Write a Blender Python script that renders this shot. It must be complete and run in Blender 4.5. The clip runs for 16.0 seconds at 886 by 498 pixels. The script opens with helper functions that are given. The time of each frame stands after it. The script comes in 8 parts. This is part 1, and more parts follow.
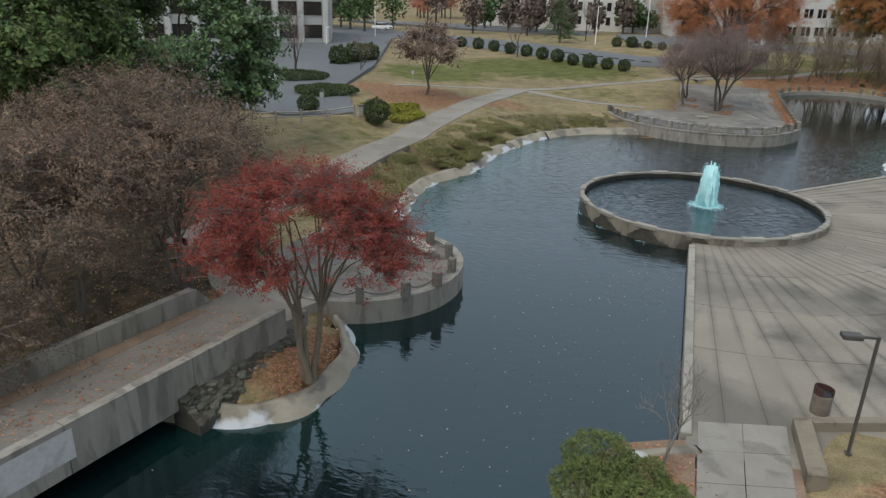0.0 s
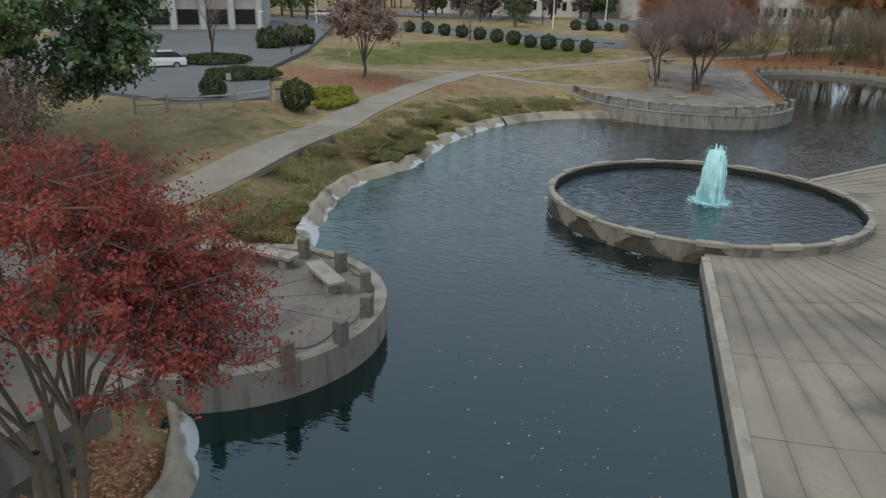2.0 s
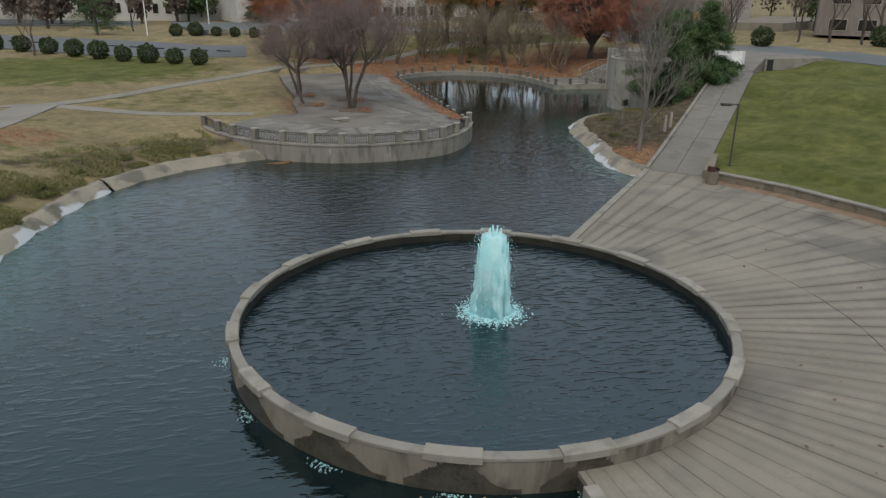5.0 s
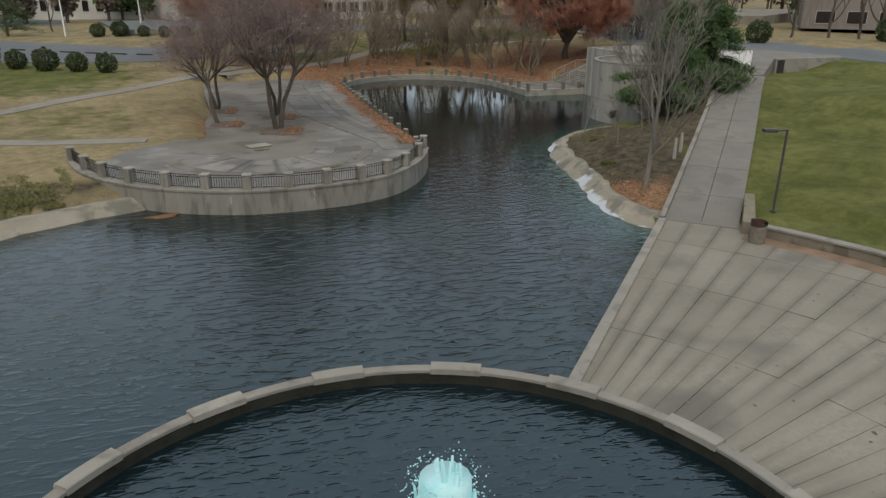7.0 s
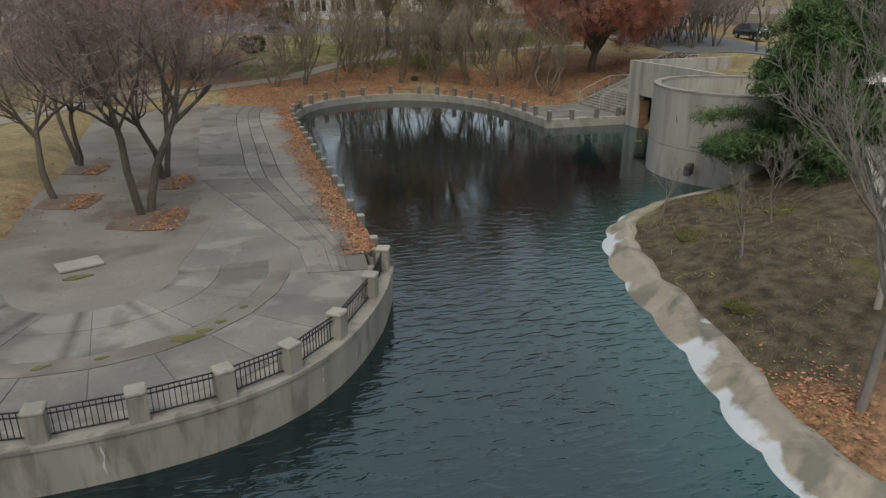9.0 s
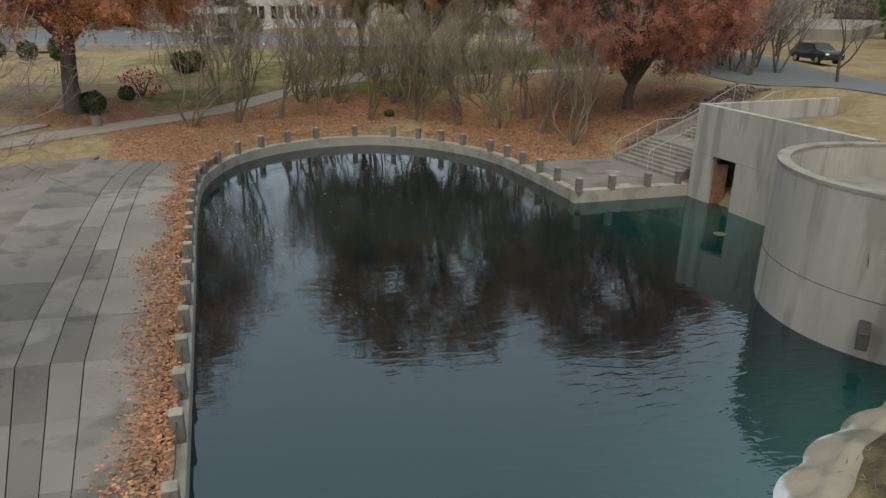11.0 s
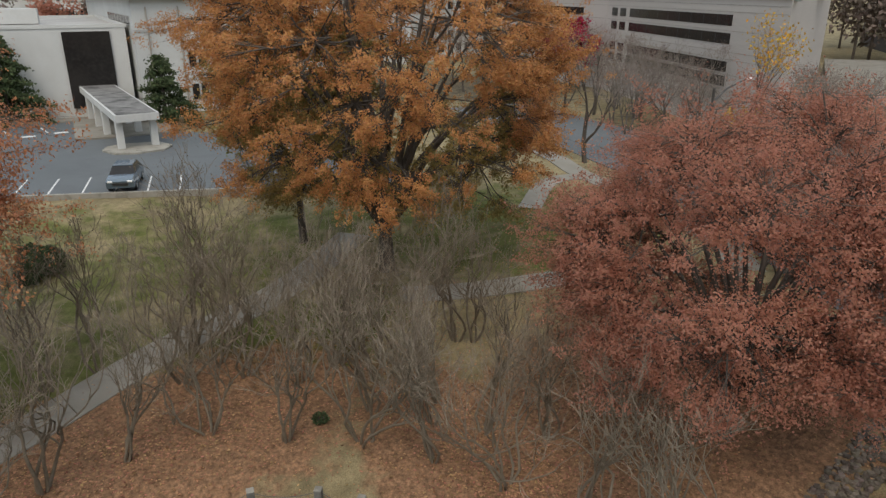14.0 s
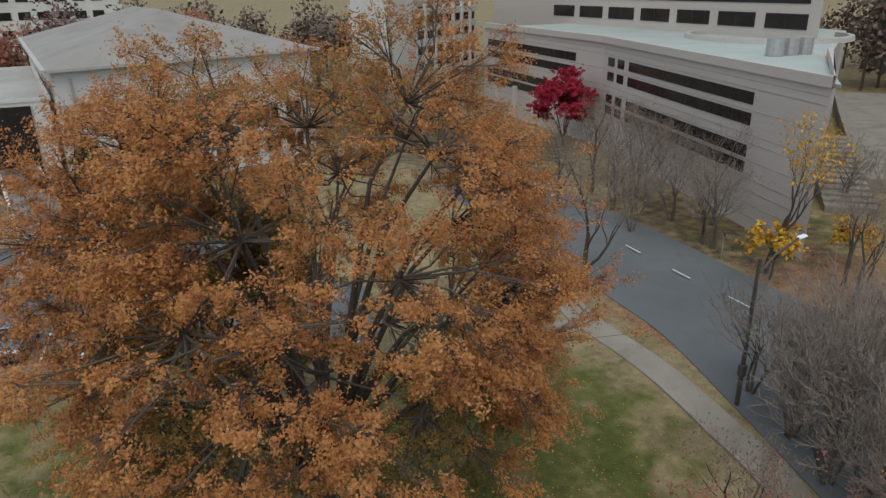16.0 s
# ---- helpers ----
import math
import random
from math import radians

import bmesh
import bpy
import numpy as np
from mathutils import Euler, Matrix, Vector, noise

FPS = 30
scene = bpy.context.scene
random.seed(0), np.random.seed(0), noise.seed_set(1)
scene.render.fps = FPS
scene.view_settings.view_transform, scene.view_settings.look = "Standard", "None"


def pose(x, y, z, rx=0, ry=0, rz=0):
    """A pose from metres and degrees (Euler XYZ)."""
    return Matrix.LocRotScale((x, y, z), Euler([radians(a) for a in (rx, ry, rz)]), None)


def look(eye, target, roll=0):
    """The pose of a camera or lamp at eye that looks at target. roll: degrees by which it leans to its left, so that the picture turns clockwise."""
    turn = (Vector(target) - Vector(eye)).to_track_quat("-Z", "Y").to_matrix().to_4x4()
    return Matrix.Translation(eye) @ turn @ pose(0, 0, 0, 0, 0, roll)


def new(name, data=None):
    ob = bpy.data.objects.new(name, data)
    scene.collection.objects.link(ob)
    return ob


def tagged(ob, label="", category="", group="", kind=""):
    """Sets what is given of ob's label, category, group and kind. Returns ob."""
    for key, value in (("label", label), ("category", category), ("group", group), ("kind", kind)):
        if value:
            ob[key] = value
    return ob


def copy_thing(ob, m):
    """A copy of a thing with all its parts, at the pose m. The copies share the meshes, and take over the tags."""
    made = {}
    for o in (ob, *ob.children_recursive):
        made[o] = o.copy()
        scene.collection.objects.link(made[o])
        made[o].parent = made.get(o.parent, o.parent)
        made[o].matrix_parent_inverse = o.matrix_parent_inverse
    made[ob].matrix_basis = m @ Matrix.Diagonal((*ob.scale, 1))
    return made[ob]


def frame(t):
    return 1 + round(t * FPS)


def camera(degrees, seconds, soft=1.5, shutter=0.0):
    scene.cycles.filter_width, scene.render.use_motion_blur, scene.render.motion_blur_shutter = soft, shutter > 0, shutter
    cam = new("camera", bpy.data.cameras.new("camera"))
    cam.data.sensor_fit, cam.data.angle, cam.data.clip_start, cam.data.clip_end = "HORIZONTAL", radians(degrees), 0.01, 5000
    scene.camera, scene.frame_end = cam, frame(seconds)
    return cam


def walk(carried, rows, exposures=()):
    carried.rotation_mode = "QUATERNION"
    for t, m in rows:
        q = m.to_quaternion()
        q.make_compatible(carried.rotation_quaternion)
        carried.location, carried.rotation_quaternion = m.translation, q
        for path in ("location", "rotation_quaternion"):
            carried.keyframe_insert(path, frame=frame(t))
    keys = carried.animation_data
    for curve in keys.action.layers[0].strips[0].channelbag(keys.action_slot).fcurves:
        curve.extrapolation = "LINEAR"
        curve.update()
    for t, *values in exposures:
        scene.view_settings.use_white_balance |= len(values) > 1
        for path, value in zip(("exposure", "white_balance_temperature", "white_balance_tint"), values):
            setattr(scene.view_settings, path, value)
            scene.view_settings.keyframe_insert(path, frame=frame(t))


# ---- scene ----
EXPOSURE, SKY, SUN, CLOUD = 0.56, 0.1, 0.85, (5.7, 6.35, 7.0)
WEDGE = (52.3, 60.4)
cam = camera(64.6, 16.0, soft=1.4, shutter=0.0)
PATH = [
    (0, (1.027, -2.657, 11.609), (0.911, -0.785, 10.914), 1.6),
    (0.5, (1.312, -0.572, 10.274), (1.217, 1.302, 9.581), 1.4),
    (1, (1.547, 1.396, 9.636), (1.463, 3.27, 8.942), 1.1),
    (1.5, (1.598, 3.874, 9.197), (1.549, 5.749, 8.502), 1.3),
    (2, (1.846, 6.665, 9.189), (1.839, 8.538, 8.487), 1.0),
    (2.1, (1.866, 7.379, 9.108), (1.948, 9.251, 8.409), 0.5),
    (2.2, (1.882, 8.127, 9.019), (2.01, 9.996, 8.318), 0.9),
    (2.3, (1.895, 8.901, 8.927), (2.146, 10.758, 8.228), 0.9),
    (2.4, (1.906, 9.693, 8.84), (2.35, 11.514, 8.143), 0.8),
    (2.5, (1.92, 10.495, 8.767), (2.523, 12.269, 8.07), 0.9),
    (2.7, (1.965, 12.087, 8.768), (2.592, 13.852, 8.066), 1.1),
    (3, (2.079, 14.381, 8.848), (2.704, 16.147, 8.148), 1.0),
    (3.2, (2.241, 15.743, 8.88), (2.872, 17.507, 8.18), 1.0),
    (3.5, (2.477, 17.523, 8.921), (3.24, 19.236, 8.227), 0.9),
    (3.7, (2.522, 18.512, 8.943), (3.39, 20.175, 8.249), 0.9),
    (4, (2.546, 19.646, 8.954), (3.462, 21.286, 8.266), 0.9),
    (4.2, (2.572, 20.138, 8.94), (3.488, 21.778, 8.254), 0.9),
    (6.3, (6.668, 26.483, 8.593), (7.701, 28.053, 7.908), 0.6),
    (6.5, (7.437, 27.509, 8.575), (8.466, 29.08, 7.888), 0.5),
    (7, (9.429, 30.471, 8.565), (10.456, 32.04, 7.869), 0.4),
    (7.5, (11.755, 33.816, 8.422), (12.781, 35.385, 7.726), 0.2),
    (8, (14.29, 37.436, 8.358), (15.316, 39.005, 7.659), 0.2),
    (8.5, (16.852, 41.125, 8.266), (17.88, 42.691, 7.565), 0.2),
    (9, (19.467, 44.778, 8.208), (20.496, 46.344, 7.507), 0.2),
    (9.2, (20.495, 46.153, 8.225), (21.524, 47.719, 7.527), 0.1),
    (11.3, (29.634, 58.839, 8.156), (30.679, 60.401, 7.473), 1.0),
    (11.5, (30.446, 60.008, 8.587), (31.492, 61.57, 7.905), 0.9),
    (12, (32.525, 62.93, 10.152), (33.572, 64.489, 9.464), 0.7),
    (12.5, (34.751, 65.767, 11.844), (35.792, 67.325, 11.145), 0.5),
    (13, (36.935, 68.536, 13.291), (37.971, 70.1, 12.595), 0.2),
    (13.5, (39.08, 71.424, 14.78), (40.119, 72.985, 14.083), 0.2),
    (14, (40.927, 74.017, 16.14), (41.977, 75.571, 15.444), 0.0),
    (14.5, (43.19, 76.569, 17.782), (44.238, 78.121, 17.077), -0.2),
    (15, (45.257, 79.142, 19.202), (46.309, 80.689, 18.496), -0.3),
    (15.5, (47.422, 81.478, 20.686), (48.478, 83.023, 19.979), -0.4),
    (16, (48.922, 83.63, 22.186), (49.991, 85.162, 21.473), -0.7),
]
walk(cam, [(t, look(eye, target, roll)) for t, eye, target, roll in PATH], exposures=[(t, EXPOSURE + stops, kelvin, 10) for t, stops, kelvin in ((0.0, 0.14, 6500), (2.5, -0.06, 6600), (3.5, -0.14, 6600), (8.0, -0.03, 6900), (11.5, 0.34, 6950), (12.5, 0.46, 6950), (13.2, 0.4, 6900), (14.0, 0.2, 6650), (15.5, 0.02, 6450), (16.0, -0.04, 6450))])

# ---- world and light: an overcast late-autumn day ----
world = bpy.data.worlds.new("overcast_sky")
scene.world = world
world.use_nodes = True
wn, wl = world.node_tree.nodes, world.node_tree.links
wn.clear()
sky = wn.new("ShaderNodeTexSky")
sky.sky_type, sky.sun_disc = "NISHITA", False
sky.sun_elevation, sky.sun_rotation = radians(38), radians(220)
sky.altitude, sky.air_density, sky.dust_density, sky.ozone_density = 200, 1.0, 1.5, 1.0
# a closed cloud deck: the clear sky shows through it by a third only
soften = wn.new("ShaderNodeMix")
soften.data_type = "RGBA"
soften.inputs["Factor"].default_value = 0.7
soften.inputs[7].default_value = (*CLOUD, 1)
wbg, wout = wn.new("ShaderNodeBackground"), wn.new("ShaderNodeOutputWorld")
wbg.inputs["Strength"].default_value = SKY
wl.new(sky.outputs[0], soften.inputs[6])
# an overcast sky is about three times brighter overhead than at the horizon
tex, rise, grade_sky, lit = wn.new("ShaderNodeTexCoord"), wn.new("ShaderNodeSeparateXYZ"), wn.new("ShaderNodeMapRange"), wn.new("ShaderNodeVectorMath")
grade_sky.inputs["To Min"].default_value, grade_sky.inputs["To Max"].default_value = 0.72, 1.14
lit.operation = "SCALE"
wl.new(tex.outputs["Generated"], rise.inputs[0])
wl.new(rise.outputs["Z"], grade_sky.inputs["Value"])
wl.new(soften.outputs[2], lit.inputs[0])
wl.new(grade_sky.outputs[0], lit.inputs["Scale"])
wl.new(lit.outputs[0], wbg.inputs["Color"])
wl.new(wbg.outputs[0], wout.inputs["Surface"])
sun_data = bpy.data.lights.new("sun", "SUN")
sun_data.energy, sun_data.angle, sun_data.color = SUN, radians(30), (1.0, 0.9, 0.77)
sun = new("sun", sun_data)
# the sky's sun stands at azimuth 220 degrees, 38 degrees up
sun.matrix_world = look((math.sin(radians(220)) * 60, math.cos(radians(220)) * 60, 90), (0, 0, 0))


# ---- materials ----
def ramp(nodes, stops):
    r = nodes.new("ShaderNodeValToRGB")
    el = r.color_ramp.elements
    el[0].position, el[0].color = stops[0][0], (*stops[0][1], 1)
    el[1].position, el[1].color = stops[-1][0], (*stops[-1][1], 1)
    for p, c in stops[1:-1]:
        e = el.new(p)
        e.color = (*c, 1)
    return r


def M(name, c1, c2, c3=None, s1=0.6, s2=9.0, rough=0.85, bump=0.15, metal=0.0, rnd=0.0, island=0.0, stain=None, stain_scale=0.25, stain_amt=0.5, coat=0.0, stretch=(1, 1, 1), bump_scale=None, sub=0.0):
    """A procedural surface: a broad noise between two colours, a fine grain towards a third, optional stains, and relief."""
    m = bpy.data.materials.new(name)
    m.use_nodes = True
    n, l = m.node_tree.nodes, m.node_tree.links
    b = n["Principled BSDF"]
    tc = n.new("ShaderNodeTexCoord")
    mp = n.new("ShaderNodeMapping")
    mp.inputs["Scale"].default_value = stretch
    geo = n.new("ShaderNodeNewGeometry")
    l.new(geo.outputs["Position"], mp.inputs["Vector"])
    big, fine = n.new("ShaderNodeTexNoise"), n.new("ShaderNodeTexNoise")
    big.inputs["Scale"].default_value, big.inputs["Detail"].default_value = s1, 6
    fine.inputs["Scale"].default_value, fine.inputs["Detail"].default_value = s2, 5
    l.new(mp.outputs[0], big.inputs["Vector"])
    l.new(mp.outputs[0], fine.inputs["Vector"])
    r = ramp(n, [(0.32, c1), (0.68, c2)])
    l.new(big.outputs["Fac"], r.inputs["Fac"])
    mix = n.new("ShaderNodeMix")
    mix.data_type = "RGBA"
    r2 = n.new("ShaderNodeMapRange")
    r2.inputs["From Min"].default_value, r2.inputs["From Max"].default_value = 0.42, 0.72
    l.new(fine.outputs["Fac"], r2.inputs["Value"])
    l.new(r2.outputs[0], mix.inputs["Factor"])
    l.new(r.outputs[0], mix.inputs[6])
    mix.inputs[7].default_value = (*(c3 or c2), 1)
    col = mix.outputs[2]
    if stain:
        sn = n.new("ShaderNodeTexNoise")
        sn.inputs["Scale"].default_value, sn.inputs["Detail"].default_value, sn.inputs["Distortion"].default_value = stain_scale, 8, 0.35
        l.new(mp.outputs[0], sn.inputs["Vector"])
        sr = n.new("ShaderNodeMapRange")
        sr.inputs["From Min"].default_value, sr.inputs["From Max"].default_value, sr.inputs["To Max"].default_value = 0.52, 0.62, stain_amt
        l.new(sn.outputs["Fac"], sr.inputs["Value"])
        mx = n.new("ShaderNodeMix")
        mx.data_type = "RGBA"
        l.new(sr.outputs[0], mx.inputs["Factor"])
        l.new(col, mx.inputs[6])
        mx.inputs[7].default_value = (*stain, 1)
        col = mx.outputs[2]
    if rnd or island:
        hsv = n.new("ShaderNodeHueSaturation")
        src = n.new("ShaderNodeObjectInfo").outputs["Random"] if rnd else geo.outputs["Random Per Island"]
        amt = rnd or island
        vr = n.new("ShaderNodeMapRange")
        vr.inputs["To Min"].default_value, vr.inputs["To Max"].default_value = 1 - amt, 1 + amt
        l.new(src, vr.inputs["Value"])
        l.new(vr.outputs[0], hsv.inputs["Value"])
        if island:
            hr = n.new("ShaderNodeMapRange")
            hr.inputs["To Min"].default_value, hr.inputs["To Max"].default_value = 0.5 - 0.07 * amt, 0.5 + 0.07 * amt
            wn2 = n.new("ShaderNodeTexWhiteNoise")
            wn2.noise_dimensions = "1D"
            l.new(src, wn2.inputs["W"])
            l.new(wn2.outputs["Value"], hr.inputs["Value"])
            l.new(hr.outputs[0], hsv.inputs["Hue"])
        l.new(col, hsv.inputs["Color"])
        col = hsv.outputs[0]
    l.new(col, b.inputs["Base Color"])
    b.inputs["Roughness"].default_value, b.inputs["Metallic"].default_value = rough, metal
    b.inputs["Specular IOR Level"].default_value = 0.3
    b.inputs["Coat Weight"].default_value = coat
    if bump:
        bp = n.new("ShaderNodeBump")
        bp.inputs["Strength"].default_value, bp.inputs["Distance"].default_value = bump, 0.03
        if bump_scale:
            f2 = n.new("ShaderNodeTexNoise")
            f2.inputs["Scale"].default_value, f2.inputs["Detail"].default_value = bump_scale, 6
            l.new(mp.outputs[0], f2.inputs["Vector"])
            l.new(f2.outputs["Fac"], bp.inputs["Height"])
        else:
            l.new(fine.outputs["Fac"], bp.inputs["Height"])
        l.new(bp.outputs[0], b.inputs["Normal"])
    if sub:
        tr = n.new("ShaderNodeBsdfTranslucent")
        l.new(col, tr.inputs["Color"])
        ms = n.new("ShaderNodeMixShader")
        ms.inputs[0].default_value = sub
        out = n["Material Output"]
        l.new(b.outputs[0], ms.inputs[1])
        l.new(tr.outputs[0], ms.inputs[2])
        l.new(ms.outputs[0], out.inputs["Surface"])
    return m


def water_material(name, body, shallow, scale, strength):
    m = bpy.data.materials.new(name)
    m.use_nodes = True
    n, l = m.node_tree.nodes, m.node_tree.links
    b = n["Principled BSDF"]
    geo = n.new("ShaderNodeNewGeometry")
    mp = n.new("ShaderNodeMapping")
    mp.vector_type = "TEXTURE"
    mp.inputs["Rotation"].default_value = (0, 0, radians(-18))
    mp.inputs["Scale"].default_value = (2.7, 1.0, 1.0)
    l.new(geo.outputs["Position"], mp.inputs["Vector"])
    w1, w2, w3, tone = (n.new("ShaderNodeTexNoise") for _ in range(4))
    for w, s, d, dist in ((w1, scale, 2, 0.4), (w2, scale * 2.7, 2, 0.3), (w3, 0.07, 3, 0.8), (tone, 0.05, 3, 0.5)):
        w.inputs["Scale"].default_value, w.inputs["Detail"].default_value, w.inputs["Distortion"].default_value = s, d, dist
    for w in (w1, w2):
        l.new(mp.outputs[0], w.inputs["Vector"])
    for w in (w3, tone):
        l.new(geo.outputs["Position"], w.inputs["Vector"])
    add = n.new("ShaderNodeMath")
    add.operation = "MULTIPLY_ADD"
    add.inputs[1].default_value = 0.42
    l.new(w2.outputs["Fac"], add.inputs[0])
    # short crests on flat water
    crest = n.new("ShaderNodeMapRange")
    crest.interpolation_type = "SMOOTHSTEP"
    crest.inputs["From Min"].default_value, crest.inputs["From Max"].default_value = 0.46, 0.74
    l.new(w1.outputs["Fac"], crest.inputs["Value"])
    l.new(crest.outputs[0], add.inputs[2])
    # calm and ruffled patches drift over the surface
    calm = n.new("ShaderNodeMapRange")
    calm.inputs["From Min"].default_value, calm.inputs["From Max"].default_value = 0.38, 0.62
    calm.inputs["To Min"].default_value, calm.inputs["To Max"].default_value = strength * 0.6, strength
    l.new(w3.outputs["Fac"], calm.inputs["Value"])
    bp = n.new("ShaderNodeBump")
    bp.inputs["Distance"].default_value = 0.1
    # the sheltered basin lies calmer
    sep, lee, both = n.new("ShaderNodeSeparateXYZ"), n.new("ShaderNodeMapRange"), n.new("ShaderNodeMath")
    both.operation = "MULTIPLY"
    lee.inputs["From Min"].default_value, lee.inputs["From Max"].default_value = 54, 68
    lee.inputs["To Min"].default_value, lee.inputs["To Max"].default_value = 1.5, 0.1
    l.new(geo.outputs["Position"], sep.inputs[0])
    l.new(sep.outputs["Y"], lee.inputs["Value"])
    inlet, lull = n.new("ShaderNodeMapRange"), n.new("ShaderNodeMath")
    lull.operation = "MULTIPLY"
    inlet.inputs["From Min"].default_value, inlet.inputs["From Max"].default_value = 22, 47
    inlet.inputs["To Min"].default_value, inlet.inputs["To Max"].default_value = 0.2, 1.0
    l.new(sep.outputs["Y"], inlet.inputs["Value"])
    l.new(inlet.outputs[0], lull.inputs[0])
    l.new(lee.outputs[0], lull.inputs[1])
    l.new(lull.outputs[0], both.inputs[0])
    l.new(calm.outputs[0], both.inputs[1])
    l.new(both.outputs[0], bp.inputs["Strength"])
    l.new(add.outputs[0], bp.inputs["Height"])
    l.new(bp.outputs[0], b.inputs["Normal"])
    r = ramp(n, [(0.35, body), (0.7, shallow)])
    l.new(tone.outputs["Fac"], r.inputs["Fac"])
    # teal where the bed comes up towards the shore
    att = n.new("ShaderNodeAttribute")
    att.attribute_name = "shallow"
    mx = n.new("ShaderNodeMix")
    mx.data_type = "RGBA"
    l.new(att.outputs["Fac"], mx.inputs["Factor"])
    l.new(r.outputs[0], mx.inputs[6])
    mx.inputs[7].default_value = (0.011, 0.07, 0.06, 1)
    l.new(mx.outputs[2], b.inputs["Base Color"])
    b.inputs["Roughness"].default_value, b.inputs["IOR"].default_value = 0.01, 1.52
    b.inputs["Specular IOR Level"].default_value = 0.94
    b.inputs["Specular Tint"].default_value = (0.66, 0.9, 1.0, 1)
    return m


def zoned_ground_material():
    """Turf, dry grass, leaf litter and bare mulch, laid out by the weights stored on the ground."""
    m = bpy.data.materials.new("ground_cover")
    m.use_nodes = True
    n, l = m.node_tree.nodes, m.node_tree.links
    b = n["Principled BSDF"]
    geo = n.new("ShaderNodeNewGeometry")
    att = n.new("ShaderNodeAttribute")
    att.attribute_name = "cover"
    sep = n.new("ShaderNodeSeparateColor")
    l.new(att.outputs["Color"], sep.inputs[0])

    def noise_tex(s, d=6):
        t = n.new("ShaderNodeTexNoise")
        t.inputs["Scale"].default_value, t.inputs["Detail"].default_value = s, d
        l.new(geo.outputs["Position"], t.inputs["Vector"])
        return t

    def two(s, a, c, lo=0.35, hi=0.65):
        t, r = noise_tex(s), ramp(n, [(lo, a), (hi, c)])
        l.new(t.outputs["Fac"], r.inputs["Fac"])
        return r.outputs[0]

    def blend(f, a, c):
        x = n.new("ShaderNodeMix")
        x.data_type = "RGBA"
        l.new(f, x.inputs["Factor"])
        l.new(a, x.inputs[6])
        l.new(c, x.inputs[7])
        return x.outputs[2]

    def mask(weight, s):
        # weight pushed to and fro by noise, so that zones meet in ragged edges
        t = noise_tex(s, 8)
        a = n.new("ShaderNodeMath")
        a.operation = "MULTIPLY_ADD"
        a.inputs[1].default_value, a.inputs[2].default_value = 0.9, -0.45
        l.new(t.outputs["Fac"], a.inputs[0])
        c = n.new("ShaderNodeMath")
        c.operation = "ADD"
        l.new(a.outputs[0], c.inputs[0])
        l.new(weight, c.inputs[1])
        r = n.new("ShaderNodeMapRange")
        r.inputs["From Min"].default_value, r.inputs["From Max"].default_value = 0.38, 0.62
        l.new(c.outputs[0], r.inputs["Value"])
        return r.outputs[0]

    dry = two(0.35, (0.19, 0.155, 0.085), (0.28, 0.225, 0.125))
    green = two(0.5, (0.078, 0.09, 0.023), (0.132, 0.136, 0.042))
    leaf = two(7.0, (0.15, 0.09, 0.053), (0.315, 0.178, 0.1))
    dark = two(2.5, (0.055, 0.045, 0.03), (0.12, 0.097, 0.062))
    c = blend(mask(sep.outputs[0], 0.8), dry, green)
    c = blend(mask(sep.outputs[1], 1.3), c, leaf)
    c = blend(mask(sep.outputs[2], 1.1), c, dark)
    fine = noise_tex(22.0)
    hsv = n.new("ShaderNodeHueSaturation")
    v = n.new("ShaderNodeMapRange")
    v.inputs["From Min"].default_value, v.inputs["From Max"].default_value = 0.3, 0.7
    v.inputs["To Min"].default_value, v.inputs["To Max"].default_value = 0.7, 1.25
    l.new(fine.outputs["Fac"], v.inputs["Value"])
    l.new(v.outputs[0], hsv.inputs["Value"])
    l.new(c, hsv.inputs["Color"])
    worn = n.new("ShaderNodeHueSaturation")
    v2 = n.new("ShaderNodeMapRange")
    v2.inputs["From Min"].default_value, v2.inputs["From Max"].default_value = 0.3, 0.7
    v2.inputs["To Min"].default_value, v2.inputs["To Max"].default_value = 0.78, 1.2
    l.new(noise_tex(2.2).outputs["Fac"], v2.inputs["Value"])
    l.new(v2.outputs[0], worn.inputs["Value"])
    l.new(hsv.outputs[0], worn.inputs["Color"])
    l.new(worn.outputs[0], b.inputs["Base Color"])
    b.inputs["Roughness"].default_value, b.inputs["Specular IOR Level"].default_value = 0.95, 0.15
    bp = n.new("ShaderNodeBump")
    bp.inputs["Strength"].default_value, bp.inputs["Distance"].default_value = 0.6, 0.06
    l.new(noise_tex(9.0).outputs["Fac"], bp.inputs["Height"])
    l.new(bp.outputs[0], b.inputs["Normal"])
    return m


CONCRETE = M("weathered_concrete", (0.215, 0.202, 0.172), (0.292, 0.275, 0.237), (0.249, 0.232, 0.202), s1=0.9, s2=14, stain=(0.103, 0.095, 0.082), stain_scale=1.3, stain_amt=0.42)
COPING = M("pale_concrete_coping", (0.25, 0.236, 0.2), (0.335, 0.315, 0.27), (0.285, 0.268, 0.228), s1=1.2, s2=16, stain=(0.146, 0.138, 0.116), stain_scale=1.4, stain_amt=0.5, rnd=0.12)
WALLCON = M("streaked_concrete", (0.19, 0.178, 0.15), (0.3, 0.28, 0.238), (0.25, 0.232, 0.196), s1=1.6, s2=9, stain=(0.115, 0.106, 0.09), stain_scale=2.6, stain_amt=0.6, stretch=(1.0, 1.0, 0.22))
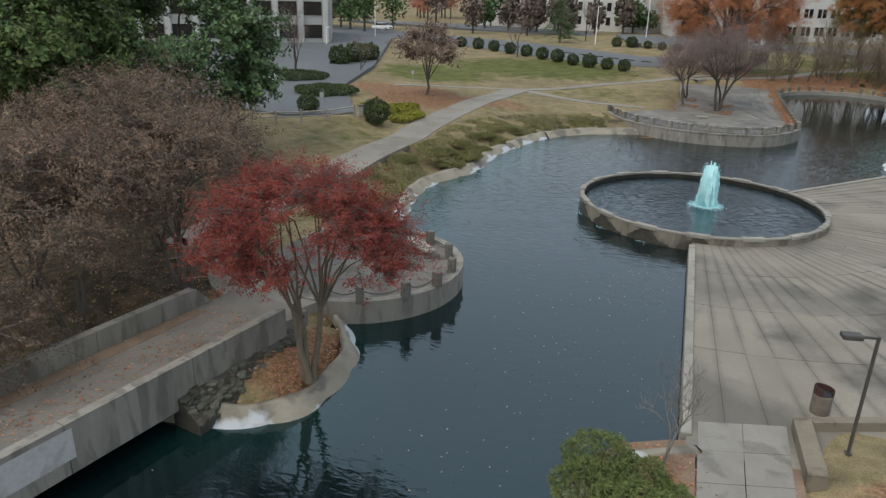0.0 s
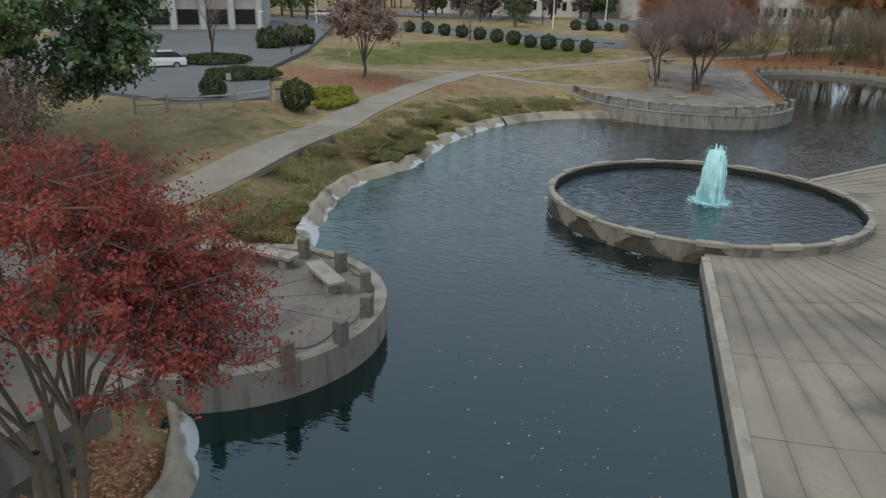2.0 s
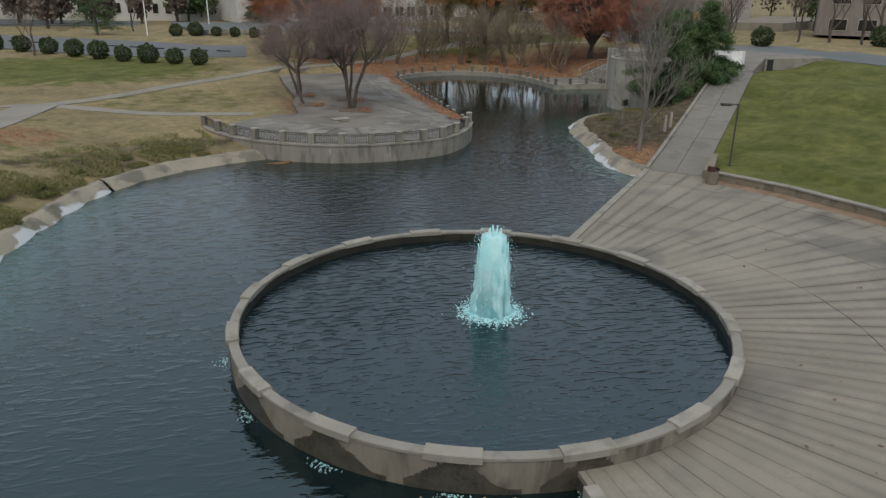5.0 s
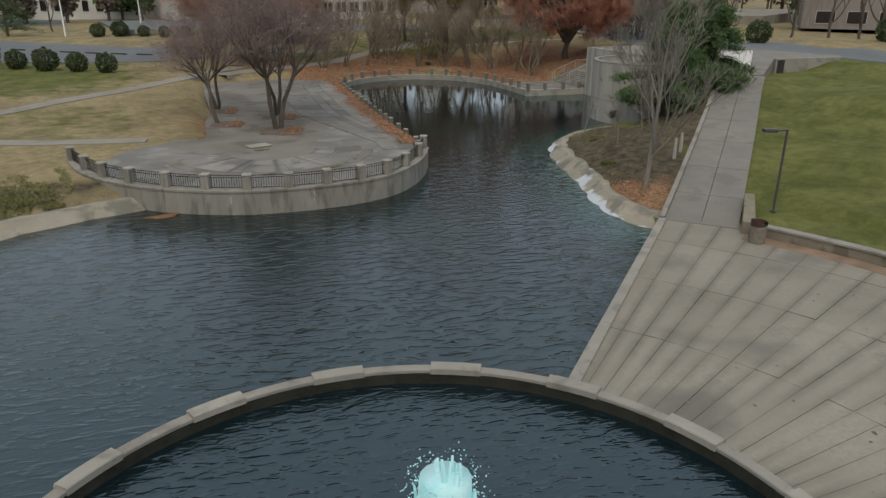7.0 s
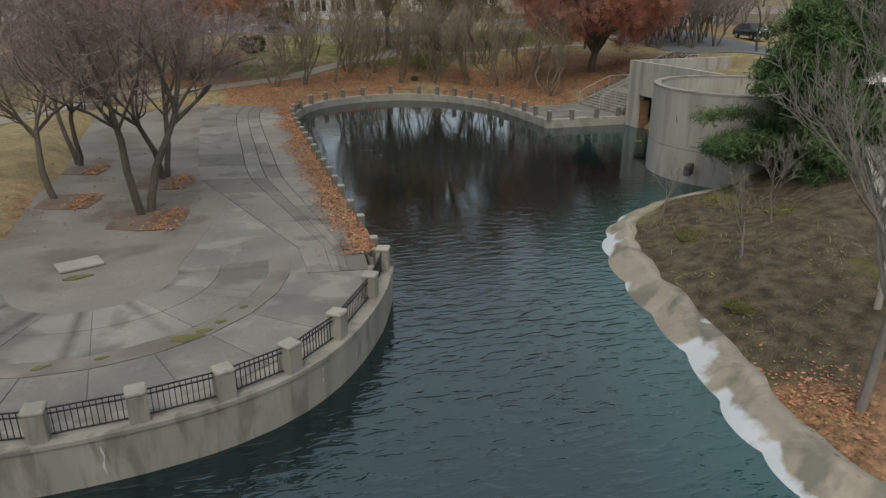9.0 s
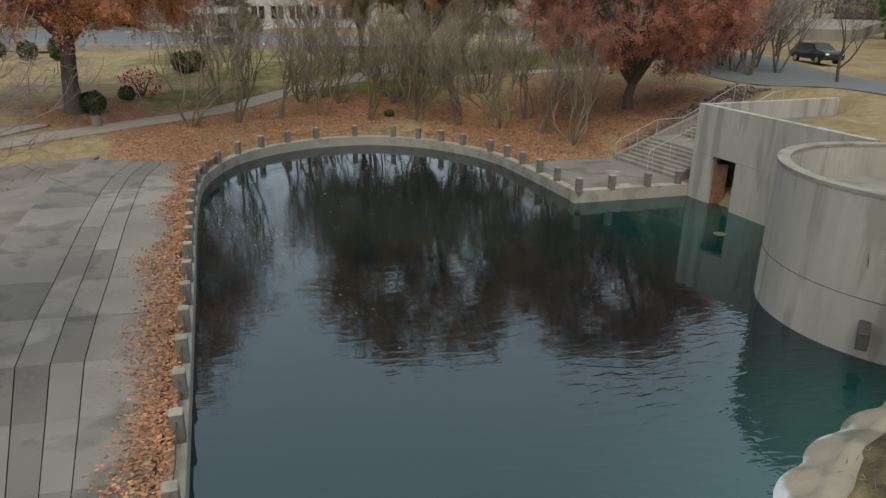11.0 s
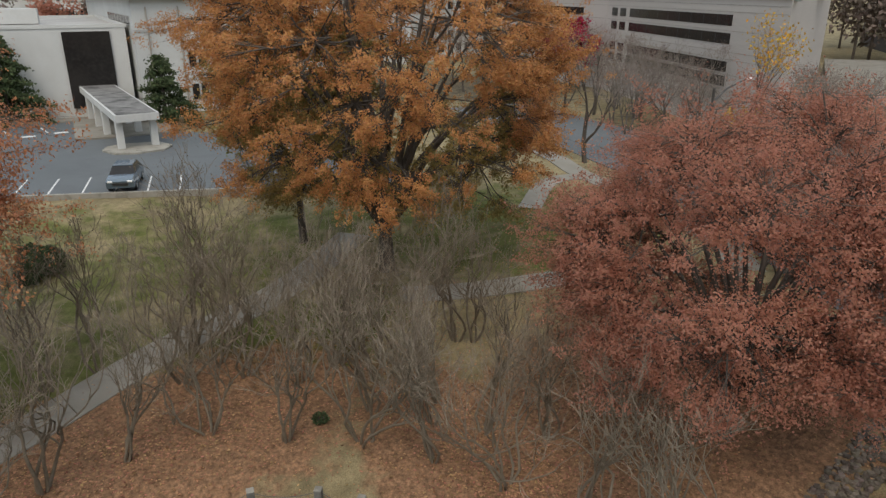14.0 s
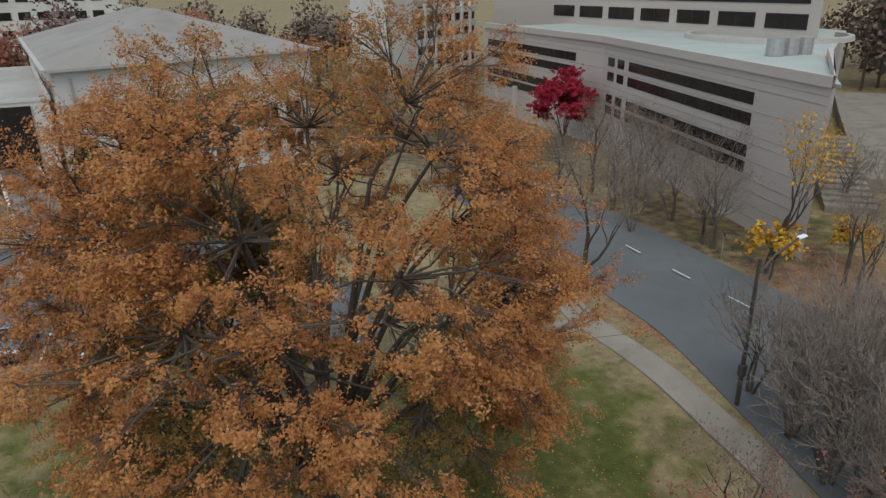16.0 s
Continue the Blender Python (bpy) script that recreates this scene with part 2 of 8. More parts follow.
SLAB = M("plaza_slab", (0.198, 0.18, 0.143), (0.29, 0.264, 0.214), (0.24, 0.218, 0.175), s1=0.35, s2=9, stain=(0.105, 0.1, 0.09), stain_scale=0.2, stain_amt=0.62, rnd=0.05, bump=0.1)
DECK = M("deck_slab", (0.146, 0.139, 0.124), (0.22, 0.208, 0.184), (0.178, 0.169, 0.149), s1=0.4, s2=12, stain=(0.086, 0.084, 0.077), stain_scale=0.8, stain_amt=0.62, rnd=0.22, bump=0.1)
PROM = M("promenade_slab", (0.17, 0.163, 0.147), (0.27, 0.257, 0.23), (0.215, 0.205, 0.182), s1=0.5, s2=10, stain=(0.088, 0.084, 0.075), stain_scale=0.6, stain_amt=0.62, rnd=0.14, bump=0.1)
RAMPCON = M("ramp_concrete", (0.168, 0.157, 0.136), (0.235, 0.221, 0.193), (0.2, 0.187, 0.163), s1=0.6, s2=12, stain=(0.12, 0.11, 0.094), stain_scale=0.6, stain_amt=0.5, rnd=0.06)
JOINT = M("dark_joint", (0.06, 0.055, 0.048), (0.1, 0.09, 0.08), s1=2, s2=20)
WALK = M("walk_concrete", (0.212, 0.196, 0.162), (0.292, 0.271, 0.228), (0.244, 0.225, 0.19), s1=0.5, s2=12, stain=(0.172, 0.146, 0.112), stain_scale=0.4, stain_amt=0.5, rnd=0.06)
ASPHALT = M("asphalt", (0.1, 0.11, 0.113), (0.145, 0.156, 0.159), (0.12, 0.13, 0.132), s1=0.15, s2=25, rough=0.75, stain=(0.095, 0.097, 0.101), stain_scale=0.3, stain_amt=0.4)
PAINT_W = M("road_paint", (0.55, 0.55, 0.53), (0.68, 0.68, 0.66), s1=2, s2=20, bump=0)
SHORE = M("shore_lining", (0.235, 0.212, 0.165), (0.34, 0.305, 0.24), (0.285, 0.256, 0.198), s1=1.1, s2=9, stain=(0.125, 0.12, 0.1), stain_scale=0.85, stain_amt=0.75, bump=0.35)


def whiten_low(m, top, white, edge=0.12):
    """Flaking white paint and lime on the lowest part of a lining, broken up by noise."""
    n, l = m.node_tree.nodes, m.node_tree.links
    b = n["Principled BSDF"]
    src = b.inputs["Base Color"].links[0].from_socket
    geo, sep = n.new("ShaderNodeNewGeometry"), n.new("ShaderNodeSeparateXYZ")
    l.new(geo.outputs["Position"], sep.inputs[0])
    a, c = n.new("ShaderNodeTexNoise"), n.new("ShaderNodeTexNoise")
    a.inputs["Scale"].default_value, a.inputs["Detail"].default_value = 0.42, 2
    c.inputs["Scale"].default_value, c.inputs["Detail"].default_value = 2.4, 8
    for t in (a, c):
        l.new(geo.outputs["Position"], t.inputs["Vector"])
    mm = n.new("ShaderNodeMath")
    mm.operation = "MULTIPLY_ADD"
    mm.inputs[1].default_value, mm.inputs[2].default_value = 2.2, -0.9
    l.new(a.outputs["Fac"], mm.inputs[0])
    m2 = n.new("ShaderNodeMath")
    m2.operation = "MULTIPLY_ADD"
    m2.inputs[1].default_value = 0.5
    l.new(c.outputs["Fac"], m2.inputs[0])
    l.new(mm.outputs[0], m2.inputs[2])
    m3 = n.new("ShaderNodeMath")
    m3.operation = "SUBTRACT"
    l.new(m2.outputs[0], m3.inputs[0])
    l.new(sep.outputs["Z"], m3.inputs[1])
    r = n.new("ShaderNodeMapRange")
    r.inputs["From Min"].default_value, r.inputs["From Max"].default_value = top, top + edge
    l.new(m3.outputs[0], r.inputs["Value"])
    mx = n.new("ShaderNodeMix")
    mx.data_type = "RGBA"
    l.new(r.outputs[0], mx.inputs["Factor"])
    l.new(src, mx.inputs[6])
    mx.inputs[7].default_value = (*white, 1)
    l.new(mx.outputs[2], b.inputs["Base Color"])


SHORE_PLAIN = SHORE.copy()
SHORE_PLAIN.name = "shore_lining_bare"
whiten_low(SHORE, 0.33, (0.5, 0.525, 0.54))


def blotches(m, spots, dirt, amount):
    """Sooty patches where water stands: soft, ragged marks round a few low spots."""
    n, l = m.node_tree.nodes, m.node_tree.links
    b = n["Principled BSDF"]
    geo, na = n.new("ShaderNodeNewGeometry"), n.new("ShaderNodeTexNoise")
    na.inputs["Scale"].default_value, na.inputs["Detail"].default_value = 1.1, 6
    l.new(geo.outputs["Position"], na.inputs["Vector"])
    for x, y, size in spots:
        src = b.inputs["Base Color"].links[0].from_socket
        far, rag, band, mx = n.new("ShaderNodeVectorMath"), n.new("ShaderNodeMath"), n.new("ShaderNodeMapRange"), n.new("ShaderNodeMix")
        far.operation, rag.operation, mx.data_type = "DISTANCE", "MULTIPLY_ADD", "RGBA"
        far.inputs[1].default_value = (x, y, 0.42)
        rag.inputs[1].default_value = size * 2.4
        l.new(geo.outputs["Position"], far.inputs[0])
        l.new(na.outputs["Fac"], rag.inputs[0])
        l.new(far.outputs["Value"], rag.inputs[2])
        band.interpolation_type = "SMOOTHSTEP"
        band.inputs["From Min"].default_value, band.inputs["From Max"].default_value = size * 1.1, size * 2.5
        band.inputs["To Min"].default_value, band.inputs["To Max"].default_value = amount, 0.0
        l.new(rag.outputs[0], band.inputs["Value"])
        l.new(band.outputs[0], mx.inputs["Factor"])
        l.new(src, mx.inputs[6])
        mx.inputs[7].default_value = (*dirt, 1)
        l.new(mx.outputs[2], b.inputs["Base Color"])


def joint_dirt(m, centre, start, step, width, dirt, amount):
    """Dirt washed along joints that fan out from a centre: broken, uneven stripes."""
    n, l = m.node_tree.nodes, m.node_tree.links
    b = n["Principled BSDF"]
    src = b.inputs["Base Color"].links[0].from_socket

    def op(kind, a, c=None, d=None):
        x = n.new("ShaderNodeMath")
        x.operation = kind
        for i, q in enumerate((a, c, d)):
            if q is None:
                continue
            if isinstance(q, (int, float)):
                x.inputs[i].default_value = q
            else:
                l.new(q, x.inputs[i])
        return x.outputs[0]

    geo, sep = n.new("ShaderNodeNewGeometry"), n.new("ShaderNodeSeparateXYZ")
    l.new(geo.outputs["Position"], sep.inputs[0])
    dx, dy = op("SUBTRACT", sep.outputs["X"], centre[0]), op("SUBTRACT", sep.outputs["Y"], centre[1])
    turn = op("DIVIDE", op("SUBTRACT", op("ARCTAN2", dy, dx), radians(start)), radians(step))
    off = op("SUBTRACT", 0.5, op("ABSOLUTE", op("SUBTRACT", op("FRACT", turn), 0.5)))
    reach = op("SQRT", op("ADD", op("MULTIPLY", dx, dx), op("MULTIPLY", dy, dy)))
    metres = op("MULTIPLY", op("MULTIPLY", off, reach), radians(step))
    na, nb = n.new("ShaderNodeTexNoise"), n.new("ShaderNodeTexNoise")
    na.inputs["Scale"].default_value, na.inputs["Detail"].default_value = 0.3, 4
    nb.inputs["Scale"].default_value, nb.inputs["Detail"].default_value = 3.0, 6
    for t in (na, nb):
        l.new(geo.outputs["Position"], t.inputs["Vector"])
    ragged = op("ADD", metres, op("MULTIPLY", op("SUBTRACT", nb.outputs["Fac"], 0.5), width * 0.9))
    band = n.new("ShaderNodeMapRange")
    band.inputs["From Min"].default_value, band.inputs["From Max"].default_value = 0.0, width
    band.inputs["To Min"].default_value, band.inputs["To Max"].default_value = 1.0, 0.0
    l.new(ragged, band.inputs["Value"])
    some = n.new("ShaderNodeMapRange")
    some.inputs["From Min"].default_value, some.inputs["From Max"].default_value, some.inputs["To Max"].default_value = 0.38, 0.62, amount
    some.inputs["To Min"].default_value = amount * 0.2
    l.new(na.outputs["Fac"], some.inputs["Value"])
    mx = n.new("ShaderNodeMix")
    mx.data_type = "RGBA"
    l.new(op("MULTIPLY", band.outputs[0], some.outputs[0]), mx.inputs["Factor"])
    l.new(src, mx.inputs[6])
    mx.inputs[7].default_value = (*dirt, 1)
    l.new(mx.outputs[2], b.inputs["Base Color"])


joint_dirt(SLAB, (13.04, 36.4), -124, 3.0, 0.2, (0.11, 0.1, 0.084), 0.62)
blotches(SLAB, ((17.7, 23.2, 1.3), (16.6, 24.5, 1.2), (12.0, 20.3, 1.0), (16.1, 21.0, 1.4), (14.0, 24.5, 0.7), (27.3, 32.0, 1.8), (13.7, 17.6, 1.5), (19.0, 19.5, 1.8), (26.6, 30.6, 1.2), (30.6, 37.5, 1.1), (29.8, 34.0, 1.2), (24.0, 27.0, 1.3)), (0.085, 0.08, 0.07), 0.75)
joint_dirt(PROM, (21.15, 64.15), 176, 28.2, 0.2, (0.07, 0.066, 0.058), 0.8)
GROUND = zoned_ground_material()
WATER = water_material("pond_water", (0.003, 0.009, 0.0095), (0.004, 0.013, 0.0135), 4.2, 0.23)
POOLWATER = water_material("pool_water", (0.003, 0.009, 0.0115), (0.004, 0.012, 0.015), 6.0, 0.36)
BARK = M("grey_bark", (0.085, 0.07, 0.058), (0.16, 0.14, 0.12), (0.11, 0.095, 0.08), s1=3, s2=18, bump=0.5, stretch=(1, 1, 0.3))
BARK_D = M("dark_bark", (0.055, 0.046, 0.037), (0.11, 0.092, 0.075), s1=3, s2=18, bump=0.5, stretch=(1, 1, 0.3))
BARK_T = M("tan_bark", (0.115, 0.092, 0.064), (0.2, 0.163, 0.118), s1=2, s2=15, bump=0.3, stretch=(1, 1, 0.3))
BARK_G = M("silver_grey_bark", (0.135, 0.122, 0.102), (0.225, 0.205, 0.175), s1=2, s2=15, bump=0.3, stretch=(1, 1, 0.3))
TWIG = M("twigs", (0.156, 0.130, 0.110), (0.252, 0.216, 0.186), s1=2, s2=10, bump=0, island=0.25)
TWIG_O = M("olive_brown_twigs", (0.15, 0.125, 0.092), (0.26, 0.215, 0.16), s1=2, s2=10, bump=0, island=0.25)
DIRT = M("tracked_soil", (0.17, 0.115, 0.075), (0.28, 0.2, 0.14), (0.2, 0.14, 0.095), s1=1.5, s2=14)
TWIG_P = M("purple_twigs", (0.13, 0.102, 0.097), (0.22, 0.172, 0.163), s1=2, s2=10, bump=0, island=0.25)
L_RED = M("red_maple_leaves", (0.225, 0.045, 0.037), (0.395, 0.106, 0.076), (0.305, 0.07, 0.055), s1=0.9, s2=5, bump=0, island=0.15, rough=0.6, sub=0.38)
L_ORANGE = M("orange_oak_leaves", (0.4, 0.178, 0.062), (0.6, 0.3, 0.112), (0.5, 0.232, 0.082), s1=0.5, s2=4, bump=0, island=0.16, rough=0.7, sub=0.36)
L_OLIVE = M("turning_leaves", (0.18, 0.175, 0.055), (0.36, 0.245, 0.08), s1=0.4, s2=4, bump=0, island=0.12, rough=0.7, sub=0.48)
L_RUST = M("russet_oak_leaves", (0.385, 0.164, 0.11), (0.545, 0.263, 0.178), (0.462, 0.212, 0.142), s1=0.5, s2=4, bump=0, island=0.1, rough=0.7, sub=0.5)
L_BROWN = M("dry_brown_leaves", (0.16, 0.117, 0.092), (0.31, 0.222, 0.178), (0.22, 0.16, 0.125), s1=0.7, s2=5, bump=0, island=0.25, sub=0.2)
L_DULL = M("dull_brown_leaves", (0.1, 0.08, 0.054), (0.3, 0.2, 0.142), (0.165, 0.12, 0.085), s1=0.35, s2=3, bump=0, island=0.25, sub=0.2)
L_CRIMSON = M("crimson_leaves", (0.3, 0.012, 0.04), (0.42, 0.025, 0.06), s1=0.5, s2=4, bump=0, island=0.35, sub=0.2)
L_YELLOW = M("yellow_leaves", (0.5, 0.26, 0.02), (0.62, 0.38, 0.05), s1=0.5, s2=4, bump=0, island=0.3, sub=0.2)
L_MAG = M("magnolia_leaves", (0.052, 0.095, 0.037), (0.125, 0.19, 0.075), (0.08, 0.13, 0.05), s1=0.6, s2=6, bump=0, island=0.5, rough=0.4, sub=0.1)
L_PINE = M("pine_needles", (0.04, 0.078, 0.03), (0.095, 0.15, 0.058), s1=0.7, s2=6, bump=0, island=0.4, sub=0.1)
L_SHRUB = M("evergreen_shrub_leaves", (0.037, 0.060, 0.025), (0.081, 0.106, 0.044), s1=0.8, s2=6, bump=0, island=0.4, sub=0.1)
L_COVER = M("bank_groundcover", (0.12, 0.13, 0.045), (0.24, 0.225, 0.09), (0.175, 0.172, 0.066), s1=0.6, s2=6, bump=0, island=0.4, sub=0.15)
L_LIME = M("yellow_green_foliage", (0.2, 0.2, 0.03), (0.3, 0.3, 0.05), s1=0.8, s2=6, bump=0, island=0.3, sub=0.15)
LITTER = M("fallen_leaves", (0.245, 0.125, 0.066), (0.42, 0.225, 0.125), (0.32, 0.168, 0.09), s1=1.0, s2=8, bump=0, island=0.45)
STEEL = M("galvanised_steel", (0.36, 0.36, 0.35), (0.46, 0.46, 0.45), s1=3, s2=20, rough=0.5, metal=0.6, bump=0)
BLACK = M("black_iron", (0.018, 0.018, 0.018), (0.03, 0.03, 0.03), s1=3, s2=20, rough=0.5, bump=0)
DARKMETAL = M("dark_bronze_paint", (0.05, 0.047, 0.043), (0.08, 0.076, 0.07), s1=3, s2=20, rough=0.5, bump=0)
WHITEWALL = M("white_painted_wall", (0.5, 0.5, 0.475), (0.6, 0.6, 0.575), (0.55, 0.55, 0.525), s1=0.2, s2=4, stain=(0.45, 0.44, 0.41), stain_scale=0.12, stain_amt=0.35, bump=0.05)
BEIGE = M("beige_precast", (0.42, 0.38, 0.342), (0.5, 0.455, 0.41), (0.46, 0.415, 0.375), s1=0.1, s2=2, stretch=(0.3, 0.3, 2.5), bump=0.05)
GREYCON = M("grey_precast", (0.35, 0.34, 0.32), (0.44, 0.43, 0.4), s1=0.2, s2=5, bump=0.05)
ROOF = M("membrane_roof", (0.3, 0.29, 0.27), (0.4, 0.385, 0.36), s1=0.15, s2=5, stain=(0.24, 0.225, 0.2), stain_scale=0.1, stain_amt=0.5, bump=0.05)
ROOFGREEN = M("pale_green_roof", (0.33, 0.38, 0.35), (0.4, 0.45, 0.42), s1=0.2, s2=5, bump=0)
GLASS = M("dark_window_glass", (0.015, 0.014, 0.013), (0.03, 0.027, 0.025), s1=0.3, s2=3, rough=0.12, bump=0)
SEATCON = M("tan_weathered_concrete", (0.17, 0.145, 0.105), (0.245, 0.212, 0.16), (0.2, 0.172, 0.128), s1=0.9, s2=14, stain=(0.1, 0.085, 0.06), stain_scale=1.6, stain_amt=0.7)
BRICKRED = M("bin_lid_maroon", (0.05, 0.026, 0.023), (0.075, 0.036, 0.031), s1=4, s2=30, rough=0.5, bump=0)
AGG = M("exposed_aggregate", (0.15, 0.128, 0.102), (0.23, 0.2, 0.162), (0.19, 0.162, 0.13), s1=6, s2=60, bump=0.5)
WOODG = M("grey_timber", (0.26, 0.24, 0.205), (0.38, 0.35, 0.305), s1=1.5, s2=14, stretch=(1, 1, 0.3))
BEDCON = M("leaf_stained_concrete", (0.15, 0.137, 0.118), (0.222, 0.206, 0.18), (0.183, 0.168, 0.145), s1=0.5, s2=9, stain=(0.118, 0.1, 0.08), stain_scale=0.45, stain_amt=0.7, bump=0.12)
OUTER = M("dark_promenade_slab", (0.125, 0.12, 0.11), (0.2, 0.192, 0.172), (0.16, 0.153, 0.138), s1=0.5, s2=10, stain=(0.27, 0.255, 0.225), stain_scale=0.9, stain_amt=0.5, rnd=0.12, bump=0.1)
MOSS = M("wet_moss", (0.07, 0.075, 0.025), (0.13, 0.125, 0.05), s1=3, s2=20)
OLDPAINT = M("old_white_overpaint", (0.4, 0.39, 0.37), (0.5, 0.49, 0.47), s1=2, s2=12, stain=(0.25, 0.24, 0.22), stain_scale=2, stain_amt=0.5)
WHITE = M("white_paint", (0.75, 0.75, 0.74), (0.82, 0.82, 0.81), s1=0.5, s2=8, bump=0)
MOSSROCK = M("mossy_rubble", (0.05, 0.052, 0.04), (0.135, 0.13, 0.105), (0.085, 0.09, 0.06), s1=2, s2=12, bump=0.6, rnd=0.35)
FOAM = M("turquoise_white_water", (0.42, 0.84, 0.87), (0.66, 0.95, 0.96), (0.54, 0.9, 0.92), s1=3, s2=14, rough=0.4, bump=0.4, sub=0.15)
DRUMCON = M("board_marked_concrete", (0.285, 0.27, 0.235), (0.4, 0.378, 0.332), (0.34, 0.32, 0.28), s1=1.2, s2=12, stain=(0.17, 0.155, 0.13), stain_scale=1.8, stain_amt=0.5, stretch=(1.0, 1.0, 0.14))
POOLCON = M("stained_pool_concrete", (0.165, 0.148, 0.118), (0.27, 0.243, 0.196), (0.215, 0.193, 0.155), s1=1.4, s2=12, stain=(0.07, 0.062, 0.048), stain_scale=1.2, stain_amt=0.7, stretch=(1.0, 1.0, 0.3))
WETSHADE = M("wet_shade_black", (0.014, 0.014, 0.01), (0.04, 0.037, 0.028), s1=2, s2=14, rough=0.45)
DRIP_DARK = M("algae_stain_and_recess_dark", (0.035, 0.032, 0.025), (0.085, 0.075, 0.058), s1=3, s2=14, rough=0.4)
RUSTY = M("rusty_spill", (0.1, 0.055, 0.028), (0.23, 0.125, 0.06), s1=2, s2=12)


# ---- building helpers ----
rng = np.random.default_rng(7)


class MB:
    """Collects vertices and faces of one mesh."""

    def __init__(self):
        self.v, self.f = [], []

    def add(self, verts, faces):
        k = len(self.v)
        self.v.extend(tuple(p) for p in verts)
        self.f.extend(tuple(i + k for i in f) for f in faces)
        return self

    def box(self, c, s, rz=0.0, ch=0.0, rx=0.0, ry=0.0):
        """A box centred at c with sides s; ch: the width of its worn, chamfered edges."""
        m = Euler((radians(rx), radians(ry), radians(rz))).to_matrix()
        h = [a / 2 for a in s]
        if ch <= 0:
            pts = [(x * h[0], y * h[1], z * h[2]) for x in (-1, 1) for y in (-1, 1) for z in (-1, 1)]
            fs = [(0, 1, 3, 2), (4, 6, 7, 5), (0, 4, 5, 1), (2, 3, 7, 6), (0, 2, 6, 4), (1, 5, 7, 3)]
        else:
            pts, ix = [], {}
            for x in (-1, 1):
                for y in (-1, 1):
                    for z in (-1, 1):
                        for a in range(3):
                            p = [x * h[0], y * h[1], z * h[2]]
                            for q in range(3):
                                if q != a:
                                    p[q] -= (x, y, z)[q] * ch
                            ix[x, y, z, a] = len(pts)
                            pts.append(tuple(p))
            fs = []
            for a in range(3):
                o = [q for q in range(3) if q != a]
                for sgn in (-1, 1):
                    loop = []
                    for u, w in ((-1, -1), (1, -1), (1, 1), (-1, 1)):
                        k = [0, 0, 0]
                        k[a], k[o[0]], k[o[1]] = sgn, u, w
                        loop.append(ix[(*k, a)])
                    fs.append(tuple(loop))
                for u in (-1, 1):
                    for w in (-1, 1):
                        k0, k1 = [0, 0, 0], [0, 0, 0]
                        k0[a], k1[a] = -1, 1
                        k0[o[0]] = k1[o[0]] = u
                        k0[o[1]] = k1[o[1]] = w
                        fs.append((ix[(*k0, o[0])], ix[(*k1, o[0])], ix[(*k1, o[1])], ix[(*k0, o[1])]))
            for x in (-1, 1):
                for y in (-1, 1):
                    for z in (-1, 1):
                        fs.append(tuple(ix[x, y, z, a] for a in range(3)))
        self.add([tuple(m @ Vector(p) + Vector(c)) for p in pts], fs)
        return self

    def prism(self, poly, z0, z1):
        """A flat polygon raised from z0 to z1; each may be a number or a list with one value for each corner."""
        n = len(poly)
        lo = z0 if isinstance(z0, (list, tuple)) else [z0] * n
        hi = z1 if isinstance(z1, (list, tuple)) else [z1] * n
        vs = [(x, y, z) for (x, y), z in zip(poly, lo)] + [(x, y, z) for (x, y), z in zip(poly, hi)]
        fs = [tuple(range(n, 2 * n)), tuple(reversed(range(n)))] + [(i, (i + 1) % n, n + (i + 1) % n, n + i) for i in range(n)]
        return self.add(vs, fs)

    def tube(self, pts, radii, n=6, cap=True):
        pts = [Vector(p) for p in pts]
        if not isinstance(radii, (list, tuple)):
            radii = [radii] * len(pts)
        rings = []
        a = Vector((1, 0, 0)) if abs((pts[-1] - pts[0]).normalized().z) > 0.6 else Vector((0, 0, 1))
        for i, p in enumerate(pts):
            d = (pts[min(i + 1, len(pts) - 1)] - pts[max(i - 1, 0)]).normalized()
            a = (a - d * a.dot(d)).normalized()
            b = d.cross(a)
            rings.append([p + (a * math.cos(2 * math.pi * k / n) + b * math.sin(2 * math.pi * k / n)) * radii[i] for k in range(n)])
        vs = [v for r in rings for v in r]
        fs = [(i * n + k, i * n + (k + 1) % n, (i + 1) * n + (k + 1) % n, (i + 1) * n + k) for i in range(len(pts) - 1) for k in range(n)]
        if cap:
            fs += [tuple(reversed(range(n))), tuple(range((len(pts) - 1) * n, len(pts) * n))]
        return self.add(vs, fs)

    def lathe(self, profile, n=24, c=(0, 0)):
        """A turned shape from (radius, height) pairs."""
        vs = [(c[0] + r * math.cos(2 * math.pi * k / n), c[1] + r * math.sin(2 * math.pi * k / n), z) for r, z in profile for k in range(n)]
        fs = [(i * n + k, i * n + (k + 1) % n, (i + 1) * n + (k + 1) % n, (i + 1) * n + k) for i in range(len(profile) - 1) for k in range(n)]
        fs += [tuple(reversed(range(n))), tuple(range((len(profile) - 1) * n, len(profile) * n))]
        return self.add(vs, fs)

    def sweep(self, line, prof, closed=False):
        """Carries a cross-section of (sideways, height) pairs along a level line; sideways is to the line's left."""
        P = [Vector((p[0], p[1])) for p in line]
        zs = [p[2] if len(p) > 2 else 0.0 for p in line]
        n, k = len(P), len(prof)
        vs = []
        for i in range(n):
            a, c = (P[i - 1], P[(i + 1) % n]) if closed else (P[max(i - 1, 0)], P[min(i + 1, n - 1)])
            d = (c - a).normalized()
            left = Vector((-d.y, d.x))
            vs += [(*(P[i] + left * s), zs[i] + z) for s, z in prof]
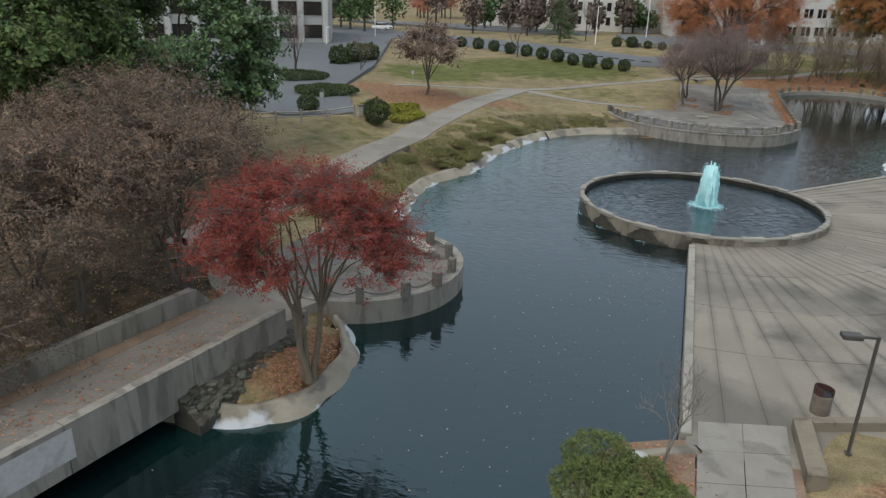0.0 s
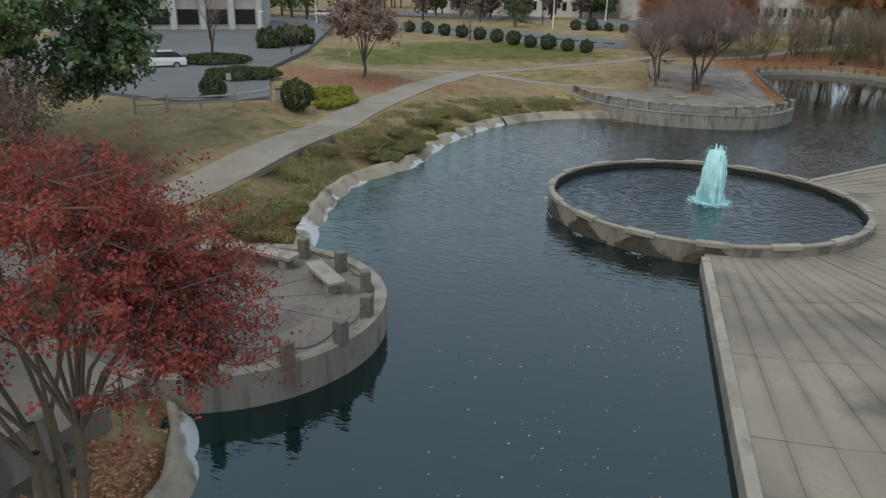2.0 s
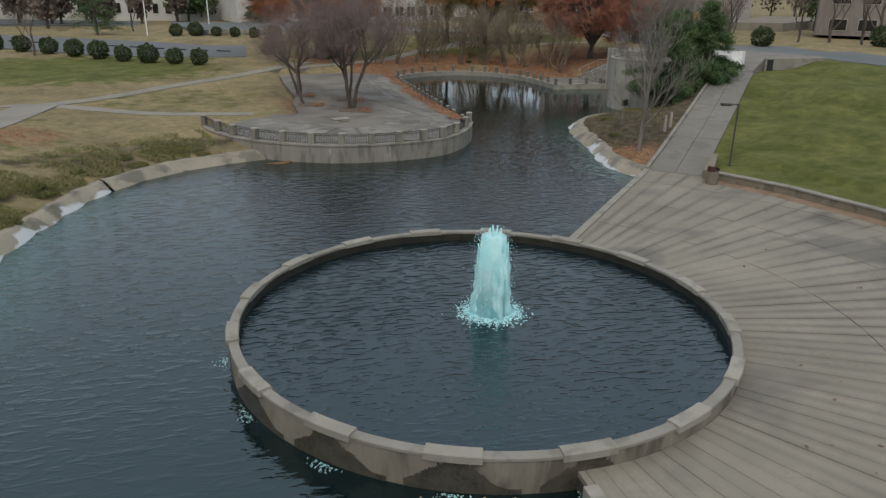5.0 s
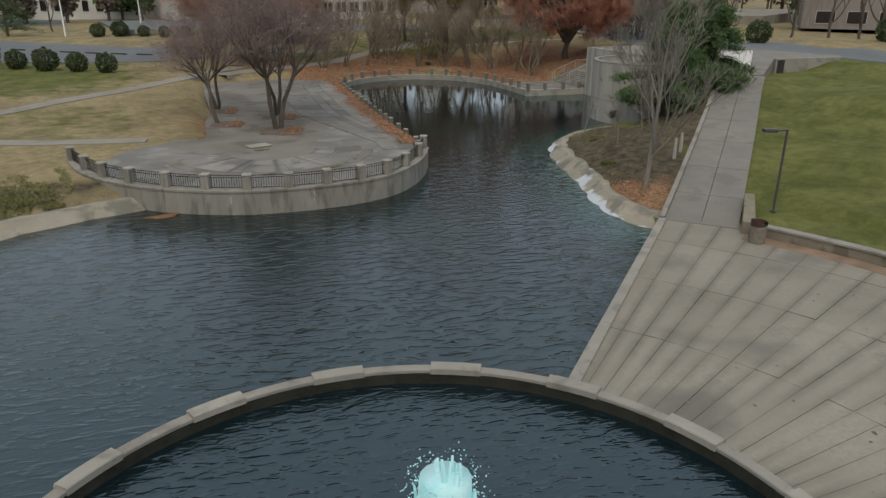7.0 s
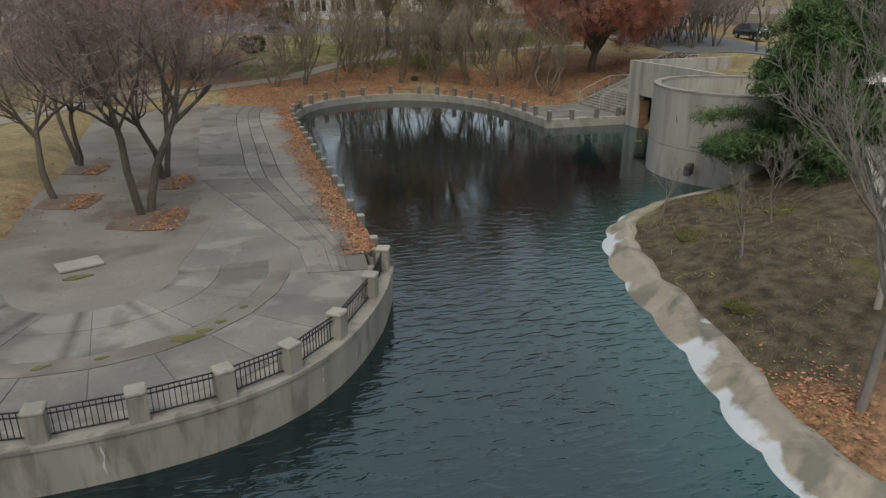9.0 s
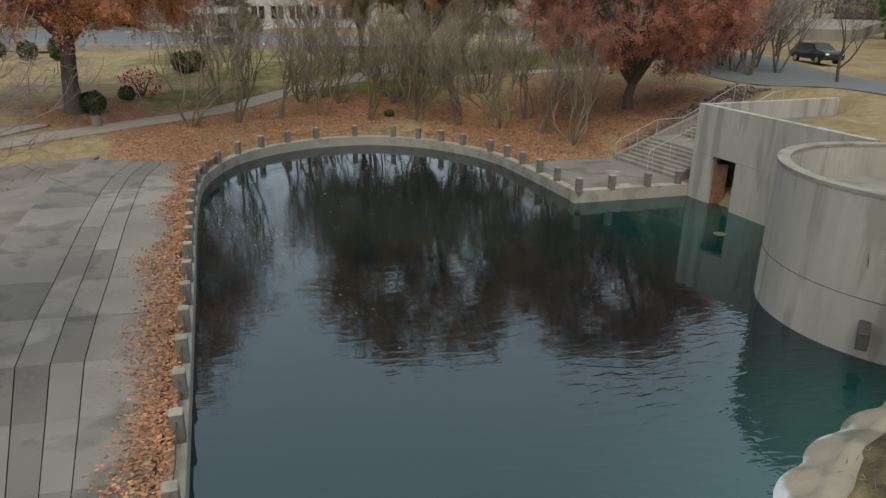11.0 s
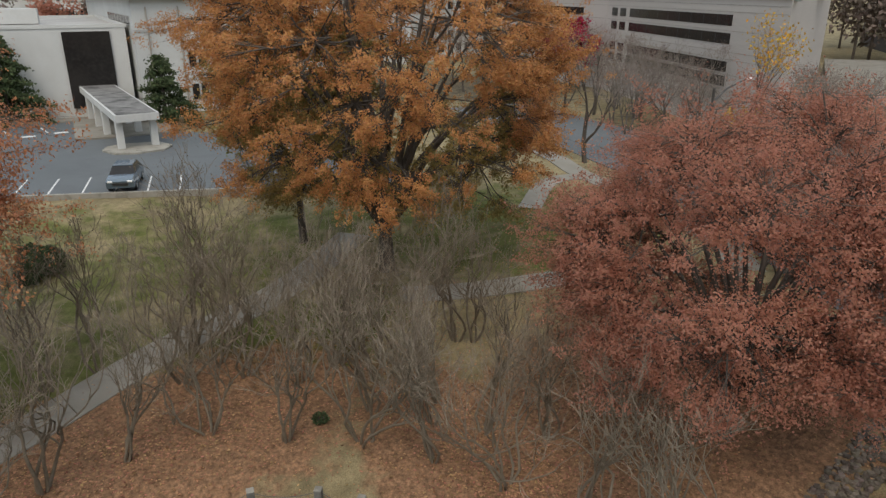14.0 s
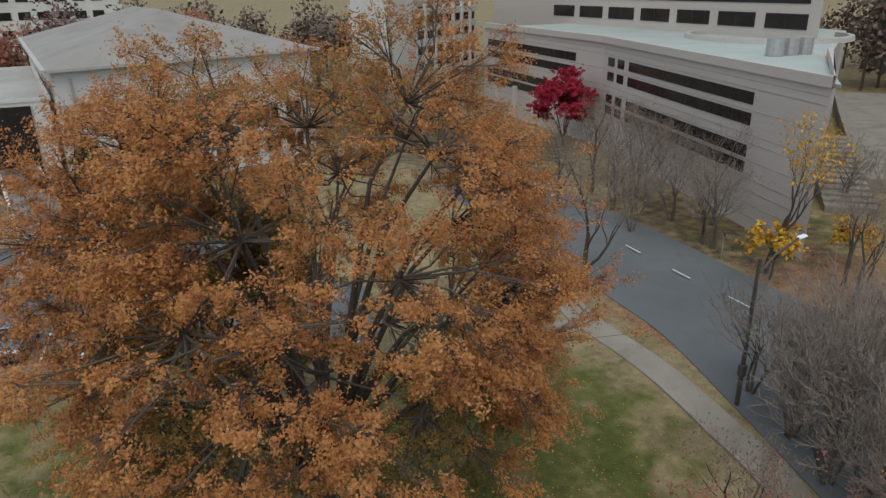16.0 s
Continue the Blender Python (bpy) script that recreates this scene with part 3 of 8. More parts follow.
        fs = [(i * k + j, ((i + 1) % n) * k + j, ((i + 1) % n) * k + (j + 1) % k, i * k + (j + 1) % k) for i in range(n if closed else n - 1) for j in range(k)]
        if not closed:
            fs += [tuple(range(k)), tuple(reversed(range((n - 1) * k, n * k)))]
        return self.add(vs, fs)

    def quads(self, centres, size, flat=0.0, facing=None, jitter=0.6, slim=0.36):
        """Many small leaf-shaped faces at the centres, turned at random."""
        c = np.asarray(centres, float)
        n = len(c)
        if not n:
            return self
        a = rng.normal(size=(n, 3))
        a[:, 2] *= 1 - flat
        a /= np.linalg.norm(a, axis=1)[:, None]
        b = rng.normal(size=(n, 3))
        b[:, 2] *= 1 - flat
        b -= a * (a * b).sum(1)[:, None]
        b /= np.linalg.norm(b, axis=1)[:, None] + 1e-9
        if facing is not None:
            # leaves turned towards the light round the crown
            f = np.asarray(facing, float)
            f = f / (np.linalg.norm(f, axis=1)[:, None] + 1e-9) + rng.normal(size=(n, 3)) * jitter
            f /= np.linalg.norm(f, axis=1)[:, None] + 1e-9
            a -= f * (a * f).sum(1)[:, None]
            a /= np.linalg.norm(a, axis=1)[:, None] + 1e-9
            b = np.cross(a, f) * -1
        s = size * rng.uniform(0.6, 1.35, n)[:, None]
        vs = np.stack([c - a * s * 0.6, c + b * s * slim, c + a * s * 0.6, c - b * s * slim], 1).reshape(-1, 3)
        k = len(self.v)
        self.v.extend(map(tuple, vs.tolist()))
        self.f.extend((k + 4 * i, k + 4 * i + 1, k + 4 * i + 2, k + 4 * i + 3) for i in range(n))
        return self

    def mesh(self, name, mat, smooth=False):
        me = bpy.data.meshes.new(name)
        me.from_pydata(self.v, [], self.f)
        me.update()
        if smooth:
            me.polygons.foreach_set("use_smooth", [True] * len(me.polygons))
        me.materials.append(mat)
        return me


def part(name, mb, material, parent, label="", smooth=False):
    ob = new(name, mb.mesh(name, material, smooth) if isinstance(mb, MB) else mb)
    ob.parent = parent
    return tagged(ob, label)


def thing(name, label, category, group="", at=(0, 0, 0), rz=0.0):
    ob = new(name)
    ob.empty_display_size = 0.2
    ob.matrix_basis = pose(*at, 0, 0, rz)
    return tagged(ob, label, category, group)


def setting(name, mb, material, label, category="", smooth=False):
    return tagged(new(name, mb.mesh(name, material, smooth)), label, category or name.split("_")[0], kind="structure")


def spline(pts, step=0.8, closed=False):
    """A Catmull-Rom line through the points, sampled about every step metres."""
    P = [np.array(p, float) for p in pts]
    n, out = len(P), []
    for i in range(n if closed else n - 1):
        p0, p1, p2, p3 = (P[(i + k) % n] if closed else P[min(max(i + k, 0), n - 1)] for k in (-1, 0, 1, 2))
        m = max(1, int(np.linalg.norm(p2 - p1) / step))
        for j in range(m):
            t = j / m
            out.append(0.5 * (2 * p1 + (p2 - p0) * t + (2 * p0 - 5 * p1 + 4 * p2 - p3) * t * t + (3 * p1 - p0 - 3 * p2 + p3) * t**3))
    if not closed:
        out.append(P[-1])
    return [tuple(p) for p in out]


def arc(c, r, a0, a1, n):
    return [(c[0] + r * math.cos(radians(a0 + (a1 - a0) * i / n)), c[1] + r * math.sin(radians(a0 + (a1 - a0) * i / n))) for i in range(n + 1)]


# ---- plan of the pond: water level is z = 0 ----
POOL, POOL_R = (13.04, 36.4), 6.6
TERRACE, TERRACE_R = (-4.2, 24.6), 4.36
DRUM, DRUM_R = (49.05, 64.8), 3.7
KERB_A, KERB_B = ((10.95, 29.6), (6.75, 13.9)), ((19.15, 40.1), (30.25, 47.1))
SHORE_LEFT = spline([(14.4, 60.1), (11.3, 59.7), (8.2, 58.5), (5.4, 56.1), (3.5, 53.0), (1.9, 49.9), (1.25, 47.9), (0.8, 46.0), (0.1, 43.9), (-0.9, 42.3), (-2.3, 40.4), (-3.1, 37.2), (-3.25, 33.9), (-3.1, 31.4), (-2.6, 29.0)])
SHORE_RIGHT = spline([(30.0, 47.4), (30.05, 49.4), (30.9, 51.5), (31.95, 53.1), (33.0, 55.0), (34.1, 57.2), (35.3, 59.1), (36.7, 60.8), (39.0, 62.2), (41.9, 62.7), (44.6, 62.6)])
SHORE_MAPLE = spline([(-3.9, 20.2), (-3.3, 19.1), (-3.05, 17.5), (-3.25, 15.8), (-3.9, 14.35), (-4.7, 13.65), (-5.7, 13.5), (-6.9, 13.5), (-8.2, 13.8), (-10.0, 15.0), (-12.5, 16.2)])
SHORE_NEAR = spline([(3.0, 5.0), (3.0, 9.0), (3.3, 11.6), (4.5, 13.2), (5.9, 13.95), (6.75, 13.9)])
BASIN = spline([(48.7, 77.5), (48.95, 79.4), (49.5, 81.9), (50.05, 84.9), (49.75, 87.6), (48.65, 90.2), (46.6, 92.1), (43.9, 92.75), (41.4, 92.3), (39.2, 91.1), (37.3, 89.0), (36.0, 86.6), (34.5, 82.0), (33.0, 76.8), (31.5, 71.5), (30.1, 66.6), (28.9, 62.5), (28.2, 60.5), (26.8, 58.4), (24.7, 56.7), (22.2, 55.95), (19.7, 56.05), (17.4, 56.9), (15.5, 58.15), (14.0, 59.8)])
POND = SHORE_NEAR + [KERB_A[0], POOL, KERB_B[0]] + SHORE_RIGHT + [DRUM, (52.2, 68.5), (53.8, 75.9)] + BASIN + SHORE_LEFT + arc(TERRACE, TERRACE_R, 70, -85, 14) + SHORE_MAPLE + [(-15, 14), (-14, 8), (-11, 2), (-10, -12), (-12, -60), (10, -60), (4, -10)]

# heights of the land: x, y, z
LAND = [(-9, 45, 1.6), (-10, 54, 2.0), (-5, 62, 1.8), (-5, 68, 1.9), (-16, 50, 2.0), (-22, 68, 2.1), (-40, 60, 2.3), (2, 60, 1.0), (2, 72, 1.3), (12, 72, 1.0), (20, 66, 0.7), (22, 72, 0.8), (27, 68, 0.6), (30, 80, 0.9), (20, 85, 1.4), (8, 90, 1.6), (18, 98, 1.7), (-5, 110, 2.0), (0, 130, 2.1), (-20, 90, 2.2), (-40, 110, 2.5),
        (36, 97, 1.3), (42, 97, 1.15), (49, 96, 0.95), (53, 90, 0.95), (54, 85, 1.0), (54, 82, 0.7), (60, 86, 2.0), (50, 103, 1.9), (57, 103, 2.5), (48, 112, 2.4), (48, 124, 3.15), (46, 140, 3.25), (54, 150, 3.4), (32, 110, 1.9), (30, 130, 2.5), (20, 140, 2.3), (35, 160, 2.9), (66, 96, 3.0), (64, 84, 3.0), (73.8, 97.8, 3.65), (75.5, 102.6, 3.65), (76.9, 109.6, 3.65), (69.4, 106, 3.55), (80, 108, 3.6), (72, 108, 3.6), (83.6, 103, 3.55), (87, 116, 3.5), (90, 108, 3.3), (95, 120, 3.4), (110, 130, 3.6), (70, 130, 3.4),
        (33, 51, 0.7), (36, 50, 1.0), (40, 54, 1.7), (38, 59, 0.9), (45.7, 60.0, 1.15), (43.5, 60.2, 0.8), (48.6, 59.7, 1.6), (50.5, 60.6, 2.2), (52, 56.5, 2.9), (57, 58.5, 3.2), (56, 66, 3.3), (60, 72, 3.4), (63, 56, 3.9), (66, 62, 4.05), (70, 72, 3.95), (80, 70, 4.2), (36, 42, 1.1), (44, 44, 1.9), (38, 32, 1.2), (48, 36, 2.4), (30, 22, 1.0), (52, 50, 3.3), (70, 40, 4.0), (25, 5, 1.0),
        (13, 27, 0.2), (22, 34, 0.2), (25, 40, 0.2), (28, 44, 0.2), (18, 22, 0.2), (9, 16, 0.2), (29, 34, 0.2), (14, 15, 0.35), (11, 12, 0.6), (5, 11, 0.5), (8, 6, 0.7), (-5, 24, 0.6), (-8, 24, 0.7), (-5, 17, 0.9), (-9, 20, 1.0), (-13, 21, 1.2), (-14, 27, 1.3), (-9, 32, 1.0), (-16, 36, 1.6), (-6, 36, 0.9), (-25, 30, 1.8), (-6.9, 41, 1.35), (-5.6, 45.4, 1.35), (-3.75, 53, 1.35), (-1.9, 60.5, 1.35), (-2.6, 47, 0.75), (-1.5, 48, 0.6), (8, 63, 0.8), (-30, 10, 1.6)]
POND_A = np.array(POND)


def pond_distance(x, y):
    """Metres from the water's edge: positive on land, negative over water."""
    p = np.stack([np.ravel(x), np.ravel(y)], 1)
    best, inside = np.full(len(p), 1e9), np.zeros(len(p), bool)
    for a, b in zip(POND_A, np.roll(POND_A, -1, 0)):
        d = b - a
        t = np.clip(((p - a) @ d) / (d @ d + 1e-12), 0, 1)
        best = np.minimum(best, np.hypot(*(p - a - t[:, None] * d).T))
        if a[1] != b[1]:
            inside ^= ((a[1] > p[:, 1]) != (b[1] > p[:, 1])) & (p[:, 0] < (b[0] - a[0]) * (p[:, 1] - a[1]) / (b[1] - a[1]) + a[0])
    return np.where(inside, -best, best).reshape(np.shape(x))


def land(x, y):
    """Height of the open ground."""
    x, y = np.asarray(x, float), np.asarray(y, float)
    num, den = np.zeros(np.shape(x)), np.zeros(np.shape(x))
    for px, py, pz in LAND:
        w = 1 / ((x - px) ** 2 + (y - py) ** 2 + 2.0) ** 1.6
        num, den = num + w * pz, den + w
    far = np.clip((np.hypot(x - 30, y - 60) - 150) / 300, 0, 1)
    return num / den * (1 - far) + 5.0 * far


def ground_z(x, y):
    x, y = np.asarray(x, float), np.asarray(y, float)
    d = pond_distance(x, y)
    k = np.clip((d - 0.35) / 2.6, 0, 1)
    k = k * k * (3 - 2 * k)
    top = 0.38 + (land(x, y) - 0.38) * k
    bank = np.clip((d + 0.5) / 1.1, 0, 1)
    return -1.5 + (top + 1.5) * bank


open_ground = ground_z
GRADES = []


def grade(line, half, fade=3.0, heights=None):
    """Levels the ground along a band: its height follows the band's middle line."""
    P = np.array([p[:2] for p in line])
    z = np.array(heights) if heights is not None else open_ground(P[:, 0], P[:, 1])
    if heights is None:
        for _ in range(6):
            z = np.convolve(np.r_[z[0], z, z[-1]], [0.25, 0.5, 0.25], "valid")
    GRADES.append((P, z, half, fade))
    return P, z


def ground_z(x, y):
    x, y = np.asarray(x, float), np.asarray(y, float)
    out = open_ground(x, y)
    shape, X, Y, out = np.shape(x), np.ravel(x), np.ravel(y), np.ravel(out).copy()
    for P, z, half, fade in GRADES:
        near = (X > P[:, 0].min() - half - fade) & (X < P[:, 0].max() + half + fade) & (Y > P[:, 1].min() - half - fade) & (Y < P[:, 1].max() + half + fade)
        if not near.any():
            continue
        d2 = (X[near, None] - P[None, :, 0]) ** 2 + (Y[near, None] - P[None, :, 1]) ** 2
        k = d2.argmin(1)
        w = np.clip(1 - (np.sqrt(d2[np.arange(len(k)), k]) - half) / fade, 0, 1)
        w = w * w * (3 - 2 * w)
        out[near] = out[near] * (1 - w) + z[k] * w
    return out.reshape(shape)


def gz(x, y):
    return float(ground_z(np.array([x]), np.array([y]))[0])


def bump_zone(x, y, spots):
    out = np.zeros(np.shape(x))
    for cx, cy, rx, ry, amt in spots:
        out = np.maximum(out, amt * np.clip(1.6 - np.hypot((x - cx) / rx, (y - cy) / ry), 0, 1))
    return out


def grow(a, b, step, out):
    fine = list(np.arange(a, b + 0.01, step))
    far = [out * k for k in (0.02, 0.06, 0.14, 0.3, 0.6, 1.0)]
    return np.array([a - f for f in reversed(far)] + fine + [b + f for f in far])


BANDS = {}
for band, knots, half in (
    ("path_lawn", [(-11.5, 24.5), (-10.4, 30), (-8.7, 35.8), (-7.2, 41), (-5.98, 45.4), (-4.15, 53), (-2.1, 60.5), (0.7, 69), (3.9, 77.4)], 1.35),
    ("path_hedge", [(3.0, 76.5), (8.5, 79.7), (14, 83.9), (20, 88.5), (27, 95), (31, 99)], 0.75),
    ("path_side", [(3.4, 77.6), (-3, 76.5), (-12, 74.5), (-18, 73.5)], 0.5),
    ("path_deck", [(4.5, 77.0), (9.8, 72.5), (13.4, 70.8), (16.4, 69.8)], 0.6),
    ("path_grove", [(27, 93), (34.5, 97.1), (37, 98.2), (40.2, 99.8), (43.5, 101.6), (47, 103.0), (50.5, 104.3), (54.2, 106.1), (58.5, 109.4)], 1.0),
    ("path_upper", [(56.5, 100.5), (62, 97.6), (66.5, 95.6), (70, 94)], 0.9),
    ("path_street", [(64, 80), (68.5, 88), (72.4, 94), (73.8, 97.8), (74.7, 100.2), (75.45, 102.6), (76.0, 105), (76.4, 107.5), (76.9, 109.8), (78.85, 114.2), (79.8, 117), (83, 124)], 0.8),
    ("path_branch", [(68.2, 105.0), (69.4, 106.0), (70.6, 107.0), (73.0, 108.75), (75.0, 109.1), (76.5, 108.6)], 0.7),
    ("road_street", [(82, 30), (75, 44), (70.8, 53), (68.0, 60.5), (68.0, 67), (70.3, 74), (73.4, 81), (79.4, 94), (83.6, 103), (85.4, 109), (87.2, 116), (88.6, 123), (92, 140)], 5.2),
    ("road_park", [(-44, 177), (-22, 157.5), (-2, 139.3), (6.5, 129), (14, 119.6), (20, 113.6), (27.5, 111.2)], 9.0),
):
    BANDS[band] = grade(spline(knots), half + (0.9 if band == "path_lawn" else 0.35), 2.0 if half < 2 else 4.0)
# ground under paved areas that have a level of their own
grade([(x, y) for x in range(30, 66, 3) for y in range(126, 158, 3) if y > 147 - 0.5 * x + 3], 2.2, 3.0, None)
GRADES[-1] = (GRADES[-1][0], np.full(len(GRADES[-1][0]), 3.0), 2.2, 4.0)
RAMP = [(31.0, 45.95, 0.44), (33.6, 47.6, 0.75), (36.5, 49.45, 1.15), (39.8, 51.55, 1.6), (43.0, 53.6, 2.05), (46.4, 55.8, 2.5), (49.5, 57.8, 2.95), (52.4, 59.6, 3.3)]
ramp_fine = spline(RAMP, 0.6)
grade(ramp_fine, 1.5, 2.5, [p[2] - 0.12 for p in ramp_fine])
landing_pts = [(x, y) for x in np.arange(51.4, 54.6, 0.8) for y in np.arange(78.4, 82.2, 0.8)]
grade(landing_pts, 0.7, 0.8, [0.3] * len(landing_pts))
stair_pts = [(54.4 + 0.985 * s + 0.17 * o, 76.9 - 0.17 * s + 0.985 * o, 0.3 + 0.31 * s) for s in np.arange(0, 8.6, 0.8) for o in np.arange(0, 4.4, 0.7)]
grade(stair_pts, 0.6, 1.6, [p[2] for p in stair_pts])
lawn_edge = spline([(33.6, 44.3), (33.7, 41.5), (33.7, 38.5), (33.4, 35), (32.8, 30), (30.8, 24.6), (27.4, 19.8)], 0.7)
grade(lawn_edge, 0.7, 1.0, [0.76] * len(lawn_edge))
prom_pts = [(x, y) for y in np.arange(70, 92, 1.0) for x in np.arange(20.6 + (y - 70) * 0.24, 29.2 + (y - 70) * 0.285, 1.0)]
grade(prom_pts, 0.6, 0.9, [0.45] * len(prom_pts))
grade([(8.2, 5 + 0.5 * k) for k in range(20)], 1.25, 0.8, [0.15] * 20)
yard_pts = [(x, y) for x in range(-32, -12, 3) for y in range(54, 90, 3) if x < -12 - (y - 54) * 0.05]
grade(yard_pts, 2.0, 3.0, [1.95] * len(yard_pts))


LAWN_WALL = [(31.6, 44.2), (32.0, 42.6), (32.35, 40.8), (32.4, 38.5), (32.35, 35.4), (31.6, 30.6), (29.6, 25.4), (26.2, 20.9)]

# ---- ground: one sheet to the horizon ----
gx, gy = np.meshgrid(np.union1d(grow(-45, 125, 1.0, 2500), np.arange(25, 36, 0.25)), np.union1d(grow(-25, 175, 1.0, 2500), np.arange(20, 46, 0.5)))
gd = pond_distance(gx, gy)
gh = np.where(gd < 0.35, np.minimum(ground_z(gx, gy), open_ground(gx, gy)), ground_z(gx, gy))
gh = np.where((np.hypot(gx - POOL[0], gy - POOL[1]) < 19.4) & (gx < 31.5) & (gy > 15.5), np.minimum(gh, 0.15), gh)
wall_x = np.interp(gy, [p[1] for p in LAWN_WALL[::-1]], [p[0] for p in LAWN_WALL[::-1]])
by_wall = (gy > 21.2) & (gy < 44.1)
gh = np.where(by_wall & (gx < wall_x + 0.02) & (gx > 24), np.minimum(gh, 0.15), gh)
gh = np.where(by_wall & (gx > wall_x + 0.02) & (gx < wall_x + 1.6), np.clip(gh, 0.76, 0.8), gh)
nx, ny = gx.shape[1], gx.shape[0]
ground_mb = MB()
ground_mb.v = list(map(tuple, np.stack([gx, gy, gh], -1).reshape(-1, 3).tolist()))
ground_mb.f = [(j * nx + i, j * nx + i + 1, (j + 1) * nx + i + 1, (j + 1) * nx + i) for j in range(ny - 1) for i in range(nx - 1)]
ground = setting("ground", ground_mb, GROUND, "rolling park ground of dry turf and leaf litter", "ground", True)
lawn = bump_zone(gx, gy, [(12, 77, 8, 7, 0.45), (3, 66, 4, 8, 0.4), (8, 98, 14, 12, 0.75), (-6, 88, 8, 9, 0.7), (48, 48, 14, 9, 1.6), (44, 36, 12, 14, 1.6), (60, 44, 20, 16, 1.6), (52, 111, 14, 7, 0.56), (66, 104, 9, 9, 0.62), (-9, 47, 5, 6, 0.45), (46, 119, 9, 4, 0.5), (-6, 16.5, 2, 2, 0.4), (12, 12.5, 3, 2.2, 0.4), (36, 104, 6, 6, 0.4), (42, 104, 6, 3.5, 0.6), (-12, 15, 4, 4, 0.5), (100, 112, 10, 8, 0.5), (49, 100.5, 8, 4, 0.7)])
litter = bump_zone(gx, gy, [(43, 97, 9, 4.2, 1.0), (53, 88, 3.2, 8, 1.0), (36, 92, 2.5, 4, 0.9), (60, 88, 6, 6, 1.0), (23, 72, 4, 6, 0.65), (-5, 66, 5, 4.5, 0.95), (-9, 71, 5, 4, 0.85), (-4, 16.5, 1.8, 2.2, 0.85), (5.2, 12.6, 1.2, 1.2, 0.8), (32.5, 49.5, 2, 2.5, 0.8), (2, 66, 3.2, 3, 0.6), (-9, 21, 3, 3, 0.65), (95, 104, 8, 7, 0.6), (34, 101, 4, 4, 0.75), (12, 11.5, 2.5, 1, 0.6), (64, 96, 4, 4, 0.5), (80, 104, 2, 8, 0.6), (98, 116, 10, 14, 0.42), (100, 160, 12, 25, 0.45)])
mulch = bump_zone(gx, gy, [(11.5, 12.5, 3, 2.4, 0.4), (35, 54, 2.8, 4.0, 0.95), (39, 58, 4, 2.6, 0.85), (-14, 22, 7, 6, 0.75), (-16, 32, 7, 8, 0.9), (55, 95, 8, 6, 0.28), (-3.4, 41, 1.4, 6, 0.22), (5, 60, 5, 1.8, 0.55), (10, 62, 4, 1.8, 0.6), (43, 60, 3.5, 2.5, 0.9), (44.5, 57.4, 4.5, 2.4, 0.95), (40, 54.6, 3.2, 2.2, 0.9), (98, 116, 12, 14, 0.5), (100, 160, 14, 30, 0.6)])
cover = ground.data.color_attributes.new("cover", "FLOAT_COLOR", "POINT")
cover.data.foreach_set("color", np.stack([lawn, litter, mulch, np.ones_like(lawn)], -1).astype(np.float32).ravel())

# water: a sheet under which the banks dip; it knows how near the shore is
wx, wy = np.meshgrid(np.arange(-18, 58, 1.0), np.arange(-62, 97, 1.0))
wd_ = -pond_distance(wx, wy)
water_mb = MB()
water_mb.v = list(map(tuple, np.stack([wx, wy, 0 * wx], -1).reshape(-1, 3).tolist()))
wnx = wx.shape[1]
water_mb.f = [(j * wnx + i, j * wnx + i + 1, (j + 1) * wnx + i + 1, (j + 1) * wnx + i) for j in range(wx.shape[0] - 1) for i in range(wnx - 1) if wd_[j : j + 2, i : i + 2].max() > -1.6]
pond = setting("water_pond", water_mb, WATER, "dark rippled pond water with a slate-blue sheen", "water")
near_bank = np.minimum.reduce([np.hypot(wx - px, wy - py) for px, py in SHORE_LEFT[12:-2] + SHORE_RIGHT])
maple_bank = np.minimum.reduce([np.hypot(wx - px, wy - py) for px, py in SHORE_MAPLE[:-6]])
sh_ = np.clip(1 - near_bank / 3.2, 0, 1) * 0.7 + np.clip(1 - maple_bank / 2.2, 0, 1) * 0.25 + 0.6 * np.clip(1 - np.hypot(wx - 51, wy - 73) / 7, 0, 1) 
sh_ = np.clip(sh_ - 0.4 * np.clip(1 - np.hypot(wx - 21, wy - 56) / 9, 0, 1) - 0.5 * np.clip(1.6 - np.hypot(wx - 36, wy - 80) / 8, 0, 1), 0, 1)
shallow = pond.data.attributes.new("shallow", "FLOAT", "POINT")
shallow.data.foreach_set("value", sh_.astype(np.float32).ravel())


def drape(name, line, half, material, label, lift=0.05, category="path", across=4, thick=0.3):
    """A paved band, level across, on the ground graded for it."""
    P, z = BANDS[name]
    n = len(P)
    t = np.gradient(P, axis=0)
    t /= np.linalg.norm(t, axis=1)[:, None]
    left = np.stack([-t[:, 1], t[:, 0]], 1)
    mb = MB()
    prof = [(-half, -thick), (-half, lift), (half, lift), (half, -thick)]
    vs = [(P[i, 0] + left[i, 0] * s, P[i, 1] + left[i, 1] * s, z[i] + h) for i in range(n) for s, h in prof]
    fs = [(i * 4 + j, i * 4 + j + 1, (i + 1) * 4 + j + 1, (i + 1) * 4 + j) for i in range(n - 1) for j in range(3)]
    mb.add(vs, fs)
    return setting(name, mb, material, label, category)


def sheet(name, poly, material, label, z, category, thick=0.3):
    return setting(name, MB().prism(poly, z - thick, z) if not isinstance(z, list) else MB().prism(poly, [a - thick for a in z], z), material, label, category)


APRON = [(51.6, 61.0, 3.3), (53.1, 58.7, 3.33), (56.5, 60.3, 3.95), (62.4, 58.7, 4.05), (63.6, 59.5, 4.1), (63.0, 64.5, 4.12), (63.8, 69.5, 4.12), (59, 66.5, 4.05), (55, 63.4, 3.7)]
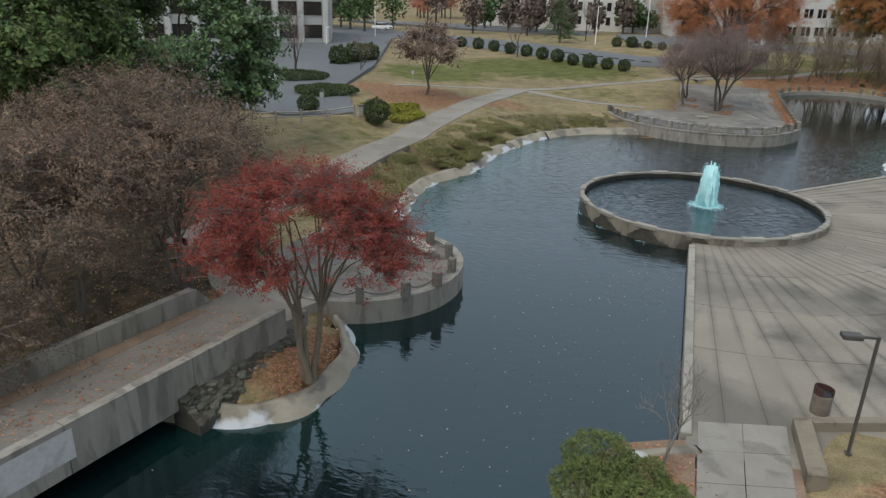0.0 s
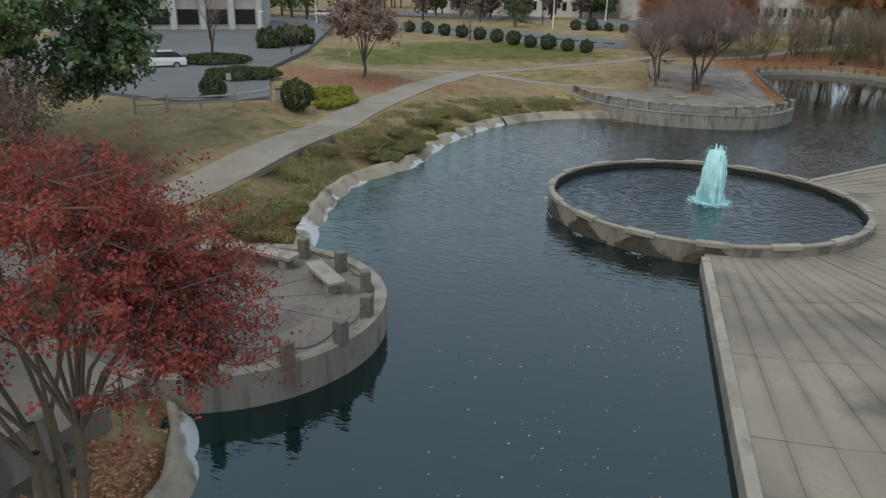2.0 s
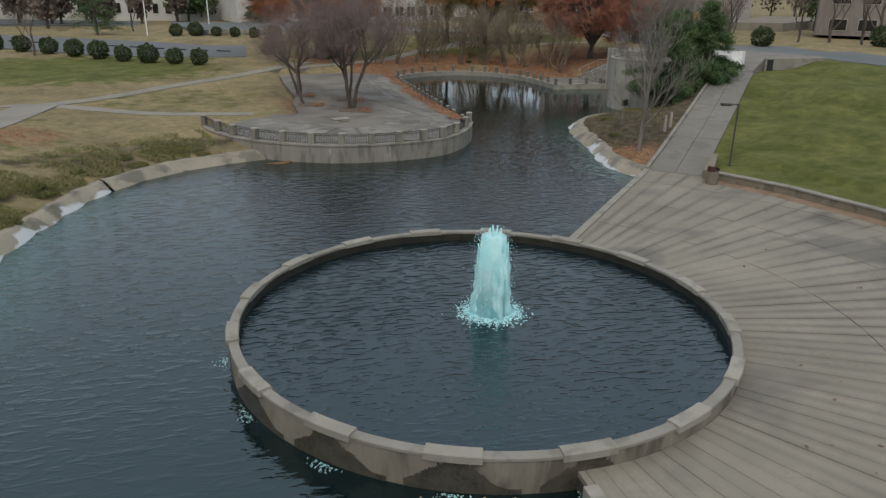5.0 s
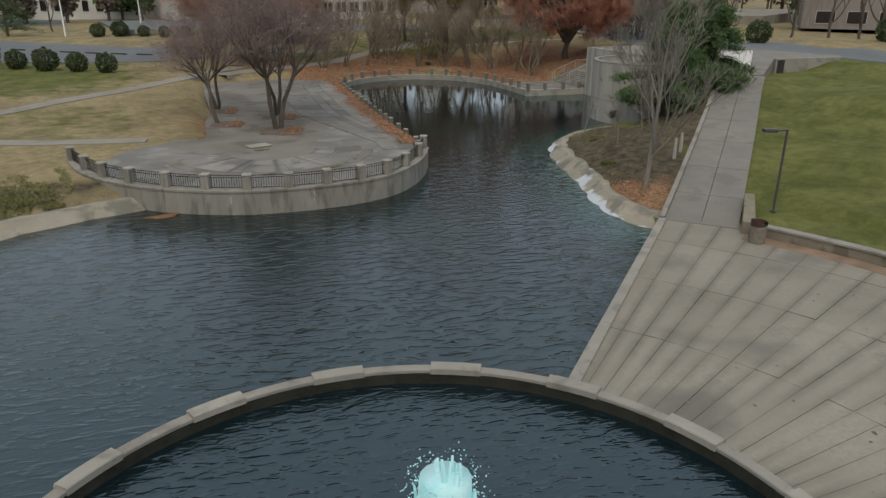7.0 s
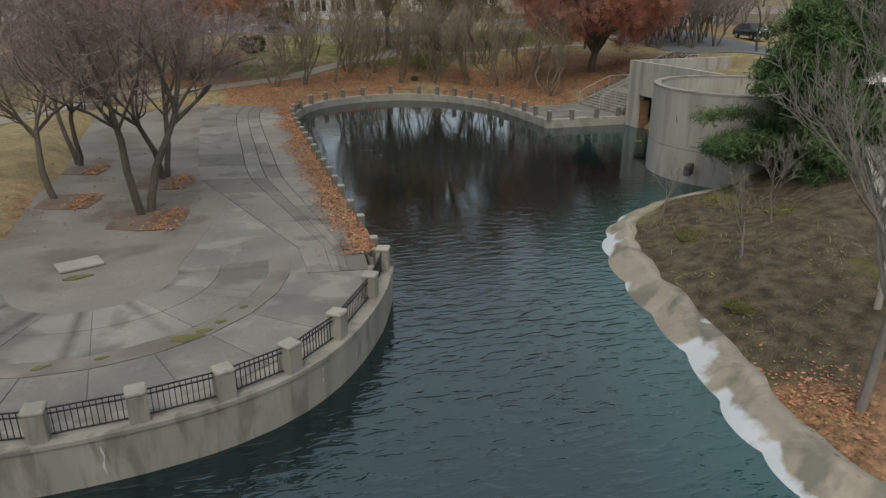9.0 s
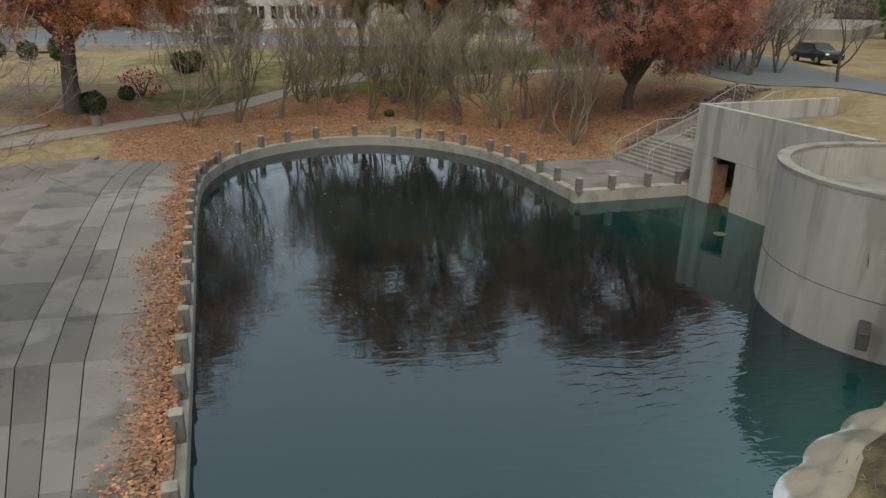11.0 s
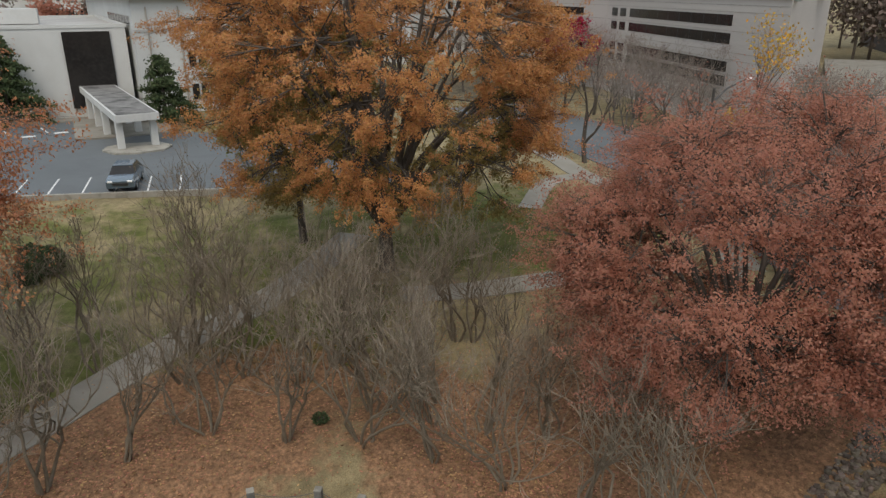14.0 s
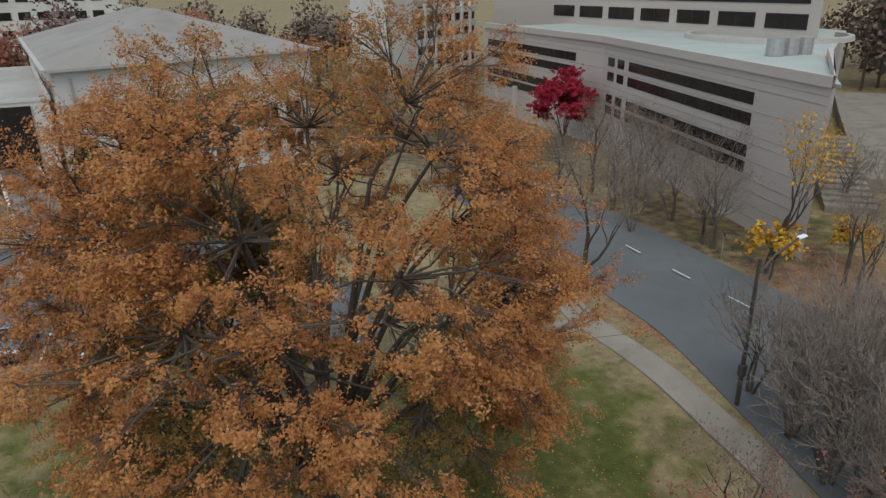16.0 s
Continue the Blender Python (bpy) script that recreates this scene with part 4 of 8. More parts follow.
# paths, roads and car parks
drape("path_lawn", None, 1.35, WALK, "pale concrete path across the dry lawn")
drape("path_hedge", None, 0.75, WALK, "narrow pale path beside the lawn", lift=0.04)
drape("path_side", None, 0.5, WALK, "thin side path through fallen leaves", lift=0.04)
drape("path_deck", None, 0.6, WALK, "pale concrete strip from the lawn to the promenade", lift=0.05)
drape("path_grove", None, 1.0, WALK, "grey path through the bare shrubs", lift=0.05)
drape("path_upper", None, 0.9, WALK, "grey path under the oaks", lift=0.05)
drape("path_street", None, 0.85, WALK, "pale pavement along the street")
drape("path_branch", None, 0.7, WALK, "short branch of pale pavement", lift=0.06)
drape("road_street", None, 5.2, ASPHALT, "blue-grey asphalt street with worn markings", lift=0.06, category="road")
drape("road_park", None, 9.0, ASPHALT, "grey asphalt road behind a row of clipped shrubs", lift=0.06, category="road")

sheet("road_lot", [(26, 134), (43.2, 126.2), (52.9, 121.5), (66, 114.5), (72, 128), (58, 143.5), (49.4, 144.4), (50.0, 155), (42, 156.5), (28, 162)], ASPHALT, "blue-grey car park with faded stall lines", 3.3, "car park", 0.8)
sheet("pavement_apron", [p[:2] for p in APRON], RAMPCON, "concrete apron between the walkway and the street", [p[2] + 0.02 for p in APRON], "pavement", 1.2)
sheet("road_far_lot", [(-44, 206), (-5, 177), (17, 164), (25.5, 158.5), (25.5, 180), (-8, 201)], ASPHALT, "grey asphalt lot before the long white building", 2.75, "car park", 0.9)
sheet("road_yard", [(-15, 51.5), (-10.0, 53.5), (-12, 62), (-14, 70), (-14, 88), (-19, 140), (-26, 150), (-60, 130), (-34, 60)], ASPHALT, "asphalt yard beside a timber fence", [2.12, 2.12, 2.14, 2.25, 2.4, 2.5, 2.6, 2.7, 2.3], "car park", 0.9)

# ---- shores ----
def shore_lining(name, line, side, label, wide=0.8, bay=1.9, bulge=0.16, mat=SHORE):
    """A sloping concrete lining cast in short bays that bulge a little, with a flat coping; side: +1 where land lies to the line's left."""
    mb, P = MB(), np.array(spline(line[::2] + [line[-1]], 0.17))
    n = len(P)
    t = np.gradient(P, axis=0)
    t /= np.linalg.norm(t, axis=1)[:, None]
    left = np.stack([-t[:, 1], t[:, 0]], 1) * side
    run = np.concatenate([[0], np.cumsum(np.hypot(*np.diff(P, axis=0).T))])
    rows = []
    for i in range(n):
        k = run[i] / bay + 0.25 * math.sin(run[i] * 0.31)
        belly = abs(math.sin(math.pi * k)) ** 0.6
        lump = noise.noise(Vector((P[i, 0] * 0.9, P[i, 1] * 0.9, 0)))
        w = wide * (1 + 0.16 * lump)
        h = 0.42 + 0.05 * lump
        out = bulge * (belly - 0.6)
        for o, z in ((-0.75, -0.7), (-0.06 - out, -0.02), (0.12 * w - out, 0.1), (0.36 * w - 0.7 * out, 0.27 + 0.04 * belly), (0.56 * w - 0.3 * out, h - 0.02), (0.6 * w, h + 0.03), (0.95 * w, h + 0.05), (1.0 * w, h - 0.3)):
            rows.append((P[i, 0] + left[i, 0] * o, P[i, 1] + left[i, 1] * o, z))
    k = 8
    mb.add(rows, [(i * k + j, (i + 1) * k + j, (i + 1) * k + j + 1, i * k + j + 1) for i in range(n - 1) for j in range(k - 1)])
    return setting(name, mb, mat, label, "shore", True)


far_end = min(i for i, p in enumerate(SHORE_LEFT) if p[0] < 6.2)
shore_lining("shore_left", SHORE_LEFT[far_end:], -1, "sloping concrete pond edge, whitened by spray", 0.72, 2.2, 0.22)
shore_lining("shore_far", SHORE_LEFT[:far_end + 1], -1, "bare sloping concrete pond edge beside the quay wall", 0.8, 2.6, 0.12, SHORE_PLAIN)
shore_lining("shore_right", SHORE_RIGHT, -1, "bleached concrete pond edge with white patches", 1.0, 1.9, 0.2)
shore_lining("shore_maple", SHORE_MAPLE, -1, "mossy concrete pond edge with flaking white paint", 0.5)
shore_lining("shore_near", SHORE_NEAR, -1, "low concrete pond edge under shrubs")

# ---- round pool ----
pool = thing("fountain_pool", "round raised concrete pool with notched pale coping", "pool", at=(*POOL, 0))
wall_line = [(p[0], p[1]) for p in arc((0, 0), POOL_R - 0.15, 0, 360, 96)][:-1]
part("basin_wall", MB().sweep(wall_line, [(-0.17, -1.2), (-0.17, 0.74), (0.02, 0.74), (0.02, -1.2)], True), POOLCON, pool)
part("floor", MB().lathe([(POOL_R - 0.3, -1.0), (POOL_R - 0.3, -0.9)], 64), CONCRETE, pool)
# near-black band: shade on the wall's inner face, painted along with the wet
part("shade_band", MB().sweep(wall_line, [(0.024, 0.1), (0.024, 0.71), (0.045, 0.71), (0.045, 0.1)], True), WETSHADE, pool, "wet inner face of the pool wall, blackened for its shade")
part("water", MB().lathe([(POOL_R - 0.185, 0.38), (POOL_R - 0.185, 0.48)], 96), POOLWATER, pool, "dark rippled pool water")
part("rim", MB().sweep(wall_line, [(-0.19, 0.74), (-0.19, 0.8), (-0.17, 0.82), (0.035, 0.82), (0.055, 0.8), (0.055, 0.74)], True), CONCRETE, pool)
for i in range(16):
    a1 = -145.5 + 22.5 * i
    seg = arc((0, 0), POOL_R - 0.15, a1 - 9.6, a1, 5)
    part("coping_block", MB().sweep(seg, [(-0.24, 0.7), (-0.24, 0.85), (-0.22, 0.87), (0.06, 0.87), (0.08, 0.85), (0.08, 0.72)]), COPING, pool)
    if 100 < (a1 - 5) % 360 < 275:
        stain_mb = MB()
        ragged = 1.0
        for j in range(65):
            s0 = a1 - 13.0 + 0.3 * j
            ragged = 0.8 * ragged + 0.2 * rng.uniform(0.4, 1.5)
            near = 1 - abs(s0 - (a1 - 4.9)) / 9.0
            h = min(0.67, 0.12 + 0.8 * max(0.0, near) ** 1.2 * ragged)
            stain_mb.sweep(arc((0, 0), POOL_R + 0.026, s0, s0 + 0.3, 2), [(-0.004, -0.3), (-0.004, h), (0.0, h), (0.0, -0.3)])
        part("spill_stain", stain_mb, DRIP_DARK, pool, "wet dark stain under the overflow")
        foam = MB()
        for k in range(60):
            a = radians(a1 - 4.8 + rng.normal(0, 1.5))
            r = POOL_R + 0.1 + abs(rng.normal(0, 0.12))
            foam.quads([(math.cos(a) * r, math.sin(a) * r, 0.012)], 0.035, 0.95)
        foam_ob = part("spill_foam", foam, FOAM, pool, "turquoise foam where the overflow lands")
        tagged(foam_ob, "turquoise foam where the overflow lands", kind="stuff")

jet = thing("fountain_jet", "foaming turquoise-white water jet in the pool", "fountain", at=(13.5, 36.6, 0.48))
col = MB()
col.tube([(0, 0, 0), (0, 0, 1.2), (0, 0, 2.25)], [0.52, 0.4, 0.34], 14)
for k in range(64):
    a, q = rng.uniform(0, 6.283), math.sqrt(rng.random())
    r0, h = 0.5 * q, 2.6 * (1 - 0.3 * q * q) * rng.uniform(0.78, 1.04)
    pts = [(math.cos(a) * r0 * (1.12 - 0.4 * u + 0.22 * u**4) + 0.03 * math.sin(7 * u + k), math.sin(a) * r0 * (1.12 - 0.4 * u + 0.22 * u**4) + 0.03 * math.cos(6 * u + 2 * k), h * u) for u in np.linspace(0, 1, 11)]
    part("water_strand", MB().tube(pts, [(0.1 + 0.03 * math.sin(j * 2.1 + k * 1.7)) * (1 if j < 8 else 1 - 0.28 * (j - 7)) for j in range(11)], 6), FOAM, jet, smooth=True)
part("column", col, FOAM, jet, "upright turquoise jet", True)
drops = MB()
for k in range(1500):
    a, u = rng.uniform(0, 6.283), rng.uniform(0, 1)
    r = 0.36 + 0.2 * (1 - u) + rng.exponential(0.06)
    drops.quads([(math.cos(a) * r, math.sin(a) * r, u * 2.4)], 0.028)
tagged(part("spray", drops, FOAM, jet), "fine turquoise spray", kind="stuff")
spl = MB()
for k in range(3600):
    a, r = rng.uniform(0, 6.283), 0.42 + abs(rng.normal(0, 0.26))
    spl.quads([(math.cos(a) * r, math.sin(a) * r, 0.012 + 0.1 * rng.random() * max(0, 0.8 - r))], 0.048, 0.9)
tagged(part("splash", spl, FOAM, jet), "ring of foam on the water", kind="stuff")

# ---- fan-shaped plaza ----
PLAZA_Z = 0.42
RINGS = [6.62, 10.35, 14.1, 17.85, 21.8]
plaza_poly = [KERB_A[0]] + arc(POOL, POOL_R - 0.1, -107, 24, 24) + [KERB_B[0], KERB_B[1], (32.0, 45.0)] + LAWN_WALL + [(24, 18.5), (18, 15), (10.3, 14.9), (6.75, 13.9)]
plaza = tagged(new("pavement_plaza", MB().prism(plaza_poly, -0.6, PLAZA_Z - 0.035).mesh("plaza_bed", JOINT)), "fan of weathered concrete slabs round the pool", "plaza", kind="structure")


def right_of(p, a, b):
    return (b[0] - a[0]) * (p[1] - a[1]) - (b[1] - a[1]) * (p[0] - a[0])


def clip_half(poly, a, b):
    """The part of a polygon to the left of the line from a to b."""
    out = []
    for p, q in zip(poly, poly[1:] + poly[:1]):
        sp, sq = right_of(p, a, b), right_of(q, a, b)
        if sp >= 0:
            out.append(p)
        if (sp >= 0) != (sq >= 0):
            t = sp / (sp - sq)
            out.append((p[0] + (q[0] - p[0]) * t, p[1] + (q[1] - p[1]) * t))
    return out


slab_step = 3.0
for ring in range(4):
    r0, r1 = RINGS[ring] + 0.012, RINGS[ring + 1] - 0.012
    if ring == 3:
        r1 = 20.2
    step = slab_step
    for i in range(int(162 / step)):
        a0 = -124 + i * step
        a1 = a0 + step
        am = radians((a0 + a1) / 2)
        if ring == 3 and not (-48 < (a0 + a1) / 2 < 23):
            r1 = 24.0
        elif ring == 3:
            r1 = 20.6
        gap0, gap1 = math.degrees(0.005 / r0), math.degrees(0.005 / r1)
        poly = [(POOL[0] + r * math.cos(radians(a)), POOL[1] + r * math.sin(radians(a))) for r, a in ((r0, a0 + gap0), (r1, a0 + gap1), (r1, (a0 + a1) / 2), (r1, a1 - gap1), (r0, a1 - gap0), (r0, (a0 + a1) / 2))]
        poly = clip_half(poly, KERB_A[0], KERB_A[1]) if am < 0 else clip_half(poly, KERB_B[1], KERB_B[0])
        if ring == 3 and -48 < (a0 + a1) / 2 < 24:
            for p, q in zip(LAWN_WALL[1:], LAWN_WALL):
                poly = clip_half(poly, p, q) if len(poly) > 2 else poly
        if len(poly) < 3:
            continue
        tilt = rng.normal(0, 0.004)
        part("slab", MB().prism(poly, PLAZA_Z - 0.12, [PLAZA_Z + tilt + rng.normal(0, 0.002) for _ in poly]), SLAB, plaza)


def kerb(name, a, b, label):
    mb = MB()
    d = Vector((b[0] - a[0], b[1] - a[1]))
    n = max(1, int(d.length / 3.0))
    ob = tagged(new(name), label, "kerb", kind="structure")
    for i in range(n):
        p, q = Vector(a) + d * (i / n), Vector(a) + d * ((i + 1) / n)
        m, L = (p + q) / 2, (q - p).length - 0.012
        part("kerb_stone", MB().box((m.x, m.y, PLAZA_Z - 0.55), (L, 0.29, 1.25), math.degrees(math.atan2(d.y, d.x)), 0.015), COPING, ob)
    return ob


kerb("kerb_near", KERB_A[0], KERB_A[1], "pale concrete kerb along the water")
kerb("kerb_far", KERB_B[0], KERB_B[1], "pale concrete kerb along the water")

# lawn wall, sloping walkway
lawn_wall_line = spline(LAWN_WALL, 1.1)
lw = tagged(new("wall_lawn"), "low concrete retaining wall round the lawn", "wall", kind="structure")
for i in range(0, len(lawn_wall_line) - 2, 2):
    part("wall_panel", MB().sweep(lawn_wall_line[i:i + 3], [(-0.15, -0.4), (-0.15, 0.79), (0.15, 0.79), (0.15, -0.4)]), SEATCON, lw)
    part("coping", MB().sweep(lawn_wall_line[i:i + 3], [(-0.19, 0.792), (-0.19, 0.86), (0.19, 0.86), (0.19, 0.792)]), CONCRETE, lw)
part("side_panel", MB().prism([(31.36, 44.5), (31.62, 44.16), (34.35, 46.1), (34.15, 46.4)], -0.2, [0.87, 0.87, 1.05, 1.05]), SEATCON, lw)
part("dirt_strip", MB().sweep([(x - 0.5, y) for x, y in lawn_wall_line], [(-0.32, 0.3), (-0.26, PLAZA_Z + 0.012), (0.3, PLAZA_Z + 0.06), (0.34, 0.3)]), DIRT, lw, "drift of leaves and soil at the wall's foot")

ramp_line = RAMP
rampw = tagged(new("path_ramp"), "long concrete walkway climbing beside the lawn", "walkway", kind="structure")
for (x0, y0, z0), (x1, y1, z1) in zip(ramp_line, ramp_line[1:]):
    d = Vector((x1 - x0, y1 - y0)).normalized()
    nrm = Vector((-d.y, d.x))
    L = math.hypot(x1 - x0, y1 - y0)
    m = max(1, int(L / 2.0))
    for j in range(m):
        u0, u1 = (j + 0.005) / m, (j + 0.995) / m
        for s0, s1 in ((-1.3, -0.01), (0.01, 1.3)):
            c = [(x0 + (x1 - x0) * u + nrm.x * s, y0 + (y1 - y0) * u + nrm.y * s) for u, s in ((u0, s0), (u1, s0), (u1, s1), (u0, s1))]
            zz = [z0 + (z1 - z0) * u for u in (u0, u1, u1, u0)]
            part("slab", MB().prism(c, [z - 0.9 for z in zz], zz), RAMPCON, rampw)
        c = [(x0 + (x1 - x0) * u + nrm.x * s, y0 + (y1 - y0) * u + nrm.y * s) for u, s in ((u0, 1.31), (u1, 1.31), (u1, 1.5), (u0, 1.5))]
        zz = [z0 + (z1 - z0) * u for u in (u0, u1, u1, u0)]
        part("edge_kerb", MB().prism(c, [z - 0.9 for z in zz], [z + 0.12 for z in zz]), CONCRETE, rampw)

# ---- peninsula deck ----
pen = tagged(new("pavement_peninsula"), "stained concrete promenade on the peninsula", "promenade", kind="structure")
PEN_C, PEN_Z = (21.15, 64.15), 0.93
front = spline([(12.6, 66.6), (12.7, 64.4), (13.2, 62.6), (14.0, 61.0), (15.1, 59.5), (16.3, 58.4), (17.7, 57.5), (19.3, 56.95), (20.9, 56.65), (22.4, 56.6), (23.8, 56.9), (25.2, 57.7), (26.7, 59.1), (27.9, 60.7)], 0.5)
tagged(new("wall_peninsula", MB().sweep([(x, y) for x, y in front], [(-0.3, -1.0), (-0.3, 0.9), (-0.34, 0.92), (-0.34, 1.0), (0.34, 1.0), (0.34, -1.0)]).mesh("wall_peninsula", WALLCON)), "curved concrete quay wall streaked with dirt", "wall", kind="structure")
edge = spline([(27.9, 60.7), (28.7, 62.7), (29.85, 66.6), (31.25, 71.5), (32.75, 76.8), (34.2, 82.0), (35.7, 86.7), (37.05, 89.2), (38.95, 91.35), (41.3, 92.6), (43.9, 93.05), (46.75, 92.4), (48.9, 90.4), (50.05, 87.7), (50.35, 84.9), (49.8, 81.8), (49.25, 79.3), (48.95, 77.9)], 0.7)
quay = tagged(new("wall_basin", MB().sweep(edge, [(-0.16, -1.0), (-0.16, 0.47), (-0.13, 0.5), (0.19, 0.5), (0.22, 0.47), (0.22, -1.0)]).mesh("wall_basin", COPING)), "pale curved concrete quay edge round the basin", "wall", kind="structure")


def reach(y):
    """How far the promenade's slope towards the quay runs inland."""
    return 1.65 + 3.25 * min(1.0, max(0.0, (y - 62) / 10))


def inland(k, extra=0.0):
    d = (Vector(edge[min(k + 1, len(edge) - 1)]) - Vector(edge[max(k - 1, 0)])).normalized()
    p = Vector(edge[k])
    p = p + Vector((-d.y, d.x)) * (0.35 + reach(p.y) + extra)
    return (p.x, p.y)


inner = [inland(k, -0.12) for k in range(0, 46)]
part("bed_slab", MB().prism([(x, y + 0.35) for x, y in front] + [p for p in inner if 61.5 < p[1] < 72.5] + [(19.2, 68.7), (14.4, 71.0), (12.9, 70.0)], 0.1, PEN_Z - 0.025), OUTER, pen)
# promenade slabs in rings round the tree bed
for ring, (r0, r1, n_) in enumerate(((2.12, 3.2, 6), (3.22, 4.5, 6), (4.52, 5.1, 4), (5.12, 7.2, 12))):
    for i in range(n_):
        w_ = 169.2 / n_
        a0, a1 = 176 + i * w_, 176 + (i + 1) * w_ - (0.2 if ring != 2 else 0.02)
        poly = arc(PEN_C, r0, a0, a1, 3) + arc(PEN_C, r1, a1, a0, 3)
        if min(math.hypot(p[0] - e[0], p[1] - e[1]) for p in poly for e in edge[:12]) < 1.9:
            continue
        part("slab", MB().prism(poly, 0.2, PEN_Z + rng.normal(0, 0.003)), (PROM, PROM, BEDCON, OUTER)[ring], pen)
for x, y, w_ in ((20.8, 64.5, 0.3), (22.35, 59.4, 0.36), (22.75, 59.55, 0.2), (23.2, 59.8, 0.16), (19.5, 59.7, 0.16), (20.6, 59.45, 0.12), (23.9, 60.3, 0.14)):
    part("moss_patch", MB().prism([(x + w_ * math.cos(a) * (1 + 0.3 * math.sin(2 * a + x)), y + 0.45 * w_ * math.sin(a) * (1 + 0.3 * math.cos(3 * a))) for a in np.linspace(0, 6.0, 16)], PEN_Z - 0.02, PEN_Z + 0.012), MOSS, pen, "damp mossy puddle mark")
part("slab", MB().prism(arc(PEN_C, 2.1, 176, 352, 24) + [p for p in inner if 69.5 < p[1] < 92.5] + [(28.5, 95), (25.4, 92), (23.6, 85), (21.9, 77.2), (20.6, 74.0), (19.3, 69.0), (17.0, 68.6), (16.9, 66)], 0.2, 0.914), BEDCON, pen, "brown-stained concrete round the tree beds")
for k0, k1 in zip(range(0, 38, 3), range(3, 41, 3)):
    for u0, u1 in ((0.0, 0.33), (0.335, 0.465), (0.47, 0.6), (0.605, 1.0)):
        c, zt = [], []
        for k, u in ((k0, u0), (k1, u0), (k1, u1), (k0, u1)):
            y = edge[k][1]
            p = inland(k, -(1 - u) * reach(y))
            low = 0.92 - 0.35 * min(1, max(0, (y - 62) / 14)) + 0.25 * min(1, max(0, (y - 70) / 10))
            c.append(p)
            zt.append(low + (0.935 - low) * u)
        m = [sum(p[i] for p in c) / 4 for i in (0, 1)]
        c = [(m[0] + (x - m[0]) * 0.997, m[1] + (y - m[1]) * 0.997) for x, y in c]
        part("slab", MB().prism(c, [z - 0.5 for z in zt], zt), OUTER if u0 == 0.47 and 68 < edge[k0][1] < 78 else DECK, pen)
PITSOIL = M("trodden_pit_soil", (0.105, 0.08, 0.06), (0.18, 0.135, 0.102), (0.14, 0.105, 0.08), s1=1.5, s2=14)
PITS = [(23.45, 68.7, 2.3), (25.05, 73.3, 2.1), (21.5, 72.4, 1.9), (22.7, 77.1, 1.6)]
for x, y, w_ in PITS:
    part("tree_pit", MB().prism([(x + w_ * (0.46 * a + 0.24 * b), y + w_ * (0.46 * b - 0.26 * a)) for a, b in ((-0.9, -0.8), (0.0, -1.0), (0.9, -0.9), (1.0, 0.1), (0.85, 0.95), (-0.1, 1.0), (-0.95, 0.85), (-1.0, 0.0))], 0.6, 0.937), PITSOIL, pen, "bare soil of a tree pit")
lid = thing("drain_cover", "pale square drain cover lying on the promenade", "drain cover", at=(20.95, 65.4, PEN_Z))
part("slab", MB().box((0, 0, 0.035), (1.15, 0.72, 0.08), 6, 0.02), COPING, lid)

for x, y, a in ((52.67, 79.26, -10), (51.3, 77.25, -18)):
    lid2 = thing("drain_cover", "pale worn drain cover set in the landing", "drain cover", at=(x, y, 0.485), rz=a)
    part("slab", MB().box((0, 0, 0.012), (0.62, 0.42, 0.03), 0, 0.01), COPING, lid2)

# piers and railings
pier_pts = [(12.46, 66.7), (12.75, 64.4), (13.2, 62.65), (14.0, 61.05), (15.1, 59.55), (16.35, 58.4), (17.75, 57.5), (19.25, 56.9), (20.8, 56.6), (22.3, 56.5), (23.7, 56.75), (25.1, 57.55), (26.7, 59.05), (27.85, 60.5)]
first_pier = thing("pier", "square concrete railing pier with a pale cap", "pier", "piers along the quay wall", at=(*pier_pts[0], 0.98))
part("shaft", MB().box((0, 0, 0.27), (0.34, 0.34, 0.56), 0, 0.015), WALLCON, first_pier)
part("cap", MB().box((0, 0, 0.6), (0.37, 0.37, 0.09), 0, 0.025), COPING, first_pier)
for i, p in enumerate(pier_pts[1:], 1):
    q = pier_pts[min(i + 1, 13)]
    o = pier_pts[i - 1]
    copy_thing(first_pier, pose(*p, 0.98, 0, 0, math.degrees(math.atan2(q[1] - o[1], q[0] - o[0]))))
for p, q in zip(pier_pts, pier_pts[1:]):
    d = Vector((q[0] - p[0], q[1] - p[1]))
    L = d.length - 0.36
    rl = thing("railing", "low black iron railing between piers", "railing", "railings along the quay wall", at=((p[0] + q[0]) / 2, (p[1] + q[1]) / 2, 0.98), rz=math.degrees(math.atan2(d.y, d.x)))
    for z in (0.07, 0.47, 0.57):
        part("rail", MB().box((0, 0, z), (L, 0.03, 0.022)), BLACK, rl)
    for k in range(int(L / 0.1)):
        part("baluster", MB().box((-L / 2 + 0.06 + k * 0.1, 0, 0.31), (0.015, 0.015, 0.5)), BLACK, rl)

